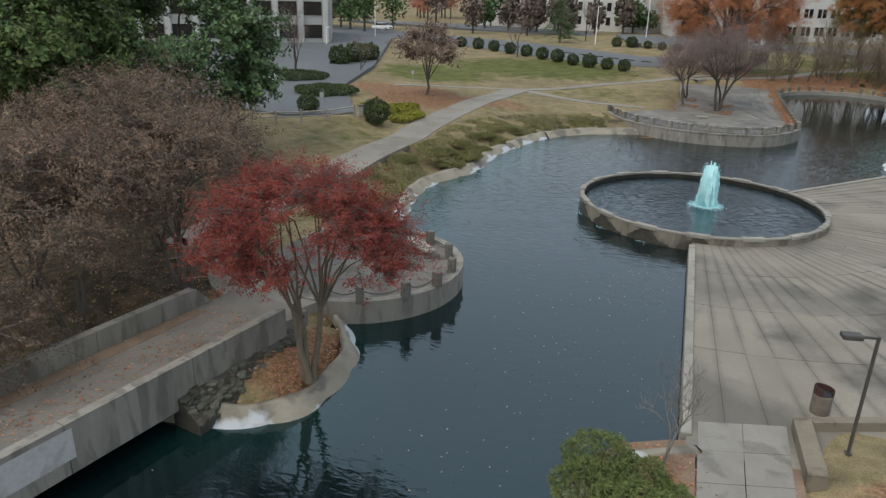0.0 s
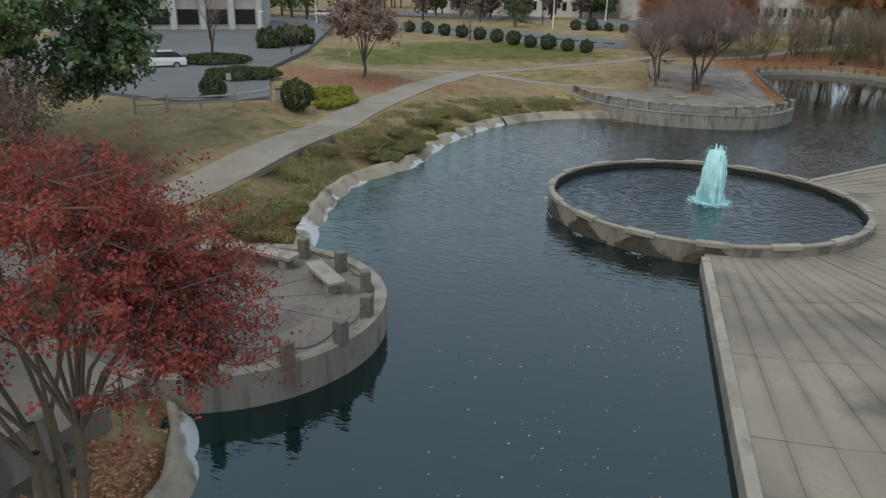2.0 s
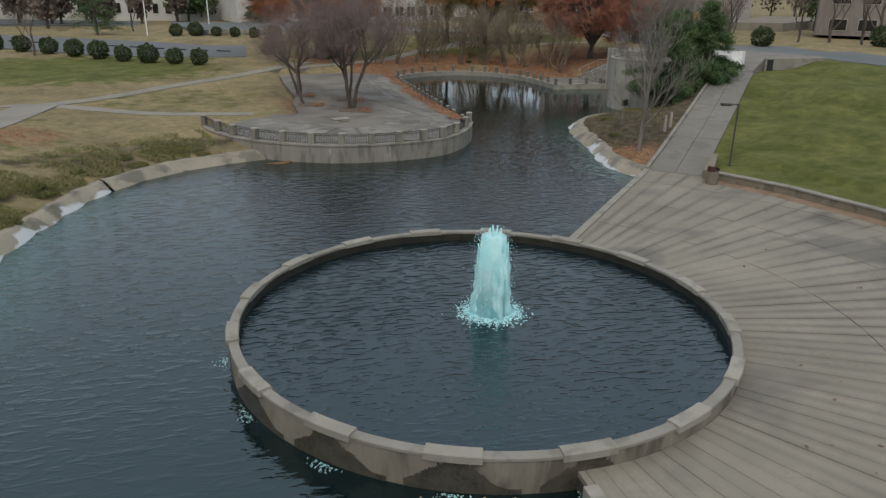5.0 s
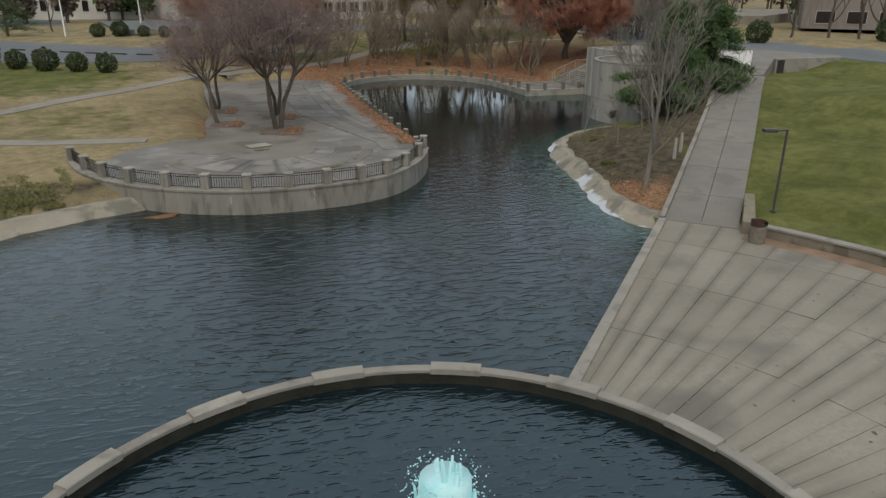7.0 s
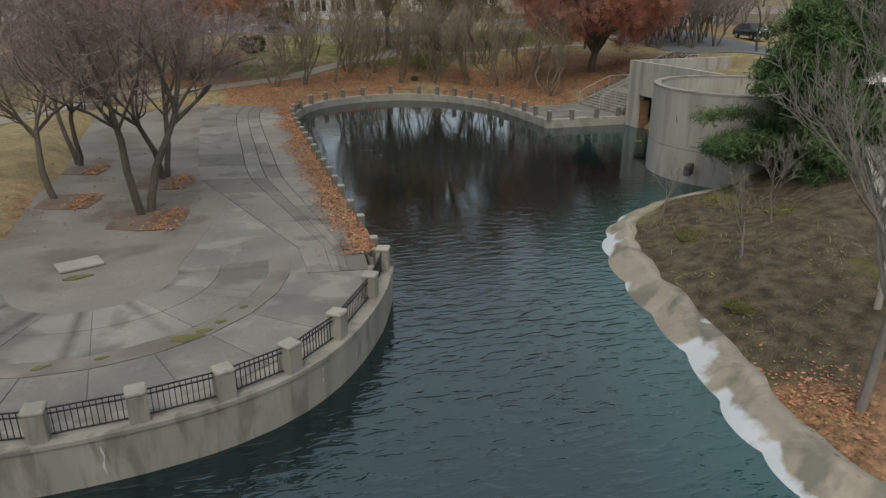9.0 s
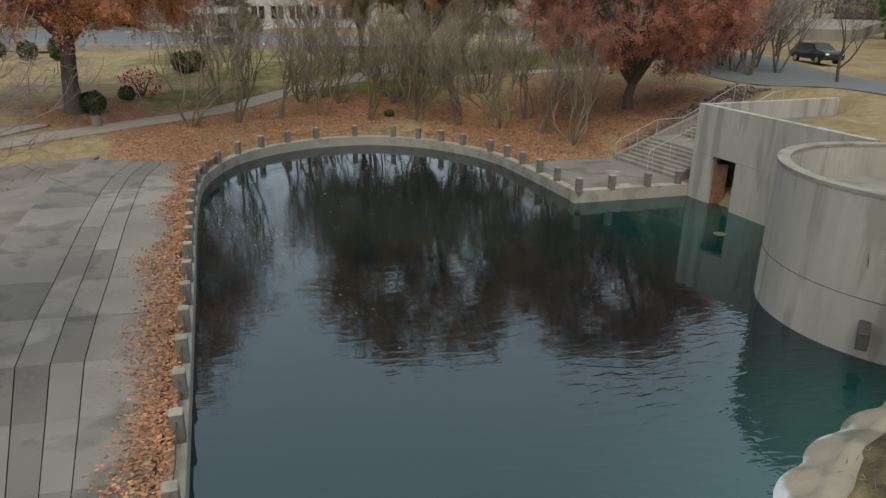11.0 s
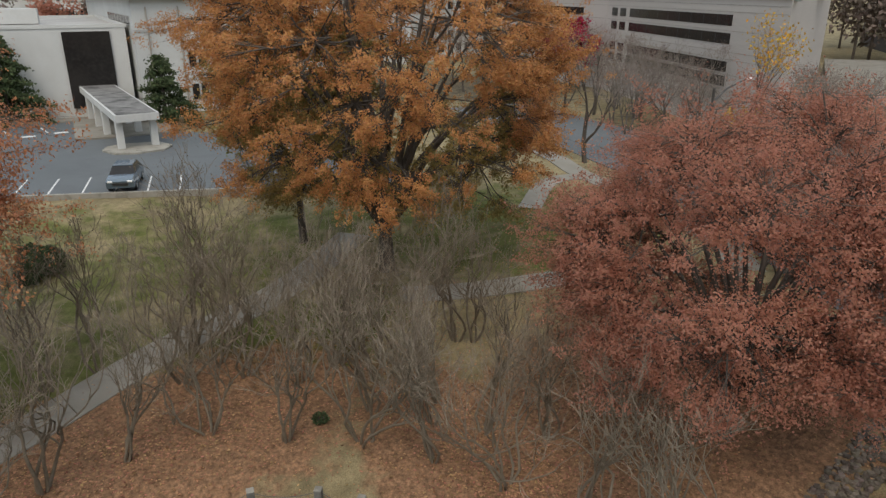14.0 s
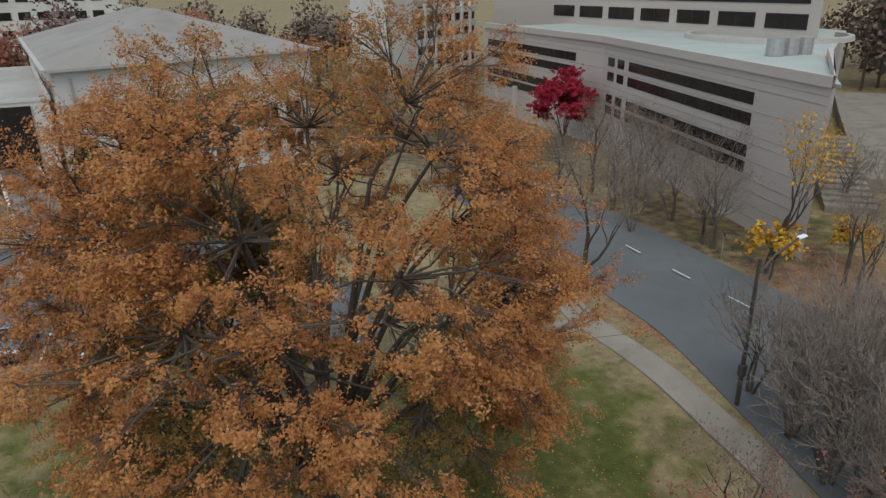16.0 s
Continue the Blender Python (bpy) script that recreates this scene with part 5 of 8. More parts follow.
# bollards round the basin
# dark sides under a pale top: concrete tone with side shade put in
BOLLARD = M("shaded_bollard_concrete", (0.12, 0.112, 0.096), (0.2, 0.188, 0.162), (0.155, 0.145, 0.125), s1=3, s2=14, stain=(0.07, 0.066, 0.056), stain_scale=3, stain_amt=0.5)
first_bollard = thing("bollard", "short grey concrete bollard", "bollard", "bollards round the basin", at=(28.35, 61.7, 0.5))
part("post", MB().box((0, 0, 0.27), (0.25, 0.25, 0.6), 0, 0.02), BOLLARD, first_bollard)
part("top", MB().box((0, 0, 0.585), (0.255, 0.255, 0.05), 0, 0.02), COPING, first_bollard)
run, since, last, bol = 0.0, 0.0, edge[0], []
for p in edge[1:]:
    seg = math.hypot(p[0] - last[0], p[1] - last[1])
    since += seg
    if since >= 1.47:
        d = Vector((p[0] - last[0], p[1] - last[1])).normalized()
        bol.append((p[0] - d.y * -0.02, p[1], math.degrees(math.atan2(d.y, d.x))))
        since = 0.0
    last = p
for x, y, a in bol:
    copy_thing(first_bollard, pose(x, y, 0.5, 0, 0, a))
for x, y in ((48.75, 77.45), (50.3, 77.1), (51.95, 76.6), (53.45, 76.2)):
    copy_thing(first_bollard, pose(x, y, 0.5, 0, 0, -16))

for (x0, y0, _a), (x1, y1, _b) in zip(bol, bol[1:]):
    sag = thing("chain", "thin dark chain slung between bollards", "chain", "chains round the basin")
    part("strand", MB().tube([(x0 + (x1 - x0) * u, y0 + (y1 - y0) * u, 0.98 - 0.2 * (1 - (2 * u - 1) ** 2)) for u in (0, 0.25, 0.5, 0.75, 1)], 0.014, 4), DARKMETAL, sag)

# ---- landing, stairs, intake building ----
landing = tagged(new("pavement_landing"), "concrete landing beside the basin", "landing", kind="structure")
deck_poly = [(48.85, 77.65), (53.75, 76.1), (54.2, 77.0), (55.0, 81.4), (51.5, 82.4), (50.1, 82.4), (49.65, 80.8), (49.2, 79.0)]
part("slab", MB().prism(deck_poly, -1.0, 0.485), DECK, landing)
part("coping", MB().sweep([(48.62, 77.55), (53.8, 75.95)], [(-0.04, -1.0), (-0.04, 0.52), (0.35, 0.52), (0.35, -1.0)]), COPING, landing)
stairs = tagged(new("stairs"), "broad concrete steps climbing the bank", "stairs", kind="structure")
sd = Vector((0.985, -0.17))
sn = Vector((0.17, 0.985))


def flight(origin, z0, n, tread, rise, width):
    for i in range(n):
        a = origin + sd * (tread * i)
        c = [a, a + sd * (tread + 0.03), a + sd * (tread + 0.03) + sn * width, a + sn * width]
        part("step", MB().prism([tuple(p) for p in c], -0.5, z0 + rise * (i + 1)), CONCRETE, stairs)
    return origin + sd * (tread * n), z0 + rise * n


o1, z1 = flight(Vector((54.1, 76.9)), 0.5, 8, 0.27, 0.12375, 4.2)
part("half_landing", MB().prism([tuple(p) for p in (o1, o1 + sd * 1.6, o1 + sd * 1.6 + sn * 4.2, o1 + sn * 4.2)], -0.4, z1), CONCRETE, stairs)
o2, z2 = flight(o1 + sd * 1.6, z1, 12, 0.27, 0.12375, 4.2)
part("top_landing", MB().prism([tuple(p) for p in (o2, o2 + sd * 5, o2 + sd * 5 + sn * 4.2, o2 + sn * 4.2)], 0.0, z2), CONCRETE, stairs)
part("side_kerb", MB().prism([tuple(p) for p in (Vector((54.1, 76.9)) + sn * 4.2, o2 + sn * 4.2, o2 + sn * 4.45, Vector((54.1, 76.9)) + sn * 4.45)], -0.5, [0.72, z2 + 0.22, z2 + 0.22, 0.72]), CONCRETE, stairs)
for off in (4.05, 1.6):
    hr = thing("handrail", "galvanised pipe handrail on the steps", "handrail", "handrails on the steps")
    base = Vector((54.1, 76.9)) + sn * off
    knots = [(base - sd * 0.25, 0.5, 0.85), (base, 0.66, 0.9), (base + sd * 2.16, 1.49, 0.9), (base + sd * 3.76, 1.49, 0.9), (base + sd * 7.0, 2.97, 0.9), (base + sd * 7.7, 2.97, 0.9)]
    part("rail", MB().tube([(p.x, p.y, z + h) for p, z, h in knots], 0.024, 6), STEEL, hr)
    for p, z, h in knots + [(base + sd * 5.4, 2.23, 0.9), (base + sd * 1.0, 1.0, 0.9)]:
        part("stanchion", MB().tube([(p.x, p.y, z - 0.2), (p.x, p.y, z + h)], 0.018, 6), STEEL, hr)

intake = thing("intake_building", "bare concrete round tower and wing walls at the water", "tower")
drum_line = arc(DRUM, DRUM_R, 0, 360, 64)[:-1]
part("drum_wall", MB().sweep(drum_line, [(-0.15, -1.2), (-0.15, 4.0), (0.15, 4.0), (0.15, -1.2)], True), DRUMCON, intake, "curved board-marked concrete drum")
part("drum_top_edge", MB().sweep(drum_line, [(-0.165, 3.94), (-0.165, 4.03), (0.165, 4.03), (0.165, 3.94)], True), COPING, intake)
part("drum_floor", MB().lathe([(DRUM_R - 0.15, 2.6), (DRUM_R - 0.15, 3.0)], 48, DRUM), CONCRETE, intake)
part("joint_band", MB().sweep(drum_line, [(-0.154, 1.47), (-0.154, 1.49), (-0.1, 1.49), (-0.1, 1.47)], True), JOINT, intake)
wa, wb = Vector((53.8, 75.9)), Vector((52.0, 68.0))
wd = (wb - wa).normalized()


def wall_run(a, b, z0, z1, th=0.3, name="wing_wall"):
    d = (b - a).normalized()
    nn = Vector((-d.y, d.x))
    return part(name, MB().prism([tuple(p) for p in (a, b, b + nn * th, a + nn * th)], z0, z1), DRUMCON, intake)


wall_run(wa, wa + wd * 1.25, -1.2, 2.0)
wall_run(wa + wd * 2.55, wb, -1.2, 2.0)
wall_run(wa, wb, 2.012, 4.0, 0.3, "upper_wall")
# dark panel behind the opening: its inner shade is put in by colour
part("dark_recess", MB().prism([tuple(p) for p in (wa + wd * 1.2 + Vector((0.9, -0.2)), wa + wd * 2.6 + Vector((0.9, -0.2)), wa + wd * 2.6 + Vector((1.1, -0.2)), wa + wd * 1.2 + Vector((1.1, -0.2)))], -1.0, 2.0), DRIP_DARK, intake)
part("rust_streak", MB().prism([tuple(p) for p in (wa + wd * 1.28 + Vector((0.12, 0)), wa + wd * 1.75 + Vector((0.5, 0)), wa + wd * 1.75 + Vector((0.55, 0)), wa + wd * 1.28 + Vector((0.17, 0)))], -0.4, 1.7), RUSTY, intake, "rust-brown spill in the opening")
we = Vector((61.3, 74.3))
wall_run(we, wa + (we - wa).normalized() * 0.01, 0.0, 3.99, 0.3, "side_wall")
part("upper_terrace", MB().prism([tuple(wa + wd * 0.3 + Vector((0.4, -0.3))), (52.5, 68.3), (56, 64), (66, 70), (61.2, 74.2)], 2.5, 3.2), DECK, intake)

# ---- trees ----
def grow_wood(seed, height, stems=1, trunk_r=0.2, fork=0.35, spread=0.55, levels=4, kids=4, lean=0.0, up=0.25, taper=0.62, shorten=0.7, first_len=None, thin=0.007, wiggle=0.13):
    """Wood of a tree: tapered stems with limbs and twigs. Returns the limbs, the twigs and the twig ends."""
    r = random.Random(seed)
    limbs, twigs, tips = MB(), MB(), []

    def branch(p, d, length, rad, level):
        n = (4 if level < 2 else 3) + (3 if wiggle > 0.15 and level < 2 else 0)
        pts, radii = [p.copy()], [rad]
        for i in range(n):
            d = (d + Vector((r.gauss(0, wiggle), r.gauss(0, wiggle), r.gauss(0, 0.08) + up * 0.25))).normalized()
            p = p + d * (length / n)
            pts.append(p.copy())
            radii.append(rad * (1 - (1 - taper) * (i + 1) / n))
        (limbs if level < 3 else twigs).tube(pts, radii, 7 if level == 0 else 5 if level < 3 else 3, cap=False)
        if level >= levels:
            tips.append(pts[-1])
            tips.append(pts[-2])
            return
        for k in range(kids + (1 if level == 0 else 0)):
            f = 1.0 if k == 0 else r.uniform(fork if level == 0 else 0.3, 0.98)
            j = min(n - 1, int(f * n))
            q = pts[j].lerp(pts[j + 1], f * n - j) if f < 1 else pts[-1]
            side = Vector((r.gauss(0, 1), r.gauss(0, 1), r.gauss(0, 0.35)))
            side = (side - d * side.dot(d)).normalized()
            nd = (d + side * (0.25 if k == 0 else spread * r.uniform(0.8, 1.5)) + Vector((0, 0, up * 0.5))).normalized()
            branch(q, nd, length * shorten * r.uniform(0.75, 1.15), max(radii[min(j + 1, n)] * r.uniform(0.55, 0.8), thin), level + 1)

    for s in range(stems):
        a = 2 * math.pi * s / max(1, stems) + r.uniform(-0.4, 0.4)
        d = Vector((math.cos(a), math.sin(a), 0)) * (lean * r.uniform(0.7, 1.3) if stems > 1 else lean) + Vector((0, 0, 1))
        branch(Vector((math.cos(a) * trunk_r * 0.6 * (stems > 1), math.sin(a) * trunk_r * 0.6 * (stems > 1), -0.3)), d.normalized(), first_len or height * 0.42, trunk_r, 0)
    return limbs, twigs, tips


def fit_height(parts, tips, height):
    top = max(t.z for t in tips)
    k = height / top
    for mb in parts:
        mb.v = [(x * k, y * k, z * k) for x, y, z in mb.v]
    return [t * k for t in tips]


def make_tree(name, label, seed, height, leaf=None, per_tip=20, leaf_size=0.12, puff=0.35, bark=BARK, twig=None, group="", leaf2=None, share2=0.0, slim=0.36, **wood):
    limbs, twigs, tips = grow_wood(seed, height, **wood)
    tips = fit_height((limbs, twigs), tips, height)
    t = thing(name, label, "tree", group)
    part("trunk", limbs, bark, t, smooth=True)
    if twigs.v:
        tagged(part("branchwork", twigs, twig or TWIG, t), "web of fine bare twigs", kind="stuff")
    if leaf:
        c = np.repeat(np.array([tuple(p) for p in tips]), per_tip, 0)
        c = c + rng.normal(0, puff, c.shape) * np.array([1, 1, 0.75])
        if leaf2:
            low = c[:, 2] + rng.normal(0, height * 0.1, len(c)) < np.quantile(c[:, 2], share2)
            part("inner_crown", MB().quads(c[low], leaf_size), leaf2, t)
            c = c[~low]
        part("crown", MB().quads(c, leaf_size, slim=slim), leaf, t)
    return t


def place(t, x, y, z=None, rz=0.0, s=1.0):
    t.matrix_basis = Matrix.Translation((x, y, gz(x, y) if z is None else z)) @ Euler((0, 0, radians(rz))).to_matrix().to_4x4() @ Matrix.Diagonal((s, s, s, 1))
    return t


def place_copy(t, x, y, z=None, rz=0.0, s=1.0):
    c = copy_thing(t, pose(0, 0, 0))
    return place(c, x, y, z, rz, s)


def crown_tree(name, label, seed, height, base, rx, rz_, leaf, n, leaf_size, bark=BARK_D, clumps=70, leaf2=None, share2=0.25, trunk_r=0.3, stems=1, lean=0.0, lobes=9, low=-0.35, flat=0.75, tufts=12, bough=None, dome=2.0, lobe=0.4, **rest):
    """A broad tree: limbs spread from the trunk to several lobes, boughs to clumps, and the leaves hang in sprays along the twigs."""
    r = np.random.default_rng(seed)
    mid, hz = base + (height - base) * 0.45, (height - base) * 0.55
    limbs, boughs = MB(), MB()
    V = lambda p: Vector(tuple(float(q) for q in p))
    fork = V((r.normal(0, 0.1), r.normal(0, 0.1), base * 0.75))
    starts = []
    for k in range(stems):
        a = 2 * math.pi * k / stems + r.uniform(-0.4, 0.4)
        out = V((math.cos(a), math.sin(a), 0)) * (lean if stems > 1 else 0)
        foot = out * 0.35 * (stems > 1) + V((0, 0, -0.3))
        top = out * base * 0.7 + V((r.normal(0, 0.12), r.normal(0, 0.12), base * r.uniform(0.8, 1.05)))
        limbs.tube([foot, foot.lerp(top, 0.12) + V((0, 0, 0.05)), foot.lerp(top, 0.55) + V((r.normal(0, 0.08), r.normal(0, 0.08), 0)), top], [trunk_r * 1.35, trunk_r, trunk_r * 0.85, trunk_r * 0.7], 9, cap=False)
        starts.append(top)
    # lobes of the crown, spread evenly round it
    centres = []
    for i in range(lobes):
        u = low + (0.98 - low) * (i + 0.5) / lobes
        a = i * 2.39996 + r.uniform(-0.4, 0.4)
        w = max(0.0, 1 - abs(u) ** dome) ** (1 / dome)
        d = np.array([math.cos(a) * w, math.sin(a) * w, u])
        c = np.array([0, 0, mid]) + d * [rx * 0.64, rx * 0.64, hz * 0.62] * r.uniform(0.88, 1.1)
        centres.append((c, d, rx * lobe * r.uniform(0.82, 1.2)))
        s0 = min(starts, key=lambda q: (q - V(c)).length)
        e = V(c)
        m1 = s0.lerp(e, 0.35) + V((r.normal(0, 0.15), r.normal(0, 0.15), 0.12 * (e - s0).length))
        m2 = s0.lerp(e, 0.72) + V((r.normal(0, 0.2), r.normal(0, 0.2), 0.1 * (e - s0).length))
        limbs.tube([s0 - V((0, 0, 0.2)), m1, m2, e], [trunk_r * 0.42, trunk_r * 0.28, trunk_r * 0.18, trunk_r * 0.1], 6, cap=False)
    cs, tuft_c, tuft_d = [], [], []
    for k in range(clumps):
        c, d, rad = centres[k % lobes]
        p = r.normal(size=3)
        p /= np.linalg.norm(p)
        if p @ d < -0.25:
            p = -p
        q = c + p * rad * np.array([1, 1, flat]) * r.uniform(0.45, 1.08)
        cs.append(q)
        a, b = V(c), V(q)
        m = a.lerp(b, 0.5) + V(r.normal(0, 0.1 * rad, 3))
        boughs.tube([a, m, b], [trunk_r * 0.11, trunk_r * 0.07, 0.012], 4, cap=False)
        for _ in range(tufts):
            o = r.normal(size=3) * [1, 1, 0.62]
            t = q + o * rz_ * r.uniform(0.4, 1.2)
            dd = t - c + np.array([0, 0, 0.5])
            dd /= np.linalg.norm(dd) + 1e-6
            tuft_c.append(t)
            tuft_d.append(dd)
            boughs.tube([m.lerp(b, r.uniform(0, 1)), V(t)], [0.012, 0.004], 3, cap=False)
    tuft_c, tuft_d = np.array(tuft_c), np.array(tuft_d)
    k = r.integers(0, len(tuft_c), n)
    pts = tuft_c[k] + tuft_d[k] * (r.uniform(-1, 1, n) * rz_ * 0.42)[:, None] + r.normal(size=(n, 3)) * rz_ * 0.17
    out = (pts - [0, 0, mid - hz * 0.4]) / np.linalg.norm(pts - [0, 0, mid - hz * 0.4], axis=1)[:, None] + (pts - np.array(cs)[k // tufts]) * 0.5 / rz_ + [0, 0, 0.5]
    t = thing(name, label, "tree")
    part("trunk", limbs, bark, t, smooth=True)
    tagged(part("branchwork", boughs, bough or bark, t), "web of fine boughs and twigs", kind="stuff")
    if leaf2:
        # low and inner leaves go olive: turning leaf, and crown shade put into colour
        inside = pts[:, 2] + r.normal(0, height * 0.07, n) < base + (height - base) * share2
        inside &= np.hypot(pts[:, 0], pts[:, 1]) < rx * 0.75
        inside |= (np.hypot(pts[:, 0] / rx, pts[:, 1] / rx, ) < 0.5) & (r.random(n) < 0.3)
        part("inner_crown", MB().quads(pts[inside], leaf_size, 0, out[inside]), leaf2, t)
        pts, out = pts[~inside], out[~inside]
    part("crown", MB().quads(pts, leaf_size, 0, out), leaf, t)
    return t


place(crown_tree("maple_tree", "small red maple with several grey stems", 11, 6.85, 2.2, 2.95, 0.36, L_RED, 84000, 0.05, BARK_T, 320, trunk_r=0.105, stems=4, lean=0.34, lobes=19, low=-0.25, flat=0.5, tufts=10, bough=BARK), -4.05, 15.5, 0.75)
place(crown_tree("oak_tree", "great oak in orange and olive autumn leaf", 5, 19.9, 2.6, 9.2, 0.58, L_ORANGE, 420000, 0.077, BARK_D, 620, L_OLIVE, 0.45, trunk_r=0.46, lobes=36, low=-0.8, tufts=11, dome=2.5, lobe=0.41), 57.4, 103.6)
place(crown_tree("oak_tree", "smaller oak with olive and ochre leaves behind the great one", 6, 13.5, 3.2, 4.8, 0.7, L_OLIVE, 45000, 0.13, BARK_D, 160, trunk_r=0.25, lobes=12, low=-0.6, tufts=12), 55.6, 110.1)
place(crown_tree("oak_tree", "rounded oak with russet-red leaves", 8, 12.0, 1.7, 6.3, 0.62, L_RUST, 300000, 0.066, BARK_D, 520, trunk_r=0.34, lobes=32, low=-0.8, tufts=14, dome=2.3, lobe=0.37), 60.0, 85.4)
place(crown_tree("oak_tree", "tall oak with rust-orange leaves by the road", 21, 15.0, 3.6, 9.0, 0.9, M("rust_orange_leaves", (0.4, 0.165, 0.08), (0.56, 0.26, 0.13), s1=0.4, s2=4, bump=0, island=0.14, rough=0.7, sub=0.4), 170000, 0.1, BARK_D, 340, trunk_r=0.5, lobes=24, low=-0.7, lobe=0.42), 33.0, 101.2)

brown = crown_tree("ornamental_tree", "multi-stemmed tree with thin dry brown leaves", 31, 7.0, 2.3, 3.6, 0.5, L_DULL, 30000, 0.07, BARK, 260, trunk_r=0.085, stems=4, lean=0.38, lobes=20, low=-0.5, flat=0.8, tufts=6, bough=BARK, lobe=0.36)
place(brown, -9.9, 20.4)
for x, y, rz, s in ((-12.3, 17.2, 70, 1.0), (-12.6, 24.2, 150, 1.1), (-15.2, 19.5, 300, 0.85), (-16.5, 25.0, 20, 0.9), (-13.5, 13.0, 200, 0.9)):
    place_copy(brown, x, y, None, rz, s)
place(crown_tree("magnolia_tree", "broad dark evergreen magnolia", 41, 12.5, 0.8, 6.8, 0.85, L_MAG, 46000, 0.24, BARK_D, 130, trunk_r=0.35, levels=2, kids=5), -19.5, 41.0)
place(crown_tree("magnolia_tree", "second dark evergreen magnolia behind the shrubs", 42, 13.5, 0.8, 6.5, 0.85, L_MAG, 30000, 0.26, BARK_D, 100, trunk_r=0.35, levels=2, kids=5), -28.0, 36.0)
place(crown_tree("evergreen_tree", "pale green evergreen tree", 43, 11.5, 0.8, 5.5, 0.8, M("light_evergreen_leaves", (0.045, 0.075, 0.022), (0.1, 0.14, 0.045), s1=0.6, s2=6, bump=0, island=0.45, sub=0.1), 26000, 0.22, BARK_D, 90, trunk_r=0.3, levels=2, kids=5), -22.0, 32.0)

TIPS = M("grey_red_twig_tips", (0.148, 0.112, 0.1), (0.25, 0.182, 0.16), s1=0.5, s2=5, bump=0, island=0.25)
pen_tree = make_tree("crepe_myrtle", "leafless spreading tree with dark stems and a web of grey twigs", 51, 9.8, TIPS, 3, 0.3, 0.28, slim=0.02, bark=BARK_D, twig=TWIG_P, group="bare trees on the peninsula", thin=0.0055, stems=2, trunk_r=0.115, lean=0.075, levels=5, kids=4, spread=0.85, up=0.27, shorten=0.66, fork=0.82, first_len=3.0)
pen_lean = make_tree("crepe_myrtle", "leafless tree with one leaning dark stem", 57, 8.4, TIPS, 3, 0.3, 0.28, slim=0.02, bark=BARK_D, twig=TWIG_P, group="bare trees on the peninsula", thin=0.0055, stems=1, trunk_r=0.13, lean=0.3, levels=5, kids=4, spread=0.85, up=0.28, shorten=0.68, fork=0.82, first_len=2.8)
place(pen_tree, 23.55, 69.5, 0.85, 0)
place(pen_lean, 21.2, 73.0, 0.85, 165)
place_copy(pen_tree, 25.2, 74.0, 0.85, 200, 0.85)
place_copy(pen_tree, 22.6, 78.3, 0.85, 80, 0.8)

birch = make_tree("bare_tree", "slender leafless tree with pale branches", 61, 7.6, None, bark=BARK_G, twig=BARK_G, group="slender bare trees", thin=0.012, stems=1, trunk_r=0.13, levels=5, kids=3, spread=0.7, up=0.3, fork=0.3)
place(make_tree("bare_tree", "leafless tree with pale upswept branches on the bank", 62, 9.4, None, bark=BARK_G, twig=BARK_G, thin=0.008, wiggle=0.055, stems=2, trunk_r=0.095, lean=0.0, levels=5, kids=4, spread=0.6, up=0.3, fork=0.25, shorten=0.6), 32.5, 50.0)
place(birch, 39.6, 56.6, None, 300, 0.4)
place_copy(birch, 5.6, 12.1, 0.4, 120, 0.42)
place_copy(birch, 38.5, 60.0, None, 60, 0.3)
place_copy(birch, 36.5, 55.5, None, 200, 0.35)

shrub = make_tree("crepe_myrtle", "leafless vase-shaped shrub with sinuous brown stems", 71, 7.7, None, bark=BARK_T, twig=TWIG_O, group="bare shrubs round the basin", thin=0.0075, stems=6, trunk_r=0.055, lean=0.42, levels=4, kids=3, spread=0.42, up=0.3, shorten=0.6, fork=0.45, first_len=3.4, wiggle=0.24)
shrub2 = make_tree("crepe_myrtle", "leafless shrub with several crooked upright stems", 72, 7.9, L_DULL, 1, 0.045, 0.22, bark=BARK_T, twig=TWIG_O, group="bare shrubs round the basin", thin=0.0075, stems=4, trunk_r=0.055, lean=0.3, levels=4, kids=3, spread=0.45, up=0.3, shorten=0.6, fork=0.45, first_len=3.2, wiggle=0.22)
front_row = [(37.9, 95.4), (40.55, 96.2), (43.1, 96.4), (45.9, 96.4), (48.1, 94.7), (50.3, 93.0), (51.9, 90.8), (53.1, 88.3), (54.0, 86.0), (54.0, 83.5)]
place(shrub, *front_row[0])
place(shrub2, *front_row[1], None, 40)
r4 = random.Random(4)
for i, (x, y) in enumerate(front_row[2:]):
    place_copy(shrub if i % 2 else shrub2, x, y, None, r4.uniform(0, 360), r4.uniform(0.78, 1.0))
for x, y in ((51.5, 94.5), (53.0, 92.6), (54.2, 91.0), (52.6, 96.2), (55.8, 89.4)):
    place_copy(shrub2, x, y, None, r4.uniform(0, 360), r4.uniform(0.75, 0.95))
for i in range(12):
    u = r4.random()
    x, y = 41 + 17 * u + r4.uniform(-1, 1), 99.2 - 8.0 * u * u + r4.uniform(-0.6, 4.2)
    place_copy(shrub2 if i % 3 else shrub, x, y, None, r4.uniform(0, 360), r4.uniform(0.8, 1.15))

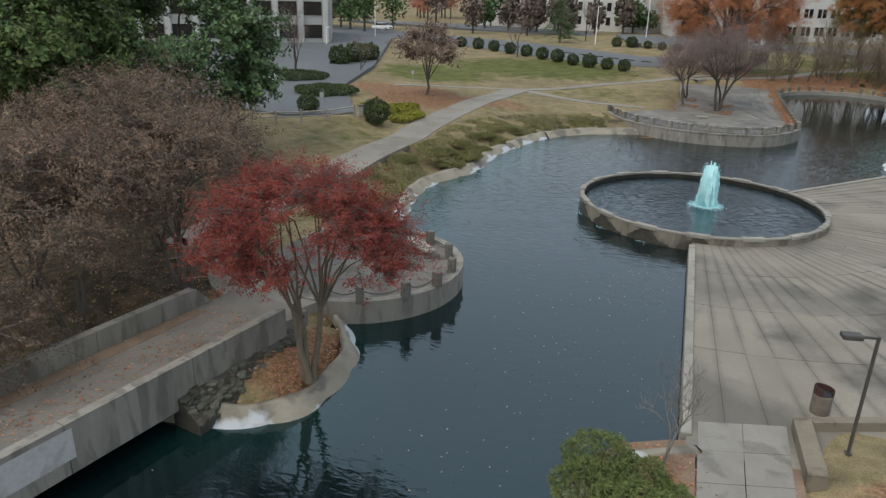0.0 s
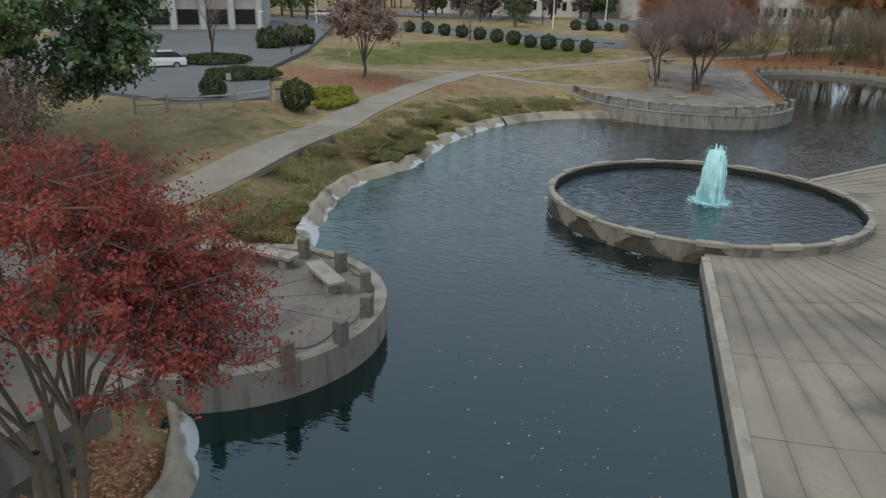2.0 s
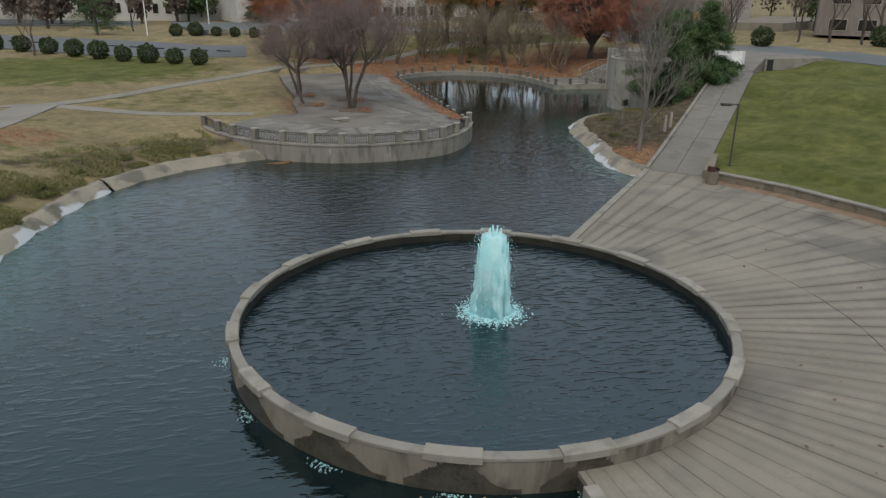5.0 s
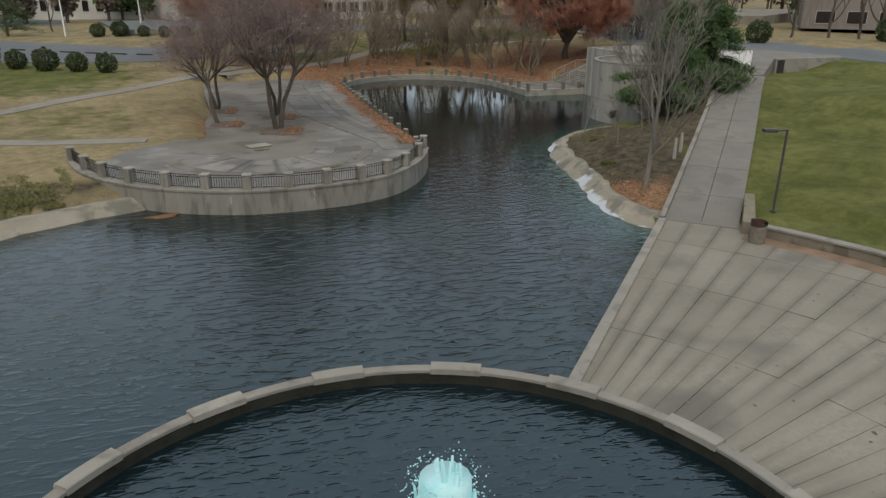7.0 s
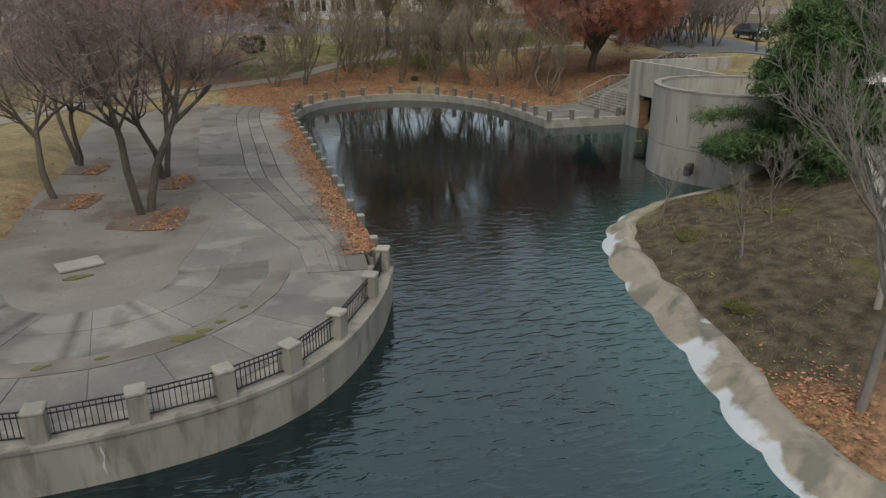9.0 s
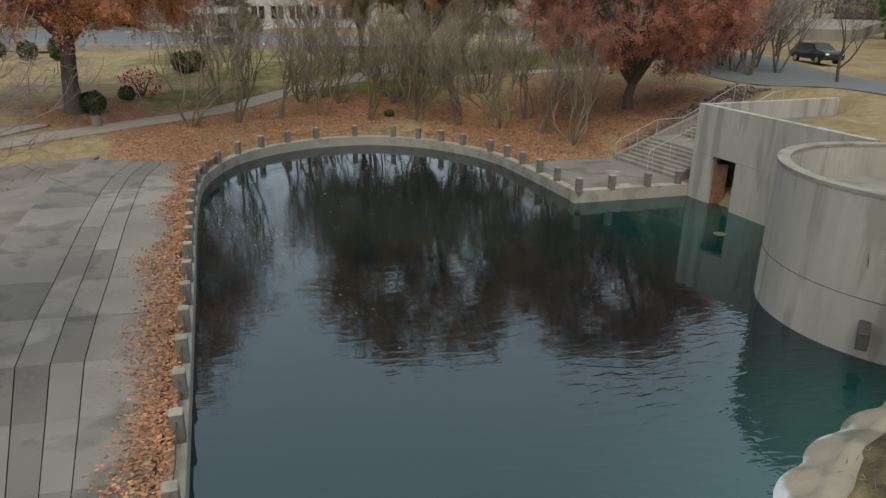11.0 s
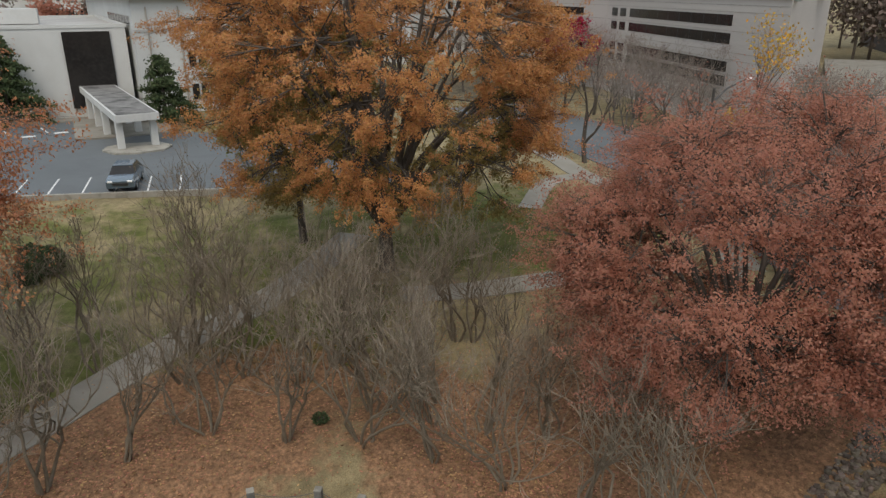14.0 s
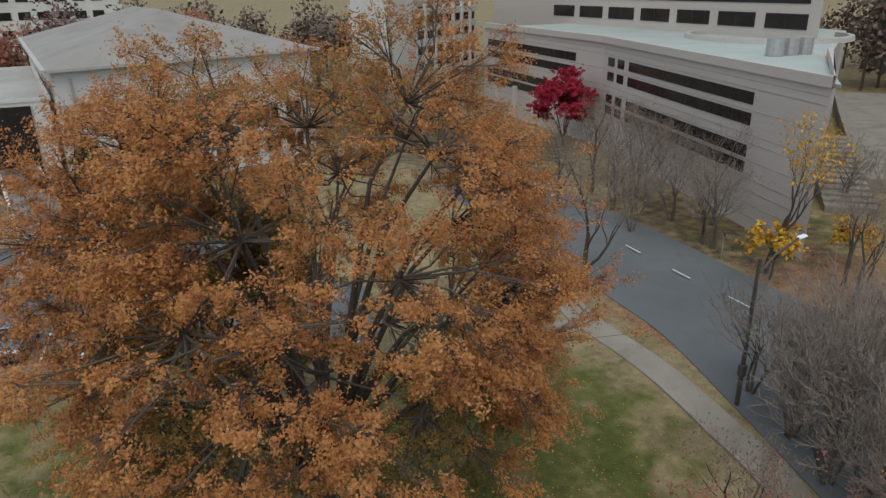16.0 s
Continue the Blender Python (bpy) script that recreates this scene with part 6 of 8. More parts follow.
gaunt = make_tree("street_tree", "leafless dark street tree with a few brown leaves", 81, 9.0, L_BROWN, 2, 0.09, 0.3, BARK_D, TWIG, "bare trees along the street", stems=1, trunk_r=0.18, levels=5, kids=3, spread=0.6, up=0.35, fork=0.35)
place(gaunt, 80.0, 112.1, None, 0, 1.2)
for x, y, s in ((97.7, 115.3, 0.95), (93.2, 112.9, 0.75), (94.1, 103.0, 0.85), (90.8, 100.7, 0.9), (79.2, 116.6, 0.9), (100, 124, 1.0), (97, 128, 1.1), (92, 127, 0.95), (112, 118, 0.9), (97, 152, 1.0), (101, 160, 1.1), (95, 165, 0.9), (105, 170, 1.1), (99, 174, 1.0), (108, 162, 1.0), (92, 158, 0.9), (104, 128, 0.9), (99, 110, 0.8), (66.5, 93, 0.8), (88, 94, 0.8), (-20.4, 75, 0.9), (-14.5, 82, 0.5), (4.7, 111.3, 0.7), (35.3, 164, 1.0), (20, 150, 0.9), (70, 75, 0.8), (64, 70, 0.9), (76, 82, 0.7), (84, 72, 1.0), (90, 70, 1.15), (96, 75, 1.1), (87, 78, 0.95), (103, 72, 1.2), (98, 66, 1.1)):
    place_copy(gaunt, x, y, None, r4.uniform(0, 360), s)
thicket = make_tree("bare_tree", "leafless grey-brown tree in a thicket by the street", 83, 6.6, None, bark=BARK, twig=TWIG, group="thicket by the street", thin=0.012, stems=3, trunk_r=0.1, lean=0.3, levels=5, kids=3, spread=0.75, up=0.2, fork=0.5, shorten=0.74)
place(thicket, 78.0, 93.4)
for x, y, s in ((75.2, 94.0, 0.9), (76.4, 91.2, 1.0), (79.6, 91.6, 1.05), (81.4, 94.6, 1.0), (80.0, 97.0, 0.8), (73.2, 91.6, 0.85), (74.6, 89.0, 1.0), (78.0, 89.4, 1.05), (83.5, 97.0, 0.9), (82.6, 92.4, 1.0), (71.4, 88.6, 0.9), (93, 112, 1.1), (96, 118, 1.2), (99, 124, 1.3), (101.5, 129, 1.2), (94.5, 123, 1.1), (91, 118, 1.0), (112, 112, 1.0), (110, 107, 1.0), (74.3, 93.5, 1.1), (75.8, 96.0, 1.1), (77.6, 99.0, 1.0), (73.0, 90.8, 1.1), (71.6, 90.2, 1.0), (79.5, 95.5, 1.15), (76.8, 94.8, 1.1), (74.0, 87.2, 1.1), (77.0, 87.0, 1.1)):
    place_copy(thicket, x, y, None, r4.uniform(0, 360), s)
place(make_tree("street_tree", "bare street tree with a skirt of yellow leaves", 85, 11.5, L_YELLOW, 1, 0.2, 0.3, BARK_D, TWIG, stems=1, trunk_r=0.18, levels=5, kids=3, spread=0.5, up=0.45), 91.9, 107.0)
ysk = place(crown_tree("young_tree", "small tree with bright yellow leaves", 86, 4.2, 1.6, 1.6, 0.35, L_YELLOW, 1600, 0.22, BARK_D, 16, trunk_r=0.08, levels=3, kids=3), 91.0, 106.2)
place_copy(ysk, 97.5, 104.2, None, 90, 0.9)
place(crown_tree("maple_tree", "bright crimson maple beside the offices", 88, 9.6, 1.0, 3.4, 0.6, L_CRIMSON, 22000, 0.22, BARK_D, 70, trunk_r=0.2, levels=3, kids=4), 108.8, 144.0)
place(crown_tree("pear_tree", "small tree with pinkish-brown leaves on the lawn", 90, 7.2, 1.8, 3.1, 0.55, L_BROWN, 7500, 0.17, BARK, 60, trunk_r=0.16, levels=4, kids=4, spread=0.6), -5.3, 66.7)


def pine(name, label, seed, height, radius, leaf, n=16000, needle=0.3, slim=0.07):
    """A conifer: a straight trunk, whorls of drooping boughs, needles in sprays along them."""
    r = random.Random(seed)
    t = thing(name, label, "tree")
    wood = MB().tube([(0, 0, -0.3), (0, 0, height * 0.5), (0.05, 0, height)], [0.2, 0.12, 0.03], 7, cap=False)
    pts = []
    levels = int(height * 2.2)
    for i in range(levels):
        u = (i + 0.5) / levels
        z = 0.5 + u * (height - 0.6)
        reach = radius * (1 - u) ** 0.75 * r.uniform(0.8, 1.15) + 0.25
        for k in range(6):
            a = r.uniform(0, 6.283)
            L = reach * r.uniform(0.6, 1.15)
            ends = [(math.cos(a) * L * f, math.sin(a) * L * f, z + 0.12 * L * math.sin(f * 2.6) - 0.1 * L * f) for f in (0, 0.5, 1)]
            wood.tube(ends, [0.045 * (1 - u) + 0.012, 0.02, 0.008], 3, cap=False)
            m = int(n / (levels * 6) * (0.3 + 1.2 * (1 - u)))
            f = np.sqrt(rng.uniform(0.04, 1, m))
            c = np.stack([math.cos(a) * L * f, math.sin(a) * L * f, z + 0.12 * L * np.sin(f * 2.6) - 0.1 * L * f], 1)
            pts.append(c + rng.normal(0, 1, c.shape) * np.array([0.24, 0.24, 0.13]))
    part("trunk", wood, BARK_D, t, smooth=True)
    part("crown", MB().quads(np.concatenate(pts), needle, slim=slim), leaf, t)
    return t


place(pine("pine_tree", "bushy dark green pine beside the tower", 101, 6.9, 3.7, L_PINE, 64000), 45.7, 60.0, 1.0)
place(pine("pine_tree", "second dark green pine behind the tower", 102, 7.2, 3.0, L_PINE, 36000), 48.6, 59.7, 1.4)
place(pine("pine_tree", "spreading pine by the far road", 103, 9.0, 4.2, L_PINE, 9000), 14.0, 143.0)
place(pine("evergreen_tree", "dense dark evergreen by the porch", 104, 9.0, 4.2, L_SHRUB, 14000, 0.26, 0.36), 44.5, 158.5)
place(pine("evergreen_tree", "dark evergreen at the white wall", 105, 7.0, 2.8, L_SHRUB, 9000, 0.24, 0.36), 58.0, 150.5)


def bush(name, label, seed, rx, rz_, leaf, n, size, group="", slim=0.36):
    """A rounded leafy shrub on short stems."""
    r = np.random.default_rng(seed)
    t = thing(name, label, "shrub", group)
    stems = MB()
    for k in range(7):
        a = k * 0.9
        stems.tube([(0, 0, -0.1), (math.cos(a) * rx * 0.3, math.sin(a) * rx * 0.3, rz_ * 0.8), (math.cos(a) * rx * 0.6, math.sin(a) * rx * 0.6, rz_ * 1.4)], [0.04, 0.025, 0.01], 4, cap=False)
    p = r.normal(size=(n, 3))
    p /= np.linalg.norm(p, axis=1)[:, None]
    p *= (r.uniform(0.55, 1.0, n) ** 0.4)[:, None] * (1 + 0.1 * np.sin(p[:, 0] * 7 + 3 * p[:, 1] * 2))[:, None]
    p = p * [rx, rx, rz_] + [0, 0, rz_ * 0.95]
    part("stem", stems, BARK_D, t)
    part("foliage", MB().quads(p[p[:, 2] > 0.02], size, slim=slim), leaf, t)
    return t


hedge_ball = bush("clipped_shrub", "dark evergreen shrub clipped to a ball", 111, 0.95, 0.9, L_SHRUB, 1500, 0.17, "row of clipped shrubs along the road")
hp = [(-4.7, 126.0), (-1.7, 122.6), (1.1, 119.2), (3.7, 115.9), (6.2, 112.6), (8.5, 109.4), (10.6, 106.5), (12.6, 103.8), (14.7, 101.4), (16.9, 99.3), (18.9, 97.5)]
place(hedge_ball, *hp[0])
for x, y in hp[1:] + [(-8.0, 129.6), (-11.5, 133.0)]:
    place_copy(hedge_ball, x, y, None, r4.uniform(0, 360), r4.uniform(0.9, 1.1))
for x, y in ((23.9, 135.5), (26.2, 133), (28.7, 130.9), (30.7, 128.4), (32.8, 125.9), (35.2, 124.3)):
    place_copy(hedge_ball, x, y, None, r4.uniform(0, 360), r4.uniform(0.8, 1.15))
for x, y, s in ((-18.7, 89, 1.5), (-17.2, 92, 1.5), (-15.8, 95, 1.4), (-13.6, 53.2, 0.9), (42.9, 113.2, 0.85), (41.9, 112.4, 0.7), (42.2, 114.6, 0.75), (34.0, 101.0, 0.7), (36.3, 103.8, 0.5), (28, 104, 0.8), (72, 72, 1.2), (60, 148, 0.9), (84, 66, 1.3), (90, 62, 1.4), (97, 58, 1.4)):
    place_copy(hedge_ball, x, y, None, r4.uniform(0, 360), s)
hedge = place(bush("hedge", "low wide clipped evergreen hedge", 118, 3.0, 0.5, L_SHRUB, 9000, 0.14, "hedges in the yard"), -14.7, 63.7)
place_copy(hedge, -20.0, 73.5, None, 60, 1.1)
place(bush("evergreen_shrub", "rounded dark green shrub beside the path", 112, 1.05, 1.05, L_SHRUB, 2600, 0.13), -7.9, 52.0)
place(bush("small_shrub", "thin shrub with crimson-pink leaves by the path", 117, 1.3, 0.9, L_CRIMSON, 420, 0.13), 37.4, 104.9)
lime = place(bush("low_shrub", "low yellow-green spreading shrub", 113, 1.1, 0.32, L_LIME, 1500, 0.14, "yellow-green edging shrubs"), -7.1, 56.4)
for x, y in ((-5.8, 55.4), (-5.7, 57.2), (-8.2, 57.8), (-6.3, 54.4), (-7.0, 58.6), (-8.5, 55.6), (-5.5, 56.4), (-9.4, 57.0), (-6.2, 59.4)):
    place_copy(lime, x, y, None, r4.uniform(0, 360), 0.9)
juni = place(bush("juniper", "bright green juniper shrub by the water", 114, 0.9, 0.62, M("juniper_green", (0.085, 0.115, 0.034), (0.165, 0.2, 0.07), s1=1.5, s2=8, bump=0, island=0.4, sub=0.1), 7000, 0.1, "junipers on the near bank", 0.1), 4.1, 12.1, 0.2)
for x, y, s in ((3.7, 10.9, 1.0), (4.9, 11.2, 1.0), (5.7, 11.0, 0.6), (4.6, 9.9, 1.2)):
    place_copy(juni, x, y, 0.2, r4.uniform(0, 360), s)
mound = place(bush("bank_shrub", "straggling olive-brown ground-cover shrub", 115, 1.2, 0.2, L_COVER, 6000, 0.17, "ground-cover shrubs on the banks", 0.08), -0.6, 45.8, None, 0, 1.0)
for i in range(30):
    u = r4.random()
    k = SHORE_LEFT[int(u * (len(SHORE_LEFT) - 1))]
    j = SHORE_LEFT[min(int(u * (len(SHORE_LEFT) - 1)) + 1, len(SHORE_LEFT) - 1)]
    d = Vector((j[0] - k[0], j[1] - k[1]))
    if d.length < 0.01:
        continue
    d.normalize()
    o = r4.uniform(1.1, 2.9)
    x, y = k[0] + d.y * o, k[1] - d.x * o
    if math.hypot(x - TERRACE[0], y - TERRACE[1]) < 5.6 or (x > 11.2 and y > 60.2) or min(math.hypot(x - p[0], y - p[1]) for p in BANDS["path_lawn"][0]) < 2.4:
        continue
    place_copy(mound, x, y, gz(x, y) - 0.15, r4.uniform(0, 360), r4.uniform(0.35, 0.85))
for x, y, s in ((34.6, 54, 0.4), (37.5, 57.8, 0.5), (41.5, 59.6, 0.6), (41, 57, 0.5)):
    place_copy(mound, x, y, gz(x, y) - 0.12, r4.uniform(0, 360), s)
place(bush("small_shrub", "small green plant among fallen leaves", 116, 0.3, 0.2, L_SHRUB, 260, 0.1), 49.6, 95.0)

bank = []
for line, side, w0, w1, n in ((SHORE_LEFT, -1, 0.7, 5.2, 80000), (SHORE_RIGHT, -1, 1.1, 6.0, 2600)):
    P = np.array(line)
    t = np.gradient(P, axis=0)
    t /= np.linalg.norm(t, axis=1)[:, None]
    k = rng.integers(0, len(P), n)
    o = (w0 + (w1 - w0) * rng.uniform(0, 1, n) ** 1.5) * side
    x, y = P[k, 0] - t[k, 1] * o + rng.normal(0, 0.3, n), P[k, 1] + t[k, 0] * o + rng.normal(0, 0.3, n)
    tuft = np.array([noise.noise(Vector((a * 0.6, b * 0.6, 0))) for a, b in zip(x, y)])
    ok = (pond_distance(x, y) > 0.7) & (np.hypot(x - TERRACE[0], y - TERRACE[1]) > 5.4) & ((x < 12) | ((x > 29) & (y > 49.8 + 0.628 * (x - 32.2)))) & (tuft > -0.12) & (np.hypot(x[:, None] - BANDS["path_lawn"][0][:, 0], y[:, None] - BANDS["path_lawn"][0][:, 1]).min(1) > 1.75)
    bank.append(np.stack([x, y, ground_z(x, y) + rng.uniform(0.02, 0.14, n) * (1 + 1.5 * np.clip(tuft, 0, 1))], 1)[ok])
tagged(new("bank_growth", MB().quads(np.concatenate(bank), 0.17, 0.0, slim=0.06).mesh("bank_growth", M("dry_bank_growth", (0.118, 0.13, 0.045), (0.245, 0.232, 0.098), s1=0.5, s2=5, bump=0, island=0.4))), "straggling dry grass and creepers on the banks", "ground cover", kind="stuff")

# ---- terrace, bridge ----
terrace = tagged(new("pavement_terrace", MB().prism(arc(TERRACE, TERRACE_R - 0.3, 0, 360, 48)[:-1] + [], 0.1, 0.84).mesh("pavement_terrace", DECK)), "round concrete terrace strewn with red leaves", "terrace", kind="structure")
for k in range(12):
    a = radians(30 * k + 10)
    part("joint", MB().box((TERRACE[0] + math.cos(a) * 2.2, TERRACE[1] + math.sin(a) * 2.2, 0.841), (3.6, 0.025, 0.012), 30 * k + 10), JOINT, terrace)
tagged(new("wall_terrace", MB().sweep(arc(TERRACE, TERRACE_R, 95, -112, 40), [(-0.3, 0.9), (-0.3, -1.2), (0.05, -1.2), (0.05, 0.9)][::-1]).mesh("wall_terrace", WALLCON)), "curved stained concrete terrace wall", "wall", kind="structure")
sheet("pavement_court", [(-5.2, 28.8), (-9.5, 33), (-12, 30), (-11, 24.5), (-9.0, 20.6), (-7.6, 19.0), (-5.6, 18.6), (-4.9, 20.2), (-8.4, 22.5), (-8.7, 25.5)], WALK, "worn concrete court beside the terrace", [0.84, 1.0, 1.15, 1.15, 1.1, 1.12, 1.05, 0.84, 0.84, 0.84], "court", 0.4)
tb = [(-4.7, 20.45), (-3.37, 20.3), (-1.77, 20.95), (-0.7, 22.1), (-0.22, 23.6), (-0.45, 25.3), (-1.38, 26.8), (-2.75, 27.9)]
post0 = thing("bollard", "square grey concrete post on the terrace edge", "bollard", "posts round the terrace", at=(*tb[0], 0.86))
part("post", MB().box((0, 0, 0.31), (0.3, 0.3, 0.66), 0, 0.02), BOLLARD, post0)
for p in tb[1:]:
    copy_thing(post0, pose(*p, 0.86, 0, 0, math.degrees(math.atan2(p[1] - TERRACE[1], p[0] - TERRACE[0]))))
for p, q in zip(tb, tb[1:]):
    ch = thing("chain", "dark chain slung between posts", "chain", "chains round the terrace")
    part("strand", MB().tube([(p[0] + (q[0] - p[0]) * u, p[1] + (q[1] - p[1]) * u, 1.36 - 0.26 * (1 - (2 * u - 1) ** 2)) for u in np.linspace(0, 1, 9)], 0.022, 5), DARKMETAL, ch)
for x, y, a in ((-1.7, 25.75, -59), (-3.7, 27.35, -25), (-5.6, 27.6, 25)):
    be = thing("bench", "plain concrete slab bench", "bench", "benches on the terrace", at=(x, y, 0.84), rz=a)
    part("seat", MB().box((0, 0, 0.37), (1.9, 0.55, 0.13), 0, 0.02), COPING, be)
    for sx in (-0.6, 0.6):
        part("support", MB().box((sx, 0, 0.15), (0.28, 0.45, 0.32), 0, 0.015), WALLCON, be)

bridge = thing("footbridge", "concrete footbridge with solid parapets over the inlet", "bridge")
bd = Vector((-0.433, -0.901))
bn = Vector((-0.901, 0.433))
b0 = Vector((-5.2, 17.3))
for nm, off, s0, s1, zt, zb in (("parapet", 0.0, 0.0, 34.0, 1.9, 0.55), ("parapet", 3.6, 0.45, 34.0, 1.88, 0.6)):
    n = 9
    for i in range(n):
        a, b = s0 + (s1 - s0) * i / n + 0.01, s0 + (s1 - s0) * (i + 1) / n - 0.01
        c = [b0 + bd * a + bn * off, b0 + bd * b + bn * off, b0 + bd * b + bn * (off + 0.3), b0 + bd * a + bn * (off + 0.3)]
        part(nm, MB().prism([tuple(p) for p in c], zb, zt), WALLCON, bridge)
part("parapet_end", MB().prism([tuple(p) for p in (b0 + bd * 0.45 + bn * 3.605, b0 - bd * 0.15 + bn * 3.605, b0 - bd * 0.15 + bn * 3.895, b0 + bd * 0.45 + bn * 3.895)], 0.6, [1.88, 1.25, 1.25, 1.88]), WALLCON, bridge)
part("deck", MB().prism([tuple(p) for p in (b0 - bd * 1.4 + bn * 0.3, b0 + bd * 34 + bn * 0.3, b0 + bd * 34 + bn * 3.6, b0 - bd * 1.4 + bn * 3.6)], 0.6, 1.22), BEDCON, bridge)
part("white_patch", MB().prism([tuple(p) for p in (b0 + bd * 7.4 - bn * 0.012, b0 + bd * 9.6 - bn * 0.012, b0 + bd * 9.6, b0 + bd * 7.4)], 0.95, 1.75), OLDPAINT, bridge, "patch of white overpaint")
for off in (0.62, 3.3):
    c = [b0 + bd * 0.5 + bn * (off - 0.25), b0 + bd * 16 + bn * (off - 0.3), b0 + bd * 16 + bn * (off + 0.3), b0 + bd * 0.5 + bn * (off + 0.25)]
    part("leaf_drift", MB().prism([tuple(p) for p in c], 1.2, 1.232), DIRT, bridge, "drift of brown leaves along the parapet")
def stone(mb, c, w, d, h, rz):
    """A rounded, uneven field stone."""
    vs = []
    for z, k in ((-0.5, 0.8), (-0.25, 1.0), (0.25, 1.02), (0.5, 0.82)):
        for j in range(7):
            a = 2 * math.pi * j / 7
            q = k * r4.uniform(0.8, 1.12) / 2
            x, y = math.cos(a) * w * q, math.sin(a) * d * q
            vs.append((c[0] + x * math.cos(rz) - y * math.sin(rz), c[1] + x * math.sin(rz) + y * math.cos(rz), c[2] + z * h * r4.uniform(0.85, 1.1)))
    fs = [(i * 7 + j, i * 7 + (j + 1) % 7, (i + 1) * 7 + (j + 1) % 7, (i + 1) * 7 + j) for i in range(3) for j in range(7)]
    mb.add(vs, fs + [tuple(reversed(range(7))), tuple(range(21, 28))])


# mossy rubble slope under the bridge's end
stone_wall = tagged(new("wall_abutment", MB().add([(*(b0 + bd * u - bn * v), z) for u in (-0.4, 4.4) for v, z in ((-0.25, 0.95), (-0.02, 0.95), (0.75, 0.3), (0.75, -0.3), (-0.25, -0.3))], [(0, 5, 6, 1), (1, 6, 7, 2), (2, 7, 8, 3), (0, 1, 2, 3, 4), (9, 8, 7, 6, 5)]).mesh("wall_abutment", DRIP_DARK)), "dark mossy rubble slope under the bridge end", "wall", kind="structure")
for i in range(170):
    u, v = r4.uniform(-0.3, 4.3), r4.random()
    w_ = r4.uniform(0.14, 0.4)
    p = b0 + bd * u - bn * (0.0 + 0.78 * v)
    one = MB()
    stone(one, (p.x, p.y, 0.93 - 0.66 * v + r4.uniform(-0.05, 0.02)), w_, w_ * r4.uniform(0.6, 1.0), w_ * 0.5, r4.uniform(0, 6.28))
    part("stone", one, MOSSROCK, stone_wall)
rocks = MB()
for i in range(1000):
    u, v = r4.random(), r4.random()
    x, y = 56.2 + 9.5 * u, 81.6 - 1.4 * u + (0.2 + 2.2 * u) * v
    a = r4.uniform(0.09, 0.2)
    stone(rocks, (x, y, max(gz(x, y), 0.7 + 2.3 * (x - 55) / 9) + r4.uniform(-0.06, 0.02)), a, a * 1.3, a * 0.8, r4.uniform(0, 6.28))
tagged(new("riprap", rocks.mesh("riprap", M("grey_bank_stones", (0.085, 0.07, 0.056), (0.2, 0.165, 0.135), (0.14, 0.108, 0.082), s1=2, s2=12, bump=0.5, island=0.4))), "grey stones on the bank beside the steps", "stones", kind="stuff")

# planted bed at the plaza's near corner
bed = thing("planter_kerb", "low concrete kerb round a planted bed", "kerb")
part("seat_wall", MB().prism([(9.78, 14.55), (10.28, 14.6), (9.66, 12.0), (9.18, 12.05)], 0.0, 0.76), SEATCON, bed)
part("kerb_stone", MB().prism([(10.31, 14.75), (16.5, 15.4), (16.5, 15.1), (10.31, 14.45)], 0.0, 0.7), SEATCON, bed)


near_walk = tagged(new("pavement_near"), "two rows of grey concrete slabs leading to the plaza", "pavement", kind="structure")
left_x, right_x = lambda y: 6.45 + 0.28 * (y - 11.67), lambda y: 8.85 + 0.3 * (y - 11.83)
for j in range(6):
    y1 = 14.6 - 1.35 * j
    y0 = y1 - 1.33
    for u0, u1 in ((0.0, 0.495), (0.505, 1.0)):
        quad = [(left_x(y) + (right_x(y) - left_x(y)) * u, y) for y, u in ((y0, u0), (y0, u1), (y1, u1), (y1, u0))]
        part("slab", MB().prism(quad, 0.0, PLAZA_Z + 0.012 + rng.normal(0, 0.003)), CONCRETE, near_walk)
part("soil_strip", MB().prism([(7.22, 6.3), (7.75, 6.3), (9.15, 12.0), (9.77, 14.5), (9.6, 14.55)], 0.0, PLAZA_Z), DIRT, near_walk, "orange-brown soil beside the slabs")


setting("ground_bed", MB().prism([(3.85, 12.5), (4.9, 13.35), (6.2, 13.65), (6.95, 13.7), (6.42, 11.67), (4.95, 6.3), (4.0, 6.3)], 0.0, 0.41), DIRT, "brown soil bed beside the slabs", "planting bed")


def litter_bin(x, y, z, tilt=0.0):
    b = thing("litter_bin", "round stone-faced litter bin with a maroon lid", "litter bin", "litter bins on the plaza", at=(x, y, z))
    part("body", MB().lathe([(0.25, 0.0), (0.265, 0.02), (0.275, 0.58), (0.26, 0.61)], 22), AGG, b)
    hood = MB()
    n = 20
    for k in range(n + 1):
        a = radians(-60 + 300 * k / n)
        z = 0.88 - 0.12 * abs(math.cos(a / 2))
        for r in (0.275, 0.255):
            hood.v += [(r * math.cos(a), r * math.sin(a), 0.612), (r * math.cos(a), r * math.sin(a), z)]
    for k in range(n):
        o = 4 * k
        hood.f += [(o, o + 4, o + 5, o + 1), (o + 2, o + 3, o + 7, o + 6), (o + 1, o + 5, o + 7, o + 3)]
    part("hood", hood, BRICKRED, b, "maroon metal hood open on one side")
    # black disc across the bin's mouth, painted for the shade inside
    part("dark_mouth", MB().lathe([(0.18, 0.58), (0.24, 0.6), (0.24, 0.64), (0.18, 0.645)], 18), BLACK, b)
    return b


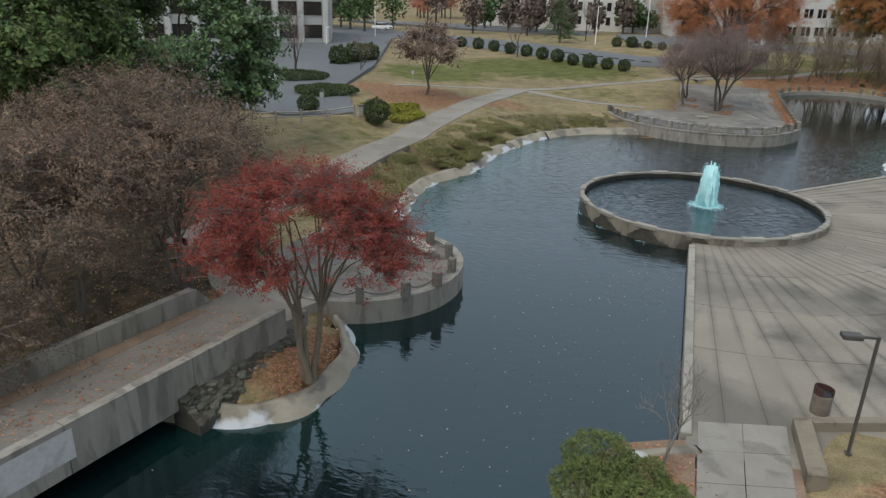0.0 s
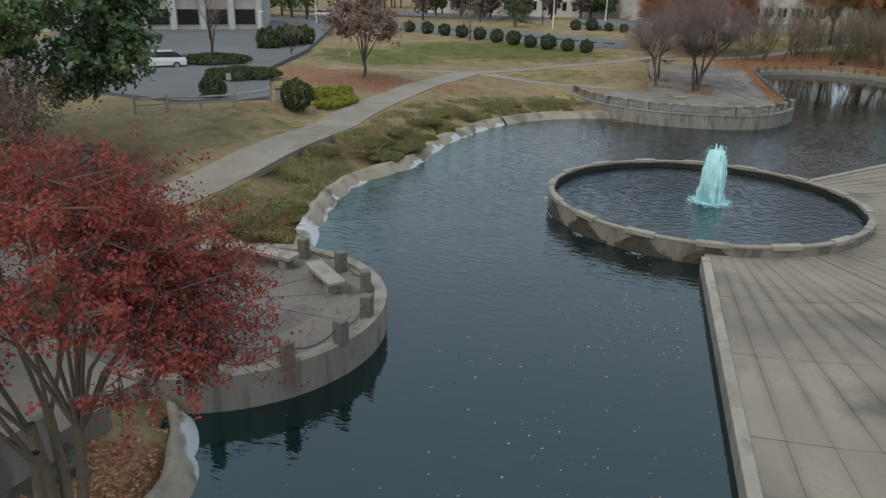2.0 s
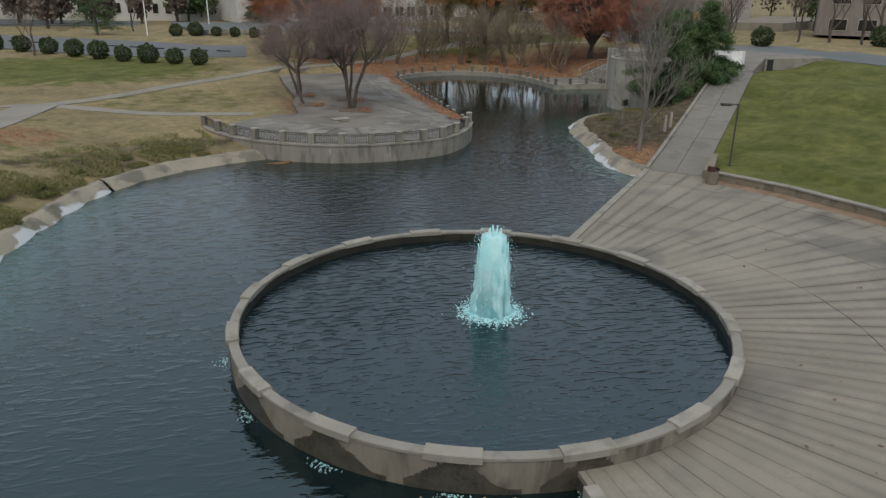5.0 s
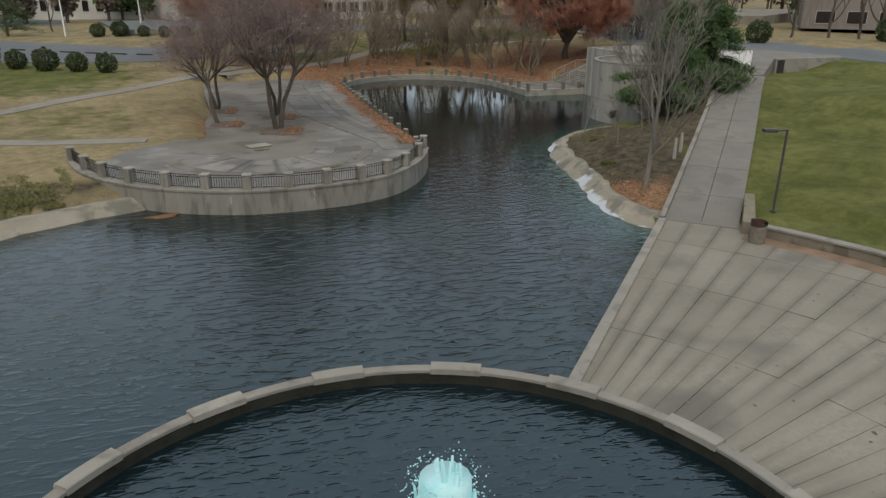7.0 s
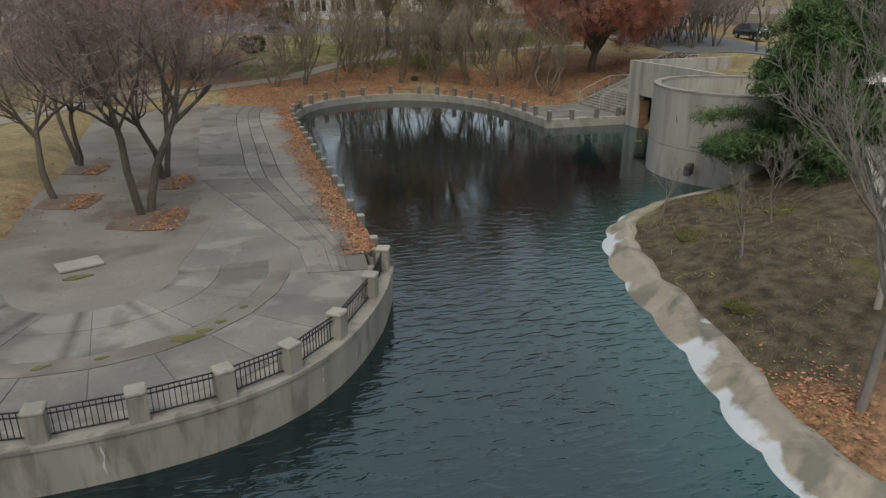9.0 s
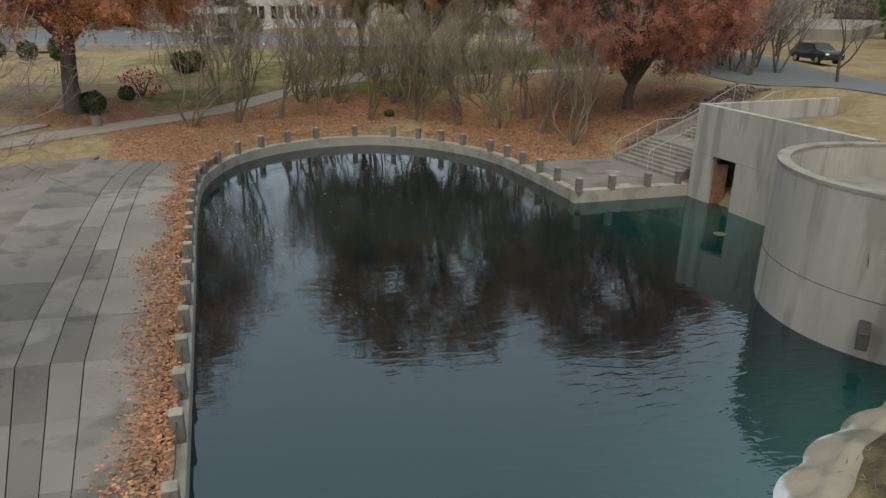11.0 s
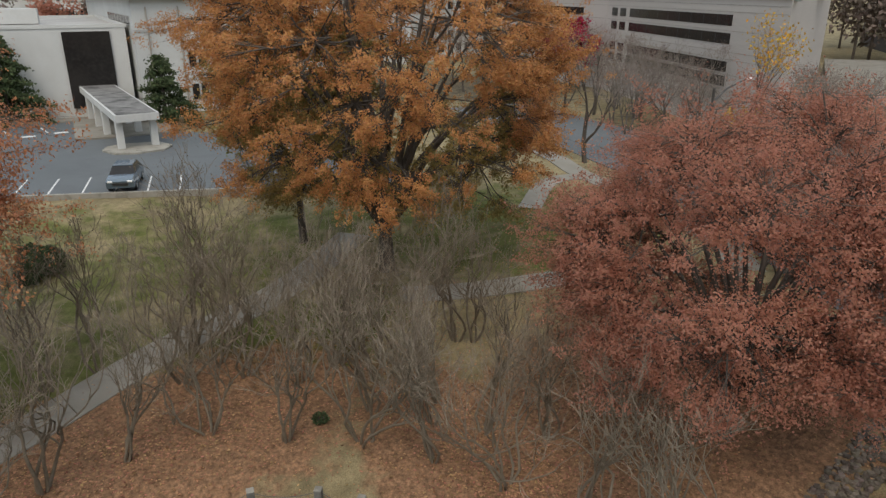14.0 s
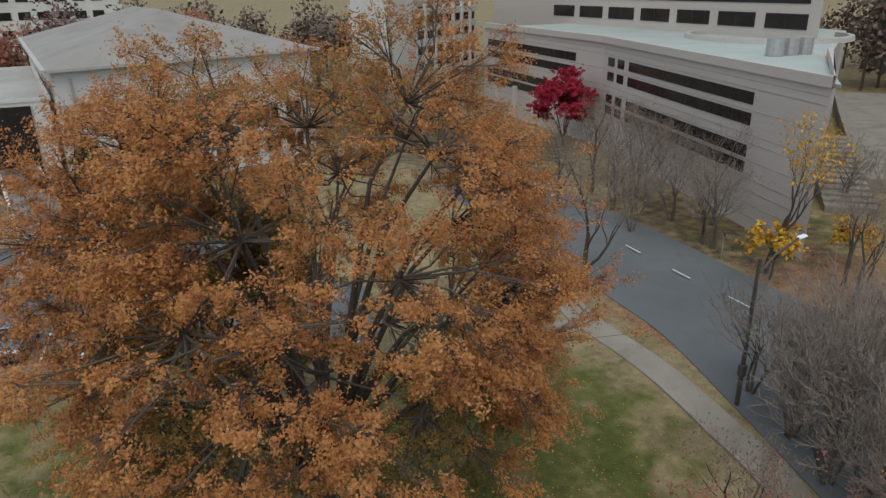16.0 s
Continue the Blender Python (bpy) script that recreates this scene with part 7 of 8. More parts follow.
def plaza_lamp(x, y, z, h, rz):
    p = thing("lamp_post", "dark square lamp post with a box lantern on an arm", "lamp post", "lamp posts on the plaza", at=(x, y, z), rz=rz)
    part("base", MB().box((0, 0, 0.015), (0.16, 0.16, 0.05), 0, 0.01), DARKMETAL, p)
    part("pole", MB().box((0, 0, h / 2), (0.075, 0.075, h), 0, 0.012), DARKMETAL, p)
    part("arm", MB().box((-0.22, 0, h - 0.05), (0.4, 0.06, 0.06)), DARKMETAL, p)
    head = part("lantern", MB().box((-0.62, 0, h - 0.05), (0.48, 0.28, 0.13), 0, 0.02), DARKMETAL, p)
    part("lens", MB().box((-0.62, 0, h - 0.122), (0.38, 0.2, 0.02)), GREYCON, head)
    return p


litter_bin(10.95, 15.5, PLAZA_Z)
litter_bin(31.0, 43.65, PLAZA_Z)
litter_bin(33.6, 97.6, gz(33.6, 97.6))
litter_bin(-11.2, 23.2, gz(-11.2, 23.2))
plaza_lamp(10.75, 13.35, 0.55, 3.4, -5)
plaza_lamp(33.65, 44.8, 0.8, 3.1, -34)


def simple_pole(name, x, y, h, r, mat, label, category, group=""):
    p = thing(name, label, category, group, at=(x, y, gz(x, y)))
    part("pole", MB().tube([(0, 0, -0.2), (0, 0, h)], [r, r * 0.7], 8), mat, p)
    return p


for x, y, h in ((20.4, 139, 7), (32.5, 152, 8), (-22.7, 142, 6), (-27, 118, 3)):
    p = simple_pole("light_pole", x, y, h, 0.1, WHITE, "slim white light pole by the road", "light pole", "light poles along the road")
    part("head", MB().box((0.3, 0, h), (0.7, 0.2, 0.12), 0, 0.02), WHITE, p)
for x, y in ((-12.4, 52.9), (-7.5, 74)):
    p = simple_pole("sign_post", x, y, 1.7, 0.03, STEEL, "small sign on a thin metal post", "sign", "small signs on posts")
    part("plate", MB().box((0, 0, 1.55), (0.32, 0.03, 0.42), 20), GREYCON, p)
for x, y in ((36.3, 51.7), (37.2, 52.1)):
    simple_pole("marker_post", x, y, 0.95, 0.09, WOODG, "short grey timber marker post", "post", "marker posts in the bed")

fence = thing("fence", "weathered two-rail timber fence", "fence")
fl = [(-16.4, 47.6), (-14.86, 48.5), (-13.2, 49.5), (-11.5, 50.8), (-9.7, 52.6)]
for x, y in fl:
    part("post", MB().box((x, y, gz(x, y) + 0.45), (0.14, 0.14, 1.1), 30, 0.01), WOODG, fence)
for p, q in zip(fl, fl[1:]):
    for h in (0.45, 0.8):
        a, b = (*p, gz(*p) + h), (*q, gz(*q) + h)
        part("rail", MB().tube([a, b], 0.06, 5), WOODG, fence)
bx = thing("waste_box", "dark red waste box at the fence's end", "waste box", at=(-9.2, 53.0, gz(-9.2, 53.0)))
part("body", MB().box((0, 0, 0.4), (0.55, 0.55, 0.8), 20, 0.02), GREYCON, bx)
part("lid", MB().box((0, 0, 0.83), (0.6, 0.6, 0.1), 20, 0.03), BRICKRED, bx)


# ---- cars ----
def car(label, paint, x, y, z, rz):
    c = thing("car", label, "car", "", at=(x, y, z), rz=rz)
    prof = [(-2.15, 0.35), (-2.18, 0.8), (-2.0, 0.98), (-1.3, 1.05), (2.1, 0.98), (2.2, 0.7), (2.15, 0.35)]
    body = MB()
    w = 0.88
    vs = [(px, s * (w if pz < 0.95 else w - 0.06), pz) for s in (-1, 1) for px, pz in prof]
    k = len(prof)
    body.add(vs, [tuple(range(k)), tuple(reversed(range(k, 2 * k)))] + [(i, (i + 1) % k, k + (i + 1) % k, k + i)[::-1] for i in range(k)])
    part("body", body, paint, c)
    cab = [(-1.15, 1.03), (-0.45, 1.48), (1.25, 1.5), (2.0, 1.0)]
    cb = MB()
    vs = [(px, s * (0.82 if pz < 1.1 else 0.66), pz) for s in (-1, 1) for px, pz in cab]
    cb.add(vs, [(0, 1, 2, 3), (7, 6, 5, 4)] + [(i, (i + 1) % 4, 4 + (i + 1) % 4, 4 + i)[::-1] for i in range(4)])
    part("cabin_glass", cb, GLASS, c)
    part("roof", MB().box((0.4, 0, 1.5), (1.65, 1.3, 0.06), 0, 0.025), paint, c)
    for sx in (-1.35, 1.35):
        for sy in (-0.8, 0.8):
            wh = part("wheel", MB().tube([(sx, sy - 0.1, 0.32), (sx, sy + 0.1, 0.32)], 0.32, 16), BLACK, c)
            part("rim", MB().tube([(sx, sy - 0.112, 0.32), (sx, sy + 0.112, 0.32)], 0.19, 12), STEEL, wh)
    for sy in (-0.62, 0.62):
        part("headlight", MB().box((-2.14, sy, 0.78), (0.1, 0.34, 0.14), 0, 0.03), WHITE, c)
        part("tail_light", MB().box((2.17, sy, 0.82), (0.06, 0.28, 0.16), 0, 0.02), BRICKRED, c)
    part("grille", MB().box((-2.17, 0, 0.6), (0.06, 1.0, 0.2), 0, 0.02), BLACK, c)
    return c


PAINT_BLUE = M("dark_blue_car_paint", (0.085, 0.12, 0.155), (0.1, 0.14, 0.175), s1=1, s2=10, rough=0.25, metal=0.3, bump=0, coat=0.6)
PAINT_WHITE = M("white_car_paint", (0.72, 0.72, 0.72), (0.78, 0.78, 0.78), s1=1, s2=10, rough=0.3, bump=0, coat=0.5)
PAINT_BLACK = M("black_car_paint", (0.012, 0.012, 0.014), (0.02, 0.02, 0.022), s1=1, s2=10, rough=0.2, bump=0, coat=0.6)
car("dark blue-grey hatchback parked nose out in the car park", PAINT_BLUE, 49.2, 125.7, 3.3, 70)
car("white saloon parked in the yard", PAINT_WHITE, -23.4, 69.2, gz(-23.4, 69.2) + 0.1, 30)
car("black car parked on the street", PAINT_BLACK, 85.7, 89.2, gz(85.7, 89.2) + 0.06, 65)
car("white car far along the road", PAINT_WHITE, -24, 160, 2.7, 160)

# stall lines
for i, (x, y) in enumerate(((42.3, 126.8), (44.2, 125.75), (46.2, 124.97), (48.05, 124.0), (49.95, 123.0), (51.85, 122.1))):
    st = tagged(new("road_stall_line", MB().box((x + 0.65, y + 2.2, 3.304), (0.11, 4.6, 0.01), -16).mesh("stall_line", PAINT_W)), "painted white stall line", "road marking", kind="structure")
for x, y, a in ((43.6, 153.6, 5), (46.8, 153.2, 5)):
    tagged(new("road_stall_line", MB().box((x, y - 1.6, 3.304), (0.11, 3.2, 0.01), a).mesh("stall_line", PAINT_W)), "painted white stall line", "road marking", kind="structure")
for x, y in ((45.2, 149), (48.0, 149.5)):
    tagged(new("road_stall_mark", MB().box((x, y, 3.304), (1.2, 0.7, 0.01), 5).mesh("stall_mark", PAINT_W)), "painted white bay mark", "road marking", kind="structure")
setting("kerb_lot", MB().sweep([(28, 132.6, 3.3), (43.2, 126.0, 3.3), (52.9, 121.3, 3.3), (66, 114.3, 3.3)], [(-0.12, -0.5), (-0.12, 0.13), (0.12, 0.13), (0.12, -0.5)]), COPING, "pale kerb along the car park", "kerb")
for k in range(4):
    u = k / 4
    x, y = 84.0 + 4.0 * u, 100 + 20 * u
    tagged(new("road_dash", MB().box((x + 0.8, y, gz(x, y) + 0.22), (0.1, 1.7, 0.02), -12).mesh("dash", PAINT_W)), "worn white lane dash", "road marking", kind="structure")

for k in range(11):
    u = k / 10
    x, y = 3.0 + 21.5 * u, 132.2 - 22.0 * u + 2.5 * u * (1 - u) * -1
    ws = thing("wheel_stop", "parking stop on the asphalt, its shadow painted as black", "wheel stop", "wheel stops in the park lot", at=(x, y, gz(x, y) + 0.06), rz=-46)
    # the shadow at each stop is put into the bar as black
    part("bar", MB().box((0, 0, 0.06), (1.8, 0.18, 0.13), 0, 0.02), BLACK, ws)

# ---- street lamp ----
sl = thing("street_lamp", "tall dark street lamp with a curved arm", "street lamp", at=(76.1, 98.75, gz(76.1, 98.75)))
part("pole", MB().tube([(0, 0, -0.2), (0, 0, 7.4)], [0.12, 0.08], 8), DARKMETAL, sl)
part("arm", MB().tube([(0, 0, 6.6), (1.2, 0.0, 7.3), (2.9, 0.0, 7.7)], 0.05, 6), DARKMETAL, sl)
part("head", MB().box((3.2, 0.0, 7.7), (0.65, 0.26, 0.12), 0, 0.05), WHITE, sl)
part("control_box", MB().box((0, 0, 1.9), (0.34, 0.3, 0.6), 0, 0.03), DARKMETAL, sl)
osign = thing("road_sign", "one-way arrow sign on a post", "sign", at=(92.0, 110.5, gz(92, 110.5)))
part("post", MB().tube([(0, 0, -0.2), (0, 0, 2.0)], 0.035, 6), STEEL, osign)
pl = part("plate", MB().box((0, 0, 1.8), (1.0, 0.03, 0.34), 40), BLACK, osign)
part("arrow", MB().box((0, -0.02, 1.8), (0.7, 0.035, 0.14), 40), WHITE, pl)


# ---- buildings ----
def block(name, label, poly, z0, z1, mat, roof_mat, parapet=0.0):
    b = thing(name, label, "building")
    part("wall", MB().prism(poly, z0, z1), mat, b)
    cx, cy = sum(p[0] for p in poly) / len(poly), sum(p[1] for p in poly) / len(poly)
    inner = [(cx + (x - cx) * 0.985, cy + (y - cy) * 0.985) for x, y in poly]
    part("roof", MB().prism(inner, z1 - 0.2, z1 + 0.02), roof_mat, b)
    if parapet:
        part("parapet", MB().sweep([(x, y) for x, y in poly], [(-0.2, z1), (-0.2, z1 + parapet), (0.2, z1 + parapet), (0.2, z1)], True), mat, b)
    return b


def windows(b, p, q, rows, s_list, h, w, inset=0.06, name="window"):
    """Windows on the wall from p to q: a dark pane in a shallow frame, for each sill height and each place along the wall."""
    d = Vector((q[0] - p[0], q[1] - p[1])).normalized()
    a = math.degrees(math.atan2(d.y, d.x))
    for z in rows:
        for s in s_list:
            c = Vector(p) + d * s
            fr = part(name, MB().box((c.x, c.y, z + h / 2), (w + 0.16, 0.16, h + 0.16), a), GREYCON, b)
            part("pane", MB().box((c.x, c.y, z + h / 2), (w, 0.2, h), a), GLASS, fr)


# beige offices with ribbon windows
ofc = thing("office_building", "beige precast office block with dark ribbon windows", "building")
F0, F1, F2 = Vector((96.4, 107.0)), Vector((112.4, 141.6)), Vector((120.5, 174.0))
part("wall", MB().prism([tuple(F0), tuple(F1), tuple(F2), (165, 170), (150, 133), (116, 117.5)], 2.5, 15.4), BEIGE, ofc)
part("roof_deck", MB().prism([tuple(F0 + Vector((1.5, 0.2))), tuple(F1 + Vector((0.8, -0.3))), tuple(F2 + Vector((1, -1))), (163, 168), (148, 132), (115.5, 118)], 15.2, 15.43), ROOFGREEN, ofc, "pale green roof membrane")
part("parapet", MB().sweep([tuple(F2), tuple(F1), tuple(F0), (116, 117.5)], [(-0.25, 15.4), (-0.25, 16.15), (0.25, 16.15), (0.25, 15.4)]), BEIGE, ofc)


for p_, q_ in ((F0, F1), (F1, F2)):
    d_ = q_ - p_
    for z in (4.4, 5.4, 6.4, 7.3, 8.7, 10.05, 10.7, 12.55, 14.2, 14.8):
        c_ = (p_ + q_) / 2
        part("groove", MB().box((c_.x, c_.y, z), (d_.length - 0.4, 0.05, 0.06), math.degrees(math.atan2(d_.y, d_.x))), WOODG, ofc)


def ribbon(b, p, q, s0, s1, z, h, proud=0.05):
    d = (q - p).normalized()
    a = math.degrees(math.atan2(d.y, d.x))
    c = p + d * ((s0 + s1) / 2)
    w = part("window_band", MB().box((c.x, c.y, z + h / 2), (s1 - s0, 2 * proud, h), a), GLASS, b)
    m = int((s1 - s0) / 2.4)
    for k in range(1, m):
        e = p + d * (s0 + (s1 - s0) * k / m)
        part("mullion", MB().box((e.x, e.y, z + h / 2), (0.06, 2 * proud + 0.04, h), a), BLACK, w)


for z in (13.0, 11.4, 8.9, 7.6):
    ribbon(ofc, F0, F1, 8.3, 31.0, z, 0.95)
    for s in (32.2, 34.8):
        ribbon(ofc, F0, F1, s, s + 1.7, z, 0.95)
    ribbon(ofc, F1, F2, 6.0, 32.0, z - 0.2, 1.0)
for s in (10, 16, 22, 28):
    part("column", MB().box((*(F1 + (F2 - F1).normalized() * s), 5.5), (0.9, 0.9, 4.5)), BEIGE, ofc)
part("skylight_ring", MB().sweep(arc((131, 133), 9, 60, 330, 40), [(-0.4, 15.4), (-0.3, 15.95), (0.3, 15.95), (0.4, 15.4)]), GREYCON, ofc, "curved white glazed skylight")
for k in range(3):
    part("roof_plant", MB().lathe([(0.8, 15.4), (0.8, 17.0)], 14, (112 + 1.9 * k, 120.5 - 0.3 * k)), STEEL, ofc)
tower = thing("office_tower", "taller beige office slab with dark window bands", "building")
T0, T1 = Vector((129.5, 126.0)), Vector((140, 196))
part("wall", MB().prism([tuple(T0), tuple(T1), (190, 215), (182, 161)], 2.5, 40), BEIGE, tower)
for i, z in enumerate((16.6, 19.4, 22.2, 25.0, 27.8, 30.6)):
    if i == 0:
        for s in range(7):
            ribbon(tower, T0, T1, 1.5 + 7.2 * s, 7.2 + 7.2 * s, z, 1.7, 0.08)
    else:
        ribbon(tower, T0, T1, 1.5, 66, z, 1.35, 0.08)

# parking deck
gar = thing("parking_garage", "white concrete parking deck with open storeys", "building")
G0, G1 = Vector((120, 193.2)), Vector((141, 202.8))
gd_ = (G1 - G0).normalized()
for z in np.arange(3.0, 19.0, 2.7):
    part("floor_band", MB().prism([tuple(G0), tuple(G1), (145, 232), (124, 226)], float(z), float(z) + 1.25), WHITEWALL, gar)
# black block between the floors: shade of the open storeys as solid colour
part("dark_core", MB().prism([tuple(G0 + Vector((0.6, 0.8))), tuple(G1 + Vector((0.2, 0.9))), (144, 230), (125, 224)], 2.0, 18.0), BLACK, gar)
for s in np.arange(0, 23.0, 3.4):
    c = G0 + gd_ * float(s)
    part("column", MB().box((c.x, c.y, 10.5), (0.5, 0.6, 16.0), math.degrees(math.atan2(gd_.y, gd_.x))), WHITEWALL, gar)
part("stair_tower", MB().prism([(111.5, 188.8), (119.4, 192.6), (118.0, 202), (110, 198.5)], 2.0, 21.0), WHITEWALL, gar)

# white hall with a hipped roof
W0, W1, W2 = Vector((57.0, 155.6)), Vector((84, 160)), Vector((60.2, 205))
HIPROOF = M("hipped_roof_sheet", (0.235, 0.222, 0.2), (0.3, 0.285, 0.26), (0.265, 0.252, 0.23), s1=0.12, s2=5, stain=(0.19, 0.178, 0.158), stain_scale=0.2, stain_amt=0.4, bump=0.05)
hall = thing("white_hall", "large white-walled hall with a grey hipped roof", "building")
part("wall", MB().prism([tuple(W0), tuple(W1), (87, 208), tuple(W2)], 3.0, 15.3), WHITEWALL, hall)
part("roof", MB().add([(56.4, 155.0, 15.3), (84.8, 159.5, 15.3), (87.8, 208.8, 15.3), (59.6, 205.6, 15.3), (71.8, 173, 19.5), (73.0, 192, 19.5)], [(0, 1, 4), (1, 2, 5, 4), (2, 3, 5), (3, 0, 4, 5), (3, 2, 1, 0)]), HIPROOF, hall)
part("eave", MB().sweep([(56.4, 155.0), (84.8, 159.5), (87.8, 208.8), (59.6, 205.6)], [(-0.3, 15.05), (-0.3, 15.35), (0.2, 15.35), (0.2, 15.05)], True), GREYCON, hall)
part("wall_band", MB().sweep([(57.0, 155.6), (84, 160)], [(-0.1, 11.9), (-0.1, 12.1), (0.1, 12.1), (0.1, 11.9)]), GREYCON, hall)
windows(hall, W0, W1, (4.4, 8.0), [6 + 3.0 * k for k in range(7)], 1.7, 0.8)
windows(hall, W0, W1, (4.4, 8.0), [7.1 + 3.0 * k for k in range(7)], 1.7, 0.8)
windows(hall, W2, W0, (12.6,), [30 + 2.4 * k for k in range(8)], 0.8, 1.7)
for s in (1.5, 5.0):
    c = W0 + (W1 - W0).normalized() * s
    part("downpipe", MB().tube([(c.x, c.y - 0.15, 3.4), (c.x, c.y - 0.15, 14.4)], 0.09, 6), WOODG, hall)
wing = block("entrance_wing", "flat-roofed white entrance wing", [(40, 161.5), (56.7, 158.3), (59, 190), (42, 192)], 3.0, 12.3, WHITEWALL, ROOF, 0.35)
part("dark_entrance", MB().box((52.9, 159.05, 8.0), (4.6, 0.5, 7.9), -10.8), GLASS, wing, "tall dark glazed entrance")
part("roof_box", MB().box((48, 172, 13.2), (4, 3, 1.6), -8), WHITEWALL, wing)
left_wing = block("west_wing", "long white building with rows of windows", [(-6, 205), (38, 178), (50, 186), (6, 222)], 2.5, 13.5, WHITEWALL, ROOF, 0.3)
windows(left_wing, (-6, 205), (38, 178), (4.2, 7.6), [2.2 + 2.6 * k for k in range(19)], 1.9, 1.1)

FELT = M("weathered_roof_felt", (0.1, 0.097, 0.09), (0.26, 0.25, 0.235), (0.17, 0.165, 0.155), s1=0.7, s2=6, stain=(0.05, 0.048, 0.045), stain_scale=0.5, stain_amt=0.7, bump=0.1)
porch = thing("porch", "white flat-roofed entrance porch on square columns", "porch")
part("roof_slab", MB().prism([(50.9, 137.0), (54.4, 137.0), (54.9, 159.6), (51.4, 160.0)], 5.75, 6.35), WHITEWALL, porch)
part("roof_top", MB().prism([(51.1, 137.2), (54.2, 137.2), (54.7, 159.4), (51.6, 159.7)], 6.352, 6.4), FELT, porch, "mottled grey roof felt")
for y in (138.0, 145.3, 150.3, 155.3):
    for x in (51.25, 54.0):
        part("column", MB().box((x + (y - 138) * 0.02, y, 4.5), (0.55, 0.55, 2.6), 1, 0.02), WHITEWALL, porch)
isl = thing("kerb_island", "rounded pale kerb island under the porch", "kerb")
part("slab", MB().prism([(49.7, 138.1), (50.3, 136.3), (52, 135.5), (54.2, 135.8), (55.2, 137.2), (54.6, 139.3), (52, 139.9), (50.4, 139.6)], 3.0, 3.45), COPING, isl)
sheet("pavement_entrance", [(48.5, 144.4), (50, 144), (57.5, 143.4), (57.2, 155.5), (44, 158.5), (40, 159), (40, 156.8), (49.8, 155)], WALK, "pale entrance pavement", 3.46, "pavement", 0.6)
for x, y in ((42.2, 157.4), (46.4, 157.2)):
    p = simple_pole("bay_sign", x, y, 1.3, 0.03, WHITE, "small white bay sign on a post", "sign", "bay signs")
    part("plate", MB().box((0, 0, 1.2), (0.4, 0.04, 0.55)), WHITE, p)

# grey offices beyond the yard
gro = thing("grey_offices", "pale concrete offices with deep square windows", "building")
Q0, Q1 = Vector((-62, 104)), Vector((-27, 121.5))
part("wall", MB().prism([tuple(Q0), tuple(Q1), (-33, 150), (-68, 134)], 2.0, 14.5), GREYCON, gro)
windows(gro, Q0, Q1, (3.2, 6.9, 10.4), [2.5 + 4.2 * k for k in range(9)], 2.2, 3.0)
for k in range(10):
    c = Q0 + (Q1 - Q0).normalized() * (0.4 + 4.2 * k)
    part("column", MB().box((c.x, c.y, 8.0), (0.8, 0.9, 12.0), 26.6), WHITEWALL, gro)

# head of the ramp
ramp_box = thing("white_housing", "white wedge-fronted housing beside the walkway", "housing", at=(WEDGE[0], WEDGE[1], gz(*WEDGE) - 0.05), rz=33)
part("body", MB().prism([(-0.2, -1.0), (2.6, -1.0), (2.6, 1.2), (-0.2, 1.2)], 0, [1.75, 1.55, 1.55, 1.75]), WHITE, ramp_box)
part("wedge_front", MB().prism([(-1.7, -1.0), (-0.202, -1.0), (-0.202, 1.2), (-1.7, 1.2)], 0, [0.55, 0.95, 0.95, 0.55]), WHITE, ramp_box)
part("low_apron", MB().prism([(2.602, -1.0), (4.6, -1.0), (4.6, 0.2), (2.602, 0.2)], 0, 0.35), WHITE, ramp_box)
hw = thing("headwall", "low concrete wall with an opening behind the lawn", "wall", at=(57.4, 59.95, 3.25), rz=-15)
part("wall", MB().box((2.0, 0, 0.25), (5.8, 0.3, 1.3), 0, 0.02), CONCRETE, hw)
# no hole is cut: a black box paints the opening's inner shade
part("opening", MB().box((-0.45, -0.02, 0.35), (0.6, 0.3, 0.9)), BLACK, hw)

# far steps beside the offices
fs_ = thing("terraced_steps", "long flight of outdoor steps beside the offices", "steps")
for i in range(14):
    part("step", MB().prism([(108.5 + 1.05 * i, 111.8 + 0.75 * i), (111.0 + 1.05 * i, 108.6 + 0.75 * i), (112.1 + 1.05 * i, 109.4 + 0.75 * i), (109.6 + 1.05 * i, 112.6 + 0.75 * i)], 2.5, 3.9 + 0.2 * i), CONCRETE, fs_)

sheet("pavement_upper", [(117, 113), (124, 106), (178, 128), (168, 142), (150, 132)], WALK, "pale paved court above the steps", 4.6, "pavement", 1.6)

# ---- leaves on the ground ----
def scatter(name, label, spots, size, lift=0.02, mat=LITTER):
    pts = []
    for cx, cy, sx, sy, n in spots:
        x, y = rng.normal(cx, sx, n), rng.normal(cy, sy, n)
        d = pond_distance(x, y)
        z = ground_z(x, y)
        keep = (d > 0.5) & ((x < 29) | (x > 45) | (y > 49.6 + 0.628 * (x - 32.2)))
        pts.append(np.stack([x, y, z + lift], 1)[keep])
    tagged(new(name, MB().quads(np.concatenate(pts), size, 0.85).mesh(name, mat)), label, "leaves", kind="stuff")


scatter("leaf_litter", "fallen orange-brown leaves over the bank", [(43, 96.5, 6, 2.2, 9000), (53.2, 88, 1.6, 5, 7000), (59, 88, 4, 4, 6000), (36.5, 91, 1.2, 3, 2500), (-5, 66, 3.5, 3.5, 2500), (-4, 16.5, 1.0, 1.6, 1600), (32.3, 50.5, 0.7, 0.9, 700), (5.2, 12.6, 0.7, 0.7, 400), (-10, 20, 3, 3, 1800), (94, 104, 5, 5, 1500), (64, 100, 5, 5, 1800), (78.6, 103, 1.0, 5, 1500)], 0.085, 0.03)
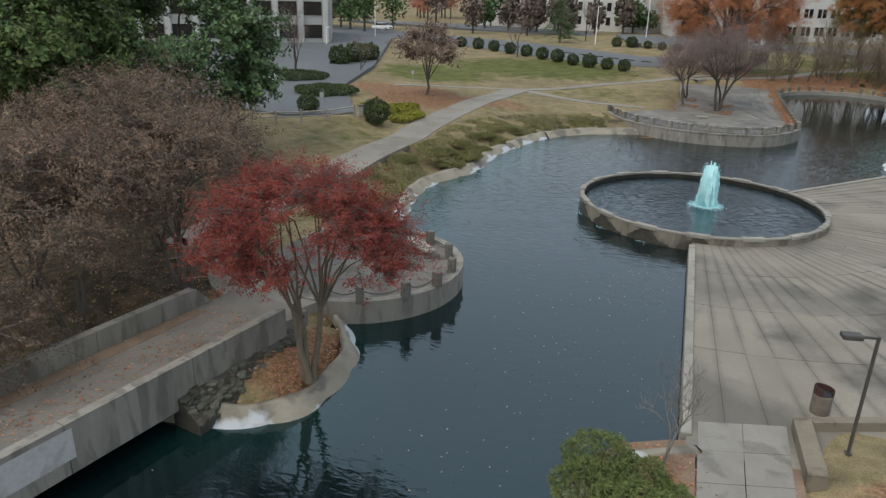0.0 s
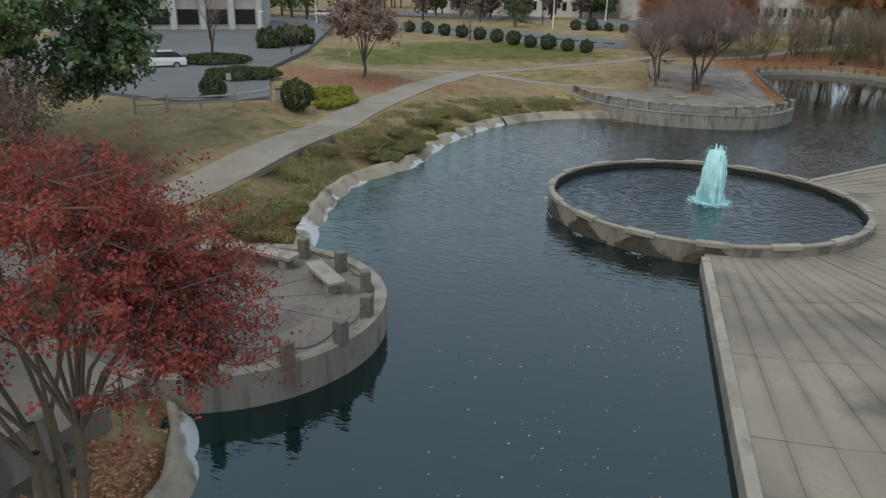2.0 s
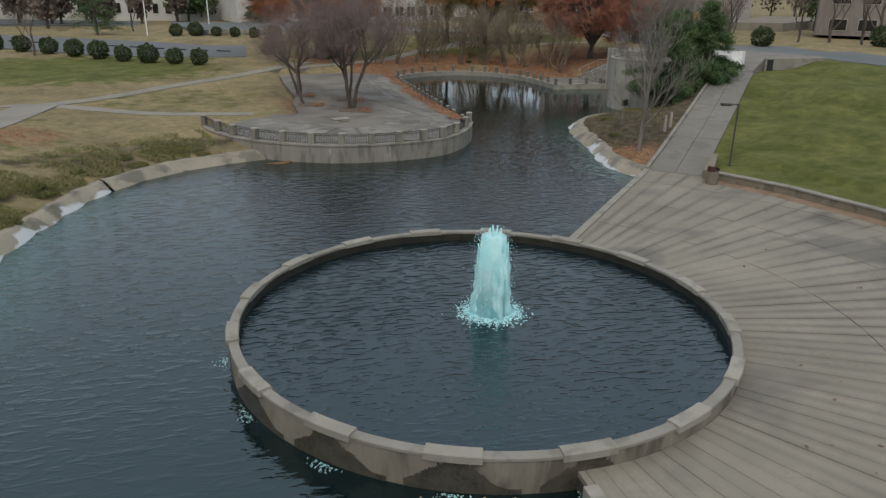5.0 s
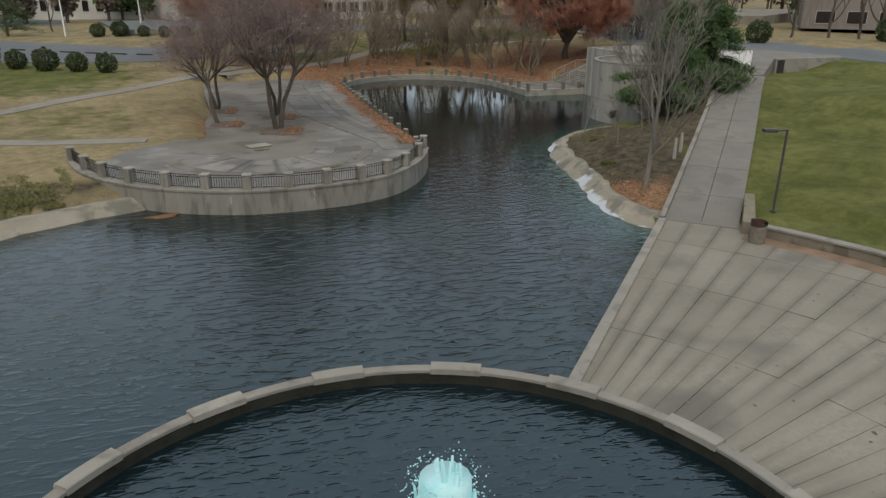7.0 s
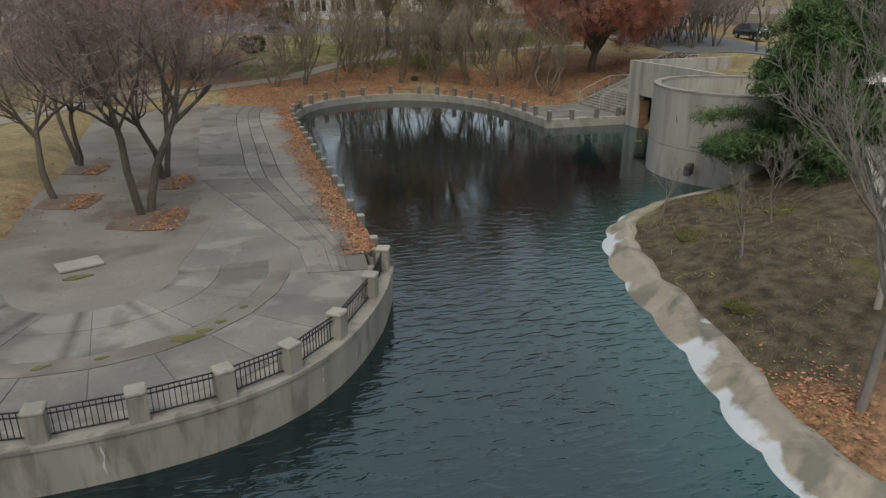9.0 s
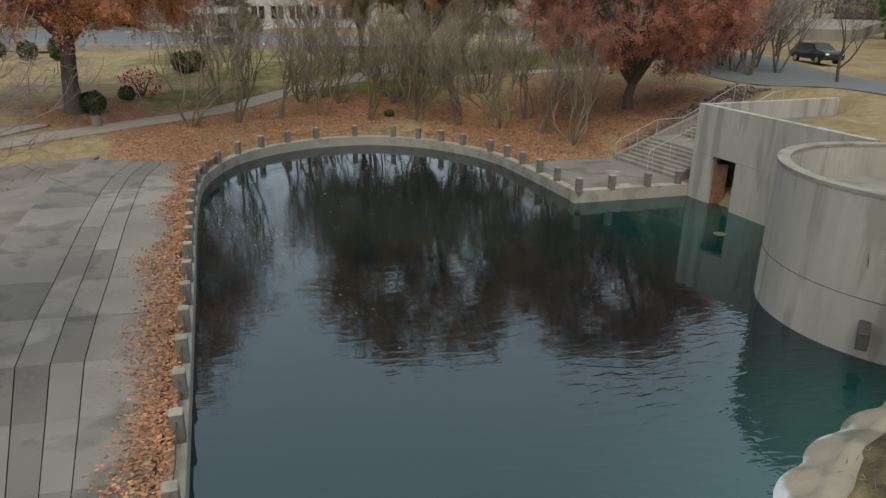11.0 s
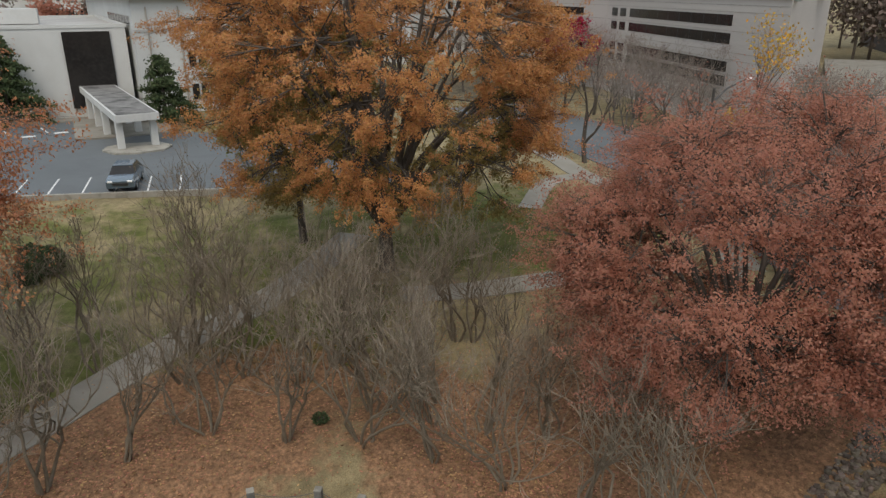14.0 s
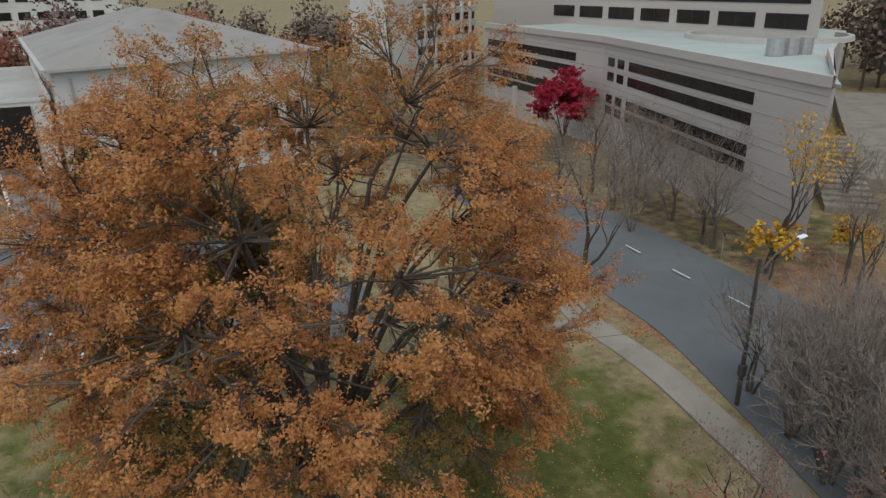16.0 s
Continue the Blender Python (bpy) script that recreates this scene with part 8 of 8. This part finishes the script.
bed_pts = np.stack([rng.normal(22.8, 1.9, 500), rng.normal(72, 3.0, 500), rng.uniform(0.95, 0.975, 500)], 1)
bed_pts = bed_pts[(bed_pts[:, 1] < 79) & (bed_pts[:, 1] > 67)]
tagged(new("leaf_litter", MB().quads(bed_pts, 0.085, 0.9).mesh("leaf_litter", L_BROWN)), "brown leaves round the trees on the promenade", "leaves", kind="stuff")
ring_pts = np.concatenate([np.stack([x + w * (0.46 * a + 0.24 * b), y + w * (0.46 * b - 0.26 * a), rng.uniform(0.945, 0.98, 520)], 1) for x, y, w in PITS for a, b in ((rng.uniform(-1, 1, 520) ** 3 * 0.5 + 0.5, rng.uniform(-1.0, 1.0, 520)),)])
tagged(new("leaf_litter", MB().quads(ring_pts, 0.085, 0.9).mesh("leaf_litter", LITTER)), "orange leaves heaped at the feet of the trees", "leaves", kind="stuff")
qpts = []
for i in range(19000):
    k = r4.uniform(2, 42)
    a, b = Vector(edge[int(k)]), Vector(edge[int(k) + 1])
    d = (b - a).normalized()
    p = a.lerp(b, k - int(k)) + Vector((-d.y, d.x)) * abs(r4.gauss(0.2, (0.75 if 64 < a.y < 77 else 0.38) + 0.16 * math.sin(k * 0.9)))
    zt = 0.93 - 0.35 * min(1, max(0, (p.y - 62) / 14)) + (0.25 * min(1, (p.y - 70) / 10) if p.y > 70 else 0)
    qpts.append((p.x, p.y, zt + r4.uniform(0.012, 0.04)))
tagged(new("leaf_drift", MB().quads(qpts, 0.075, 0.85).mesh("leaf_drift", LITTER)), "drift of orange leaves along the quay", "leaves", kind="stuff")

tagged(new("leaf_litter", MB().quads(np.stack([rng.uniform(4.6, 6.95, 260), rng.uniform(11.2, 13.4, 260), np.full(260, 0.425)], 1), 0.08, 0.9).mesh("leaf_litter", LITTER)), "scattered brown leaves on the soil bed", "leaves", kind="stuff")

n_ = 420
ta, tr = rng.uniform(0, 6.283, n_), (TERRACE_R - 0.5) * np.sqrt(rng.uniform(0, 1, n_))
tagged(new("fallen_leaf", MB().quads(np.stack([TERRACE[0] + tr * np.cos(ta), TERRACE[1] + tr * np.sin(ta), np.full(n_, 0.855)], 1), 0.07, 0.95).mesh("fallen_leaf", L_RED)), "red maple leaves scattered on the terrace", "leaves", kind="stuff")
n_ = 1500
u_, o_ = rng.uniform(0.0, 16.0, n_), np.clip(rng.normal(2.0, 0.85, n_), 0.4, 3.5)
tagged(new("fallen_leaf", MB().quads(np.stack([b0.x + bd.x * u_ + bn.x * o_, b0.y + bd.y * u_ + bn.y * o_, np.full(n_, 1.236)], 1), 0.075, 0.95).mesh("fallen_leaf", LITTER)), "brown leaves scattered on the bridge deck", "leaves", kind="stuff")
n_ = 130
pa, pr = rng.uniform(radians(-115), radians(20), n_), rng.uniform(7.5, 19, n_)
tagged(new("fallen_leaf", MB().quads(np.stack([POOL[0] + pr * np.cos(pa), POOL[1] + pr * np.sin(pa), np.full(n_, PLAZA_Z + 0.016)], 1)[pr * np.cos(pa) > -1.0], 0.09, 0.95).mesh("fallen_leaf", L_BROWN)), "few dry leaves blown over the plaza", "leaves", kind="stuff")

# ---- distance ----
def far_woods(name, label, spots, mat, size):
    pts, wood = [], MB()
    for cx, cy, n_trees, sx, sy, h in spots:
        for _ in range(n_trees):
            x, y = rng.normal(cx, sx), rng.normal(cy, sy)
            hh, rad = h * rng.uniform(0.7, 1.2), h * rng.uniform(0.25, 0.4)
            z = gz(x, y)
            wood.tube([(x, y, z - 0.5), (x, y, z + hh * 0.7)], [0.3, 0.12], 5, cap=False)
            m = 420
            p = rng.normal(size=(m, 3))
            p /= np.linalg.norm(p, axis=1)[:, None]
            p *= rng.uniform(0.3, 1.05, m)[:, None]
            pts.append(np.array([x, y, z + hh * 0.58]) + p * [rad, rad, hh * 0.42])
    ob = new(name, MB().quads(np.concatenate(pts), size).mesh(name, mat))
    tagged(ob, label, "woods", kind="stuff")
    tagged(part("trunk", wood, BARK_D, ob), "bare far trunks", kind="stuff")


far_woods("far_woods", "distant grey-brown leafless woods", [(-60, 190, 14, 25, 12, 14), (20, 250, 26, 40, 12, 15), (95, 250, 20, 25, 15, 15), (200, 150, 24, 12, 40, 16), (160, 95, 12, 12, 10, 10), (-80, 110, 10, 12, 20, 13), (6, 172, 10, 14, 4, 8), (130, 238, 14, 12, 8, 13)], M("distant_twigs", (0.11, 0.085, 0.07), (0.19, 0.15, 0.125), s1=0.1, s2=2, bump=0, island=0.3), 0.9)
far_woods("far_woods", "distant rust-coloured autumn woods", [(85, 225, 16, 14, 6, 13), (0, 235, 10, 30, 6, 12), (66, 240, 8, 8, 6, 13), (190, 110, 8, 10, 12, 12)], L_RUST, 0.7)
far_woods("far_woods", "distant dark evergreens", [(-45, 175, 8, 20, 10, 11), (10, 185, 5, 8, 4, 8), (145, 105, 4, 6, 4, 9), (30, 178, 3, 5, 2, 8)], L_PINE, 0.8)
fb_ = block("distant_offices", "distant pale office block", [(30, 330), (100, 330), (100, 350), (30, 350)], 2, 26, WHITEWALL, ROOF)
windows(fb_, (30, 330), (100, 330), (8, 13, 18, 22), [3 + 5 * k for k in range(13)], 2.2, 3.2)
db = block("dark_offices", "distant dark-glazed office block", [(182, 128), (205, 118), (245, 150), (228, 166)], 2, 40, M("brown_cladding", (0.07, 0.055, 0.048), (0.1, 0.085, 0.075), s1=0.1, s2=2, bump=0), ROOF)
for k in range(7):
    ribbon(db, Vector((182, 128)), Vector((228, 166)), 1.0, 58.0, 6.0 + 4.6 * k, 2.6, 0.1)
rb_ = block("low_offices", "low brown building beyond the upper road", [(112, 92), (132, 60), (144, 68), (124, 100)], 3.5, 16.0, M("brown_grey_panels", (0.17, 0.15, 0.132), (0.24, 0.215, 0.19), s1=0.15, s2=3, stretch=(1, 1, 0.2), bump=0.05), ROOF)
windows(rb_, (112, 92), (132, 60), (4.3, 8.2, 12.0), [3 + 4 * k for k in range(8)], 1.6, 2.4)

# fallen leaves and scum afloat
fl_pts = []
for cx, cy, sx, sy, n in ((5, 21, 2.6, 4.5, 150), (8, 27, 1.2, 2.0, 160), (41, 85, 3.2, 4.5, 160), (36.3, 83, 0.6, 5, 350), (46, 86.5, 1.2, 1.0, 160), (3, 14, 3, 4, 90), (0, 12, 3, 4, 60)):
    x, y = rng.normal(cx, sx, n), rng.normal(cy, sy, n)
    ok = pond_distance(x, y) < -0.4
    fl_pts.append(np.stack([x, y, np.full(n, 0.006)], 1)[ok])
tagged(new("floating_leaves", MB().quads(np.concatenate(fl_pts), 0.055, 0.98).mesh("floating_leaves", M("pale_floating_leaves", (0.2, 0.15, 0.11), (0.38, 0.33, 0.27), s1=1, s2=5, bump=0, island=0.4))), "scattered pale leaves floating on the pond", "leaves", kind="stuff")

sed = thing("sediment", "rust-orange sediment washed up at the quay wall", "sediment", at=(14.7, 58.75, 0.012))
part("deposit", MB().prism([(0.7 * math.cos(a) * (1 + 0.3 * math.sin(3 * a)), 0.25 * math.sin(a) + 0.12 * math.cos(a) ** 2, ) for a in np.linspace(0, 6.1, 22)], -0.1, 0.012), RUSTY, sed)
disc = thing("float_disc", "round yellow-green algae mat floating by the wall", "algae", at=(50.47, 71.78, 0.0))
part("mat", MB().lathe([(0.1, -0.02), (0.22, -0.01), (0.24, 0.012), (0.18, 0.016)], 18), MOSS, disc)
for k, (x, y, z0, h) in enumerate(((20.1, 56.33, 0.25, 0.6), (24.4, 56.86, 0.35, 0.45), (17.0, 57.4, 0.5, 0.3))):
    sk = thing("lime_streak", "thin white lime streak on the quay wall", "stain", at=(x, y, z0))
    part("streak", MB().tube([(0.02 * math.sin(j * 1.7 + x), 0, h * j / 6) for j in range(7)], [0.006 + 0.009 * (j % 3) for j in range(7)], 5), OLDPAINT, sk)
# plain dark box at the shore's end beside the drum, purpose unknown
part("dark_box", MB().box((44.95, 63.95, 0.75), (0.9, 0.25, 0.45), 205, 0.02), DARKMETAL, intake)
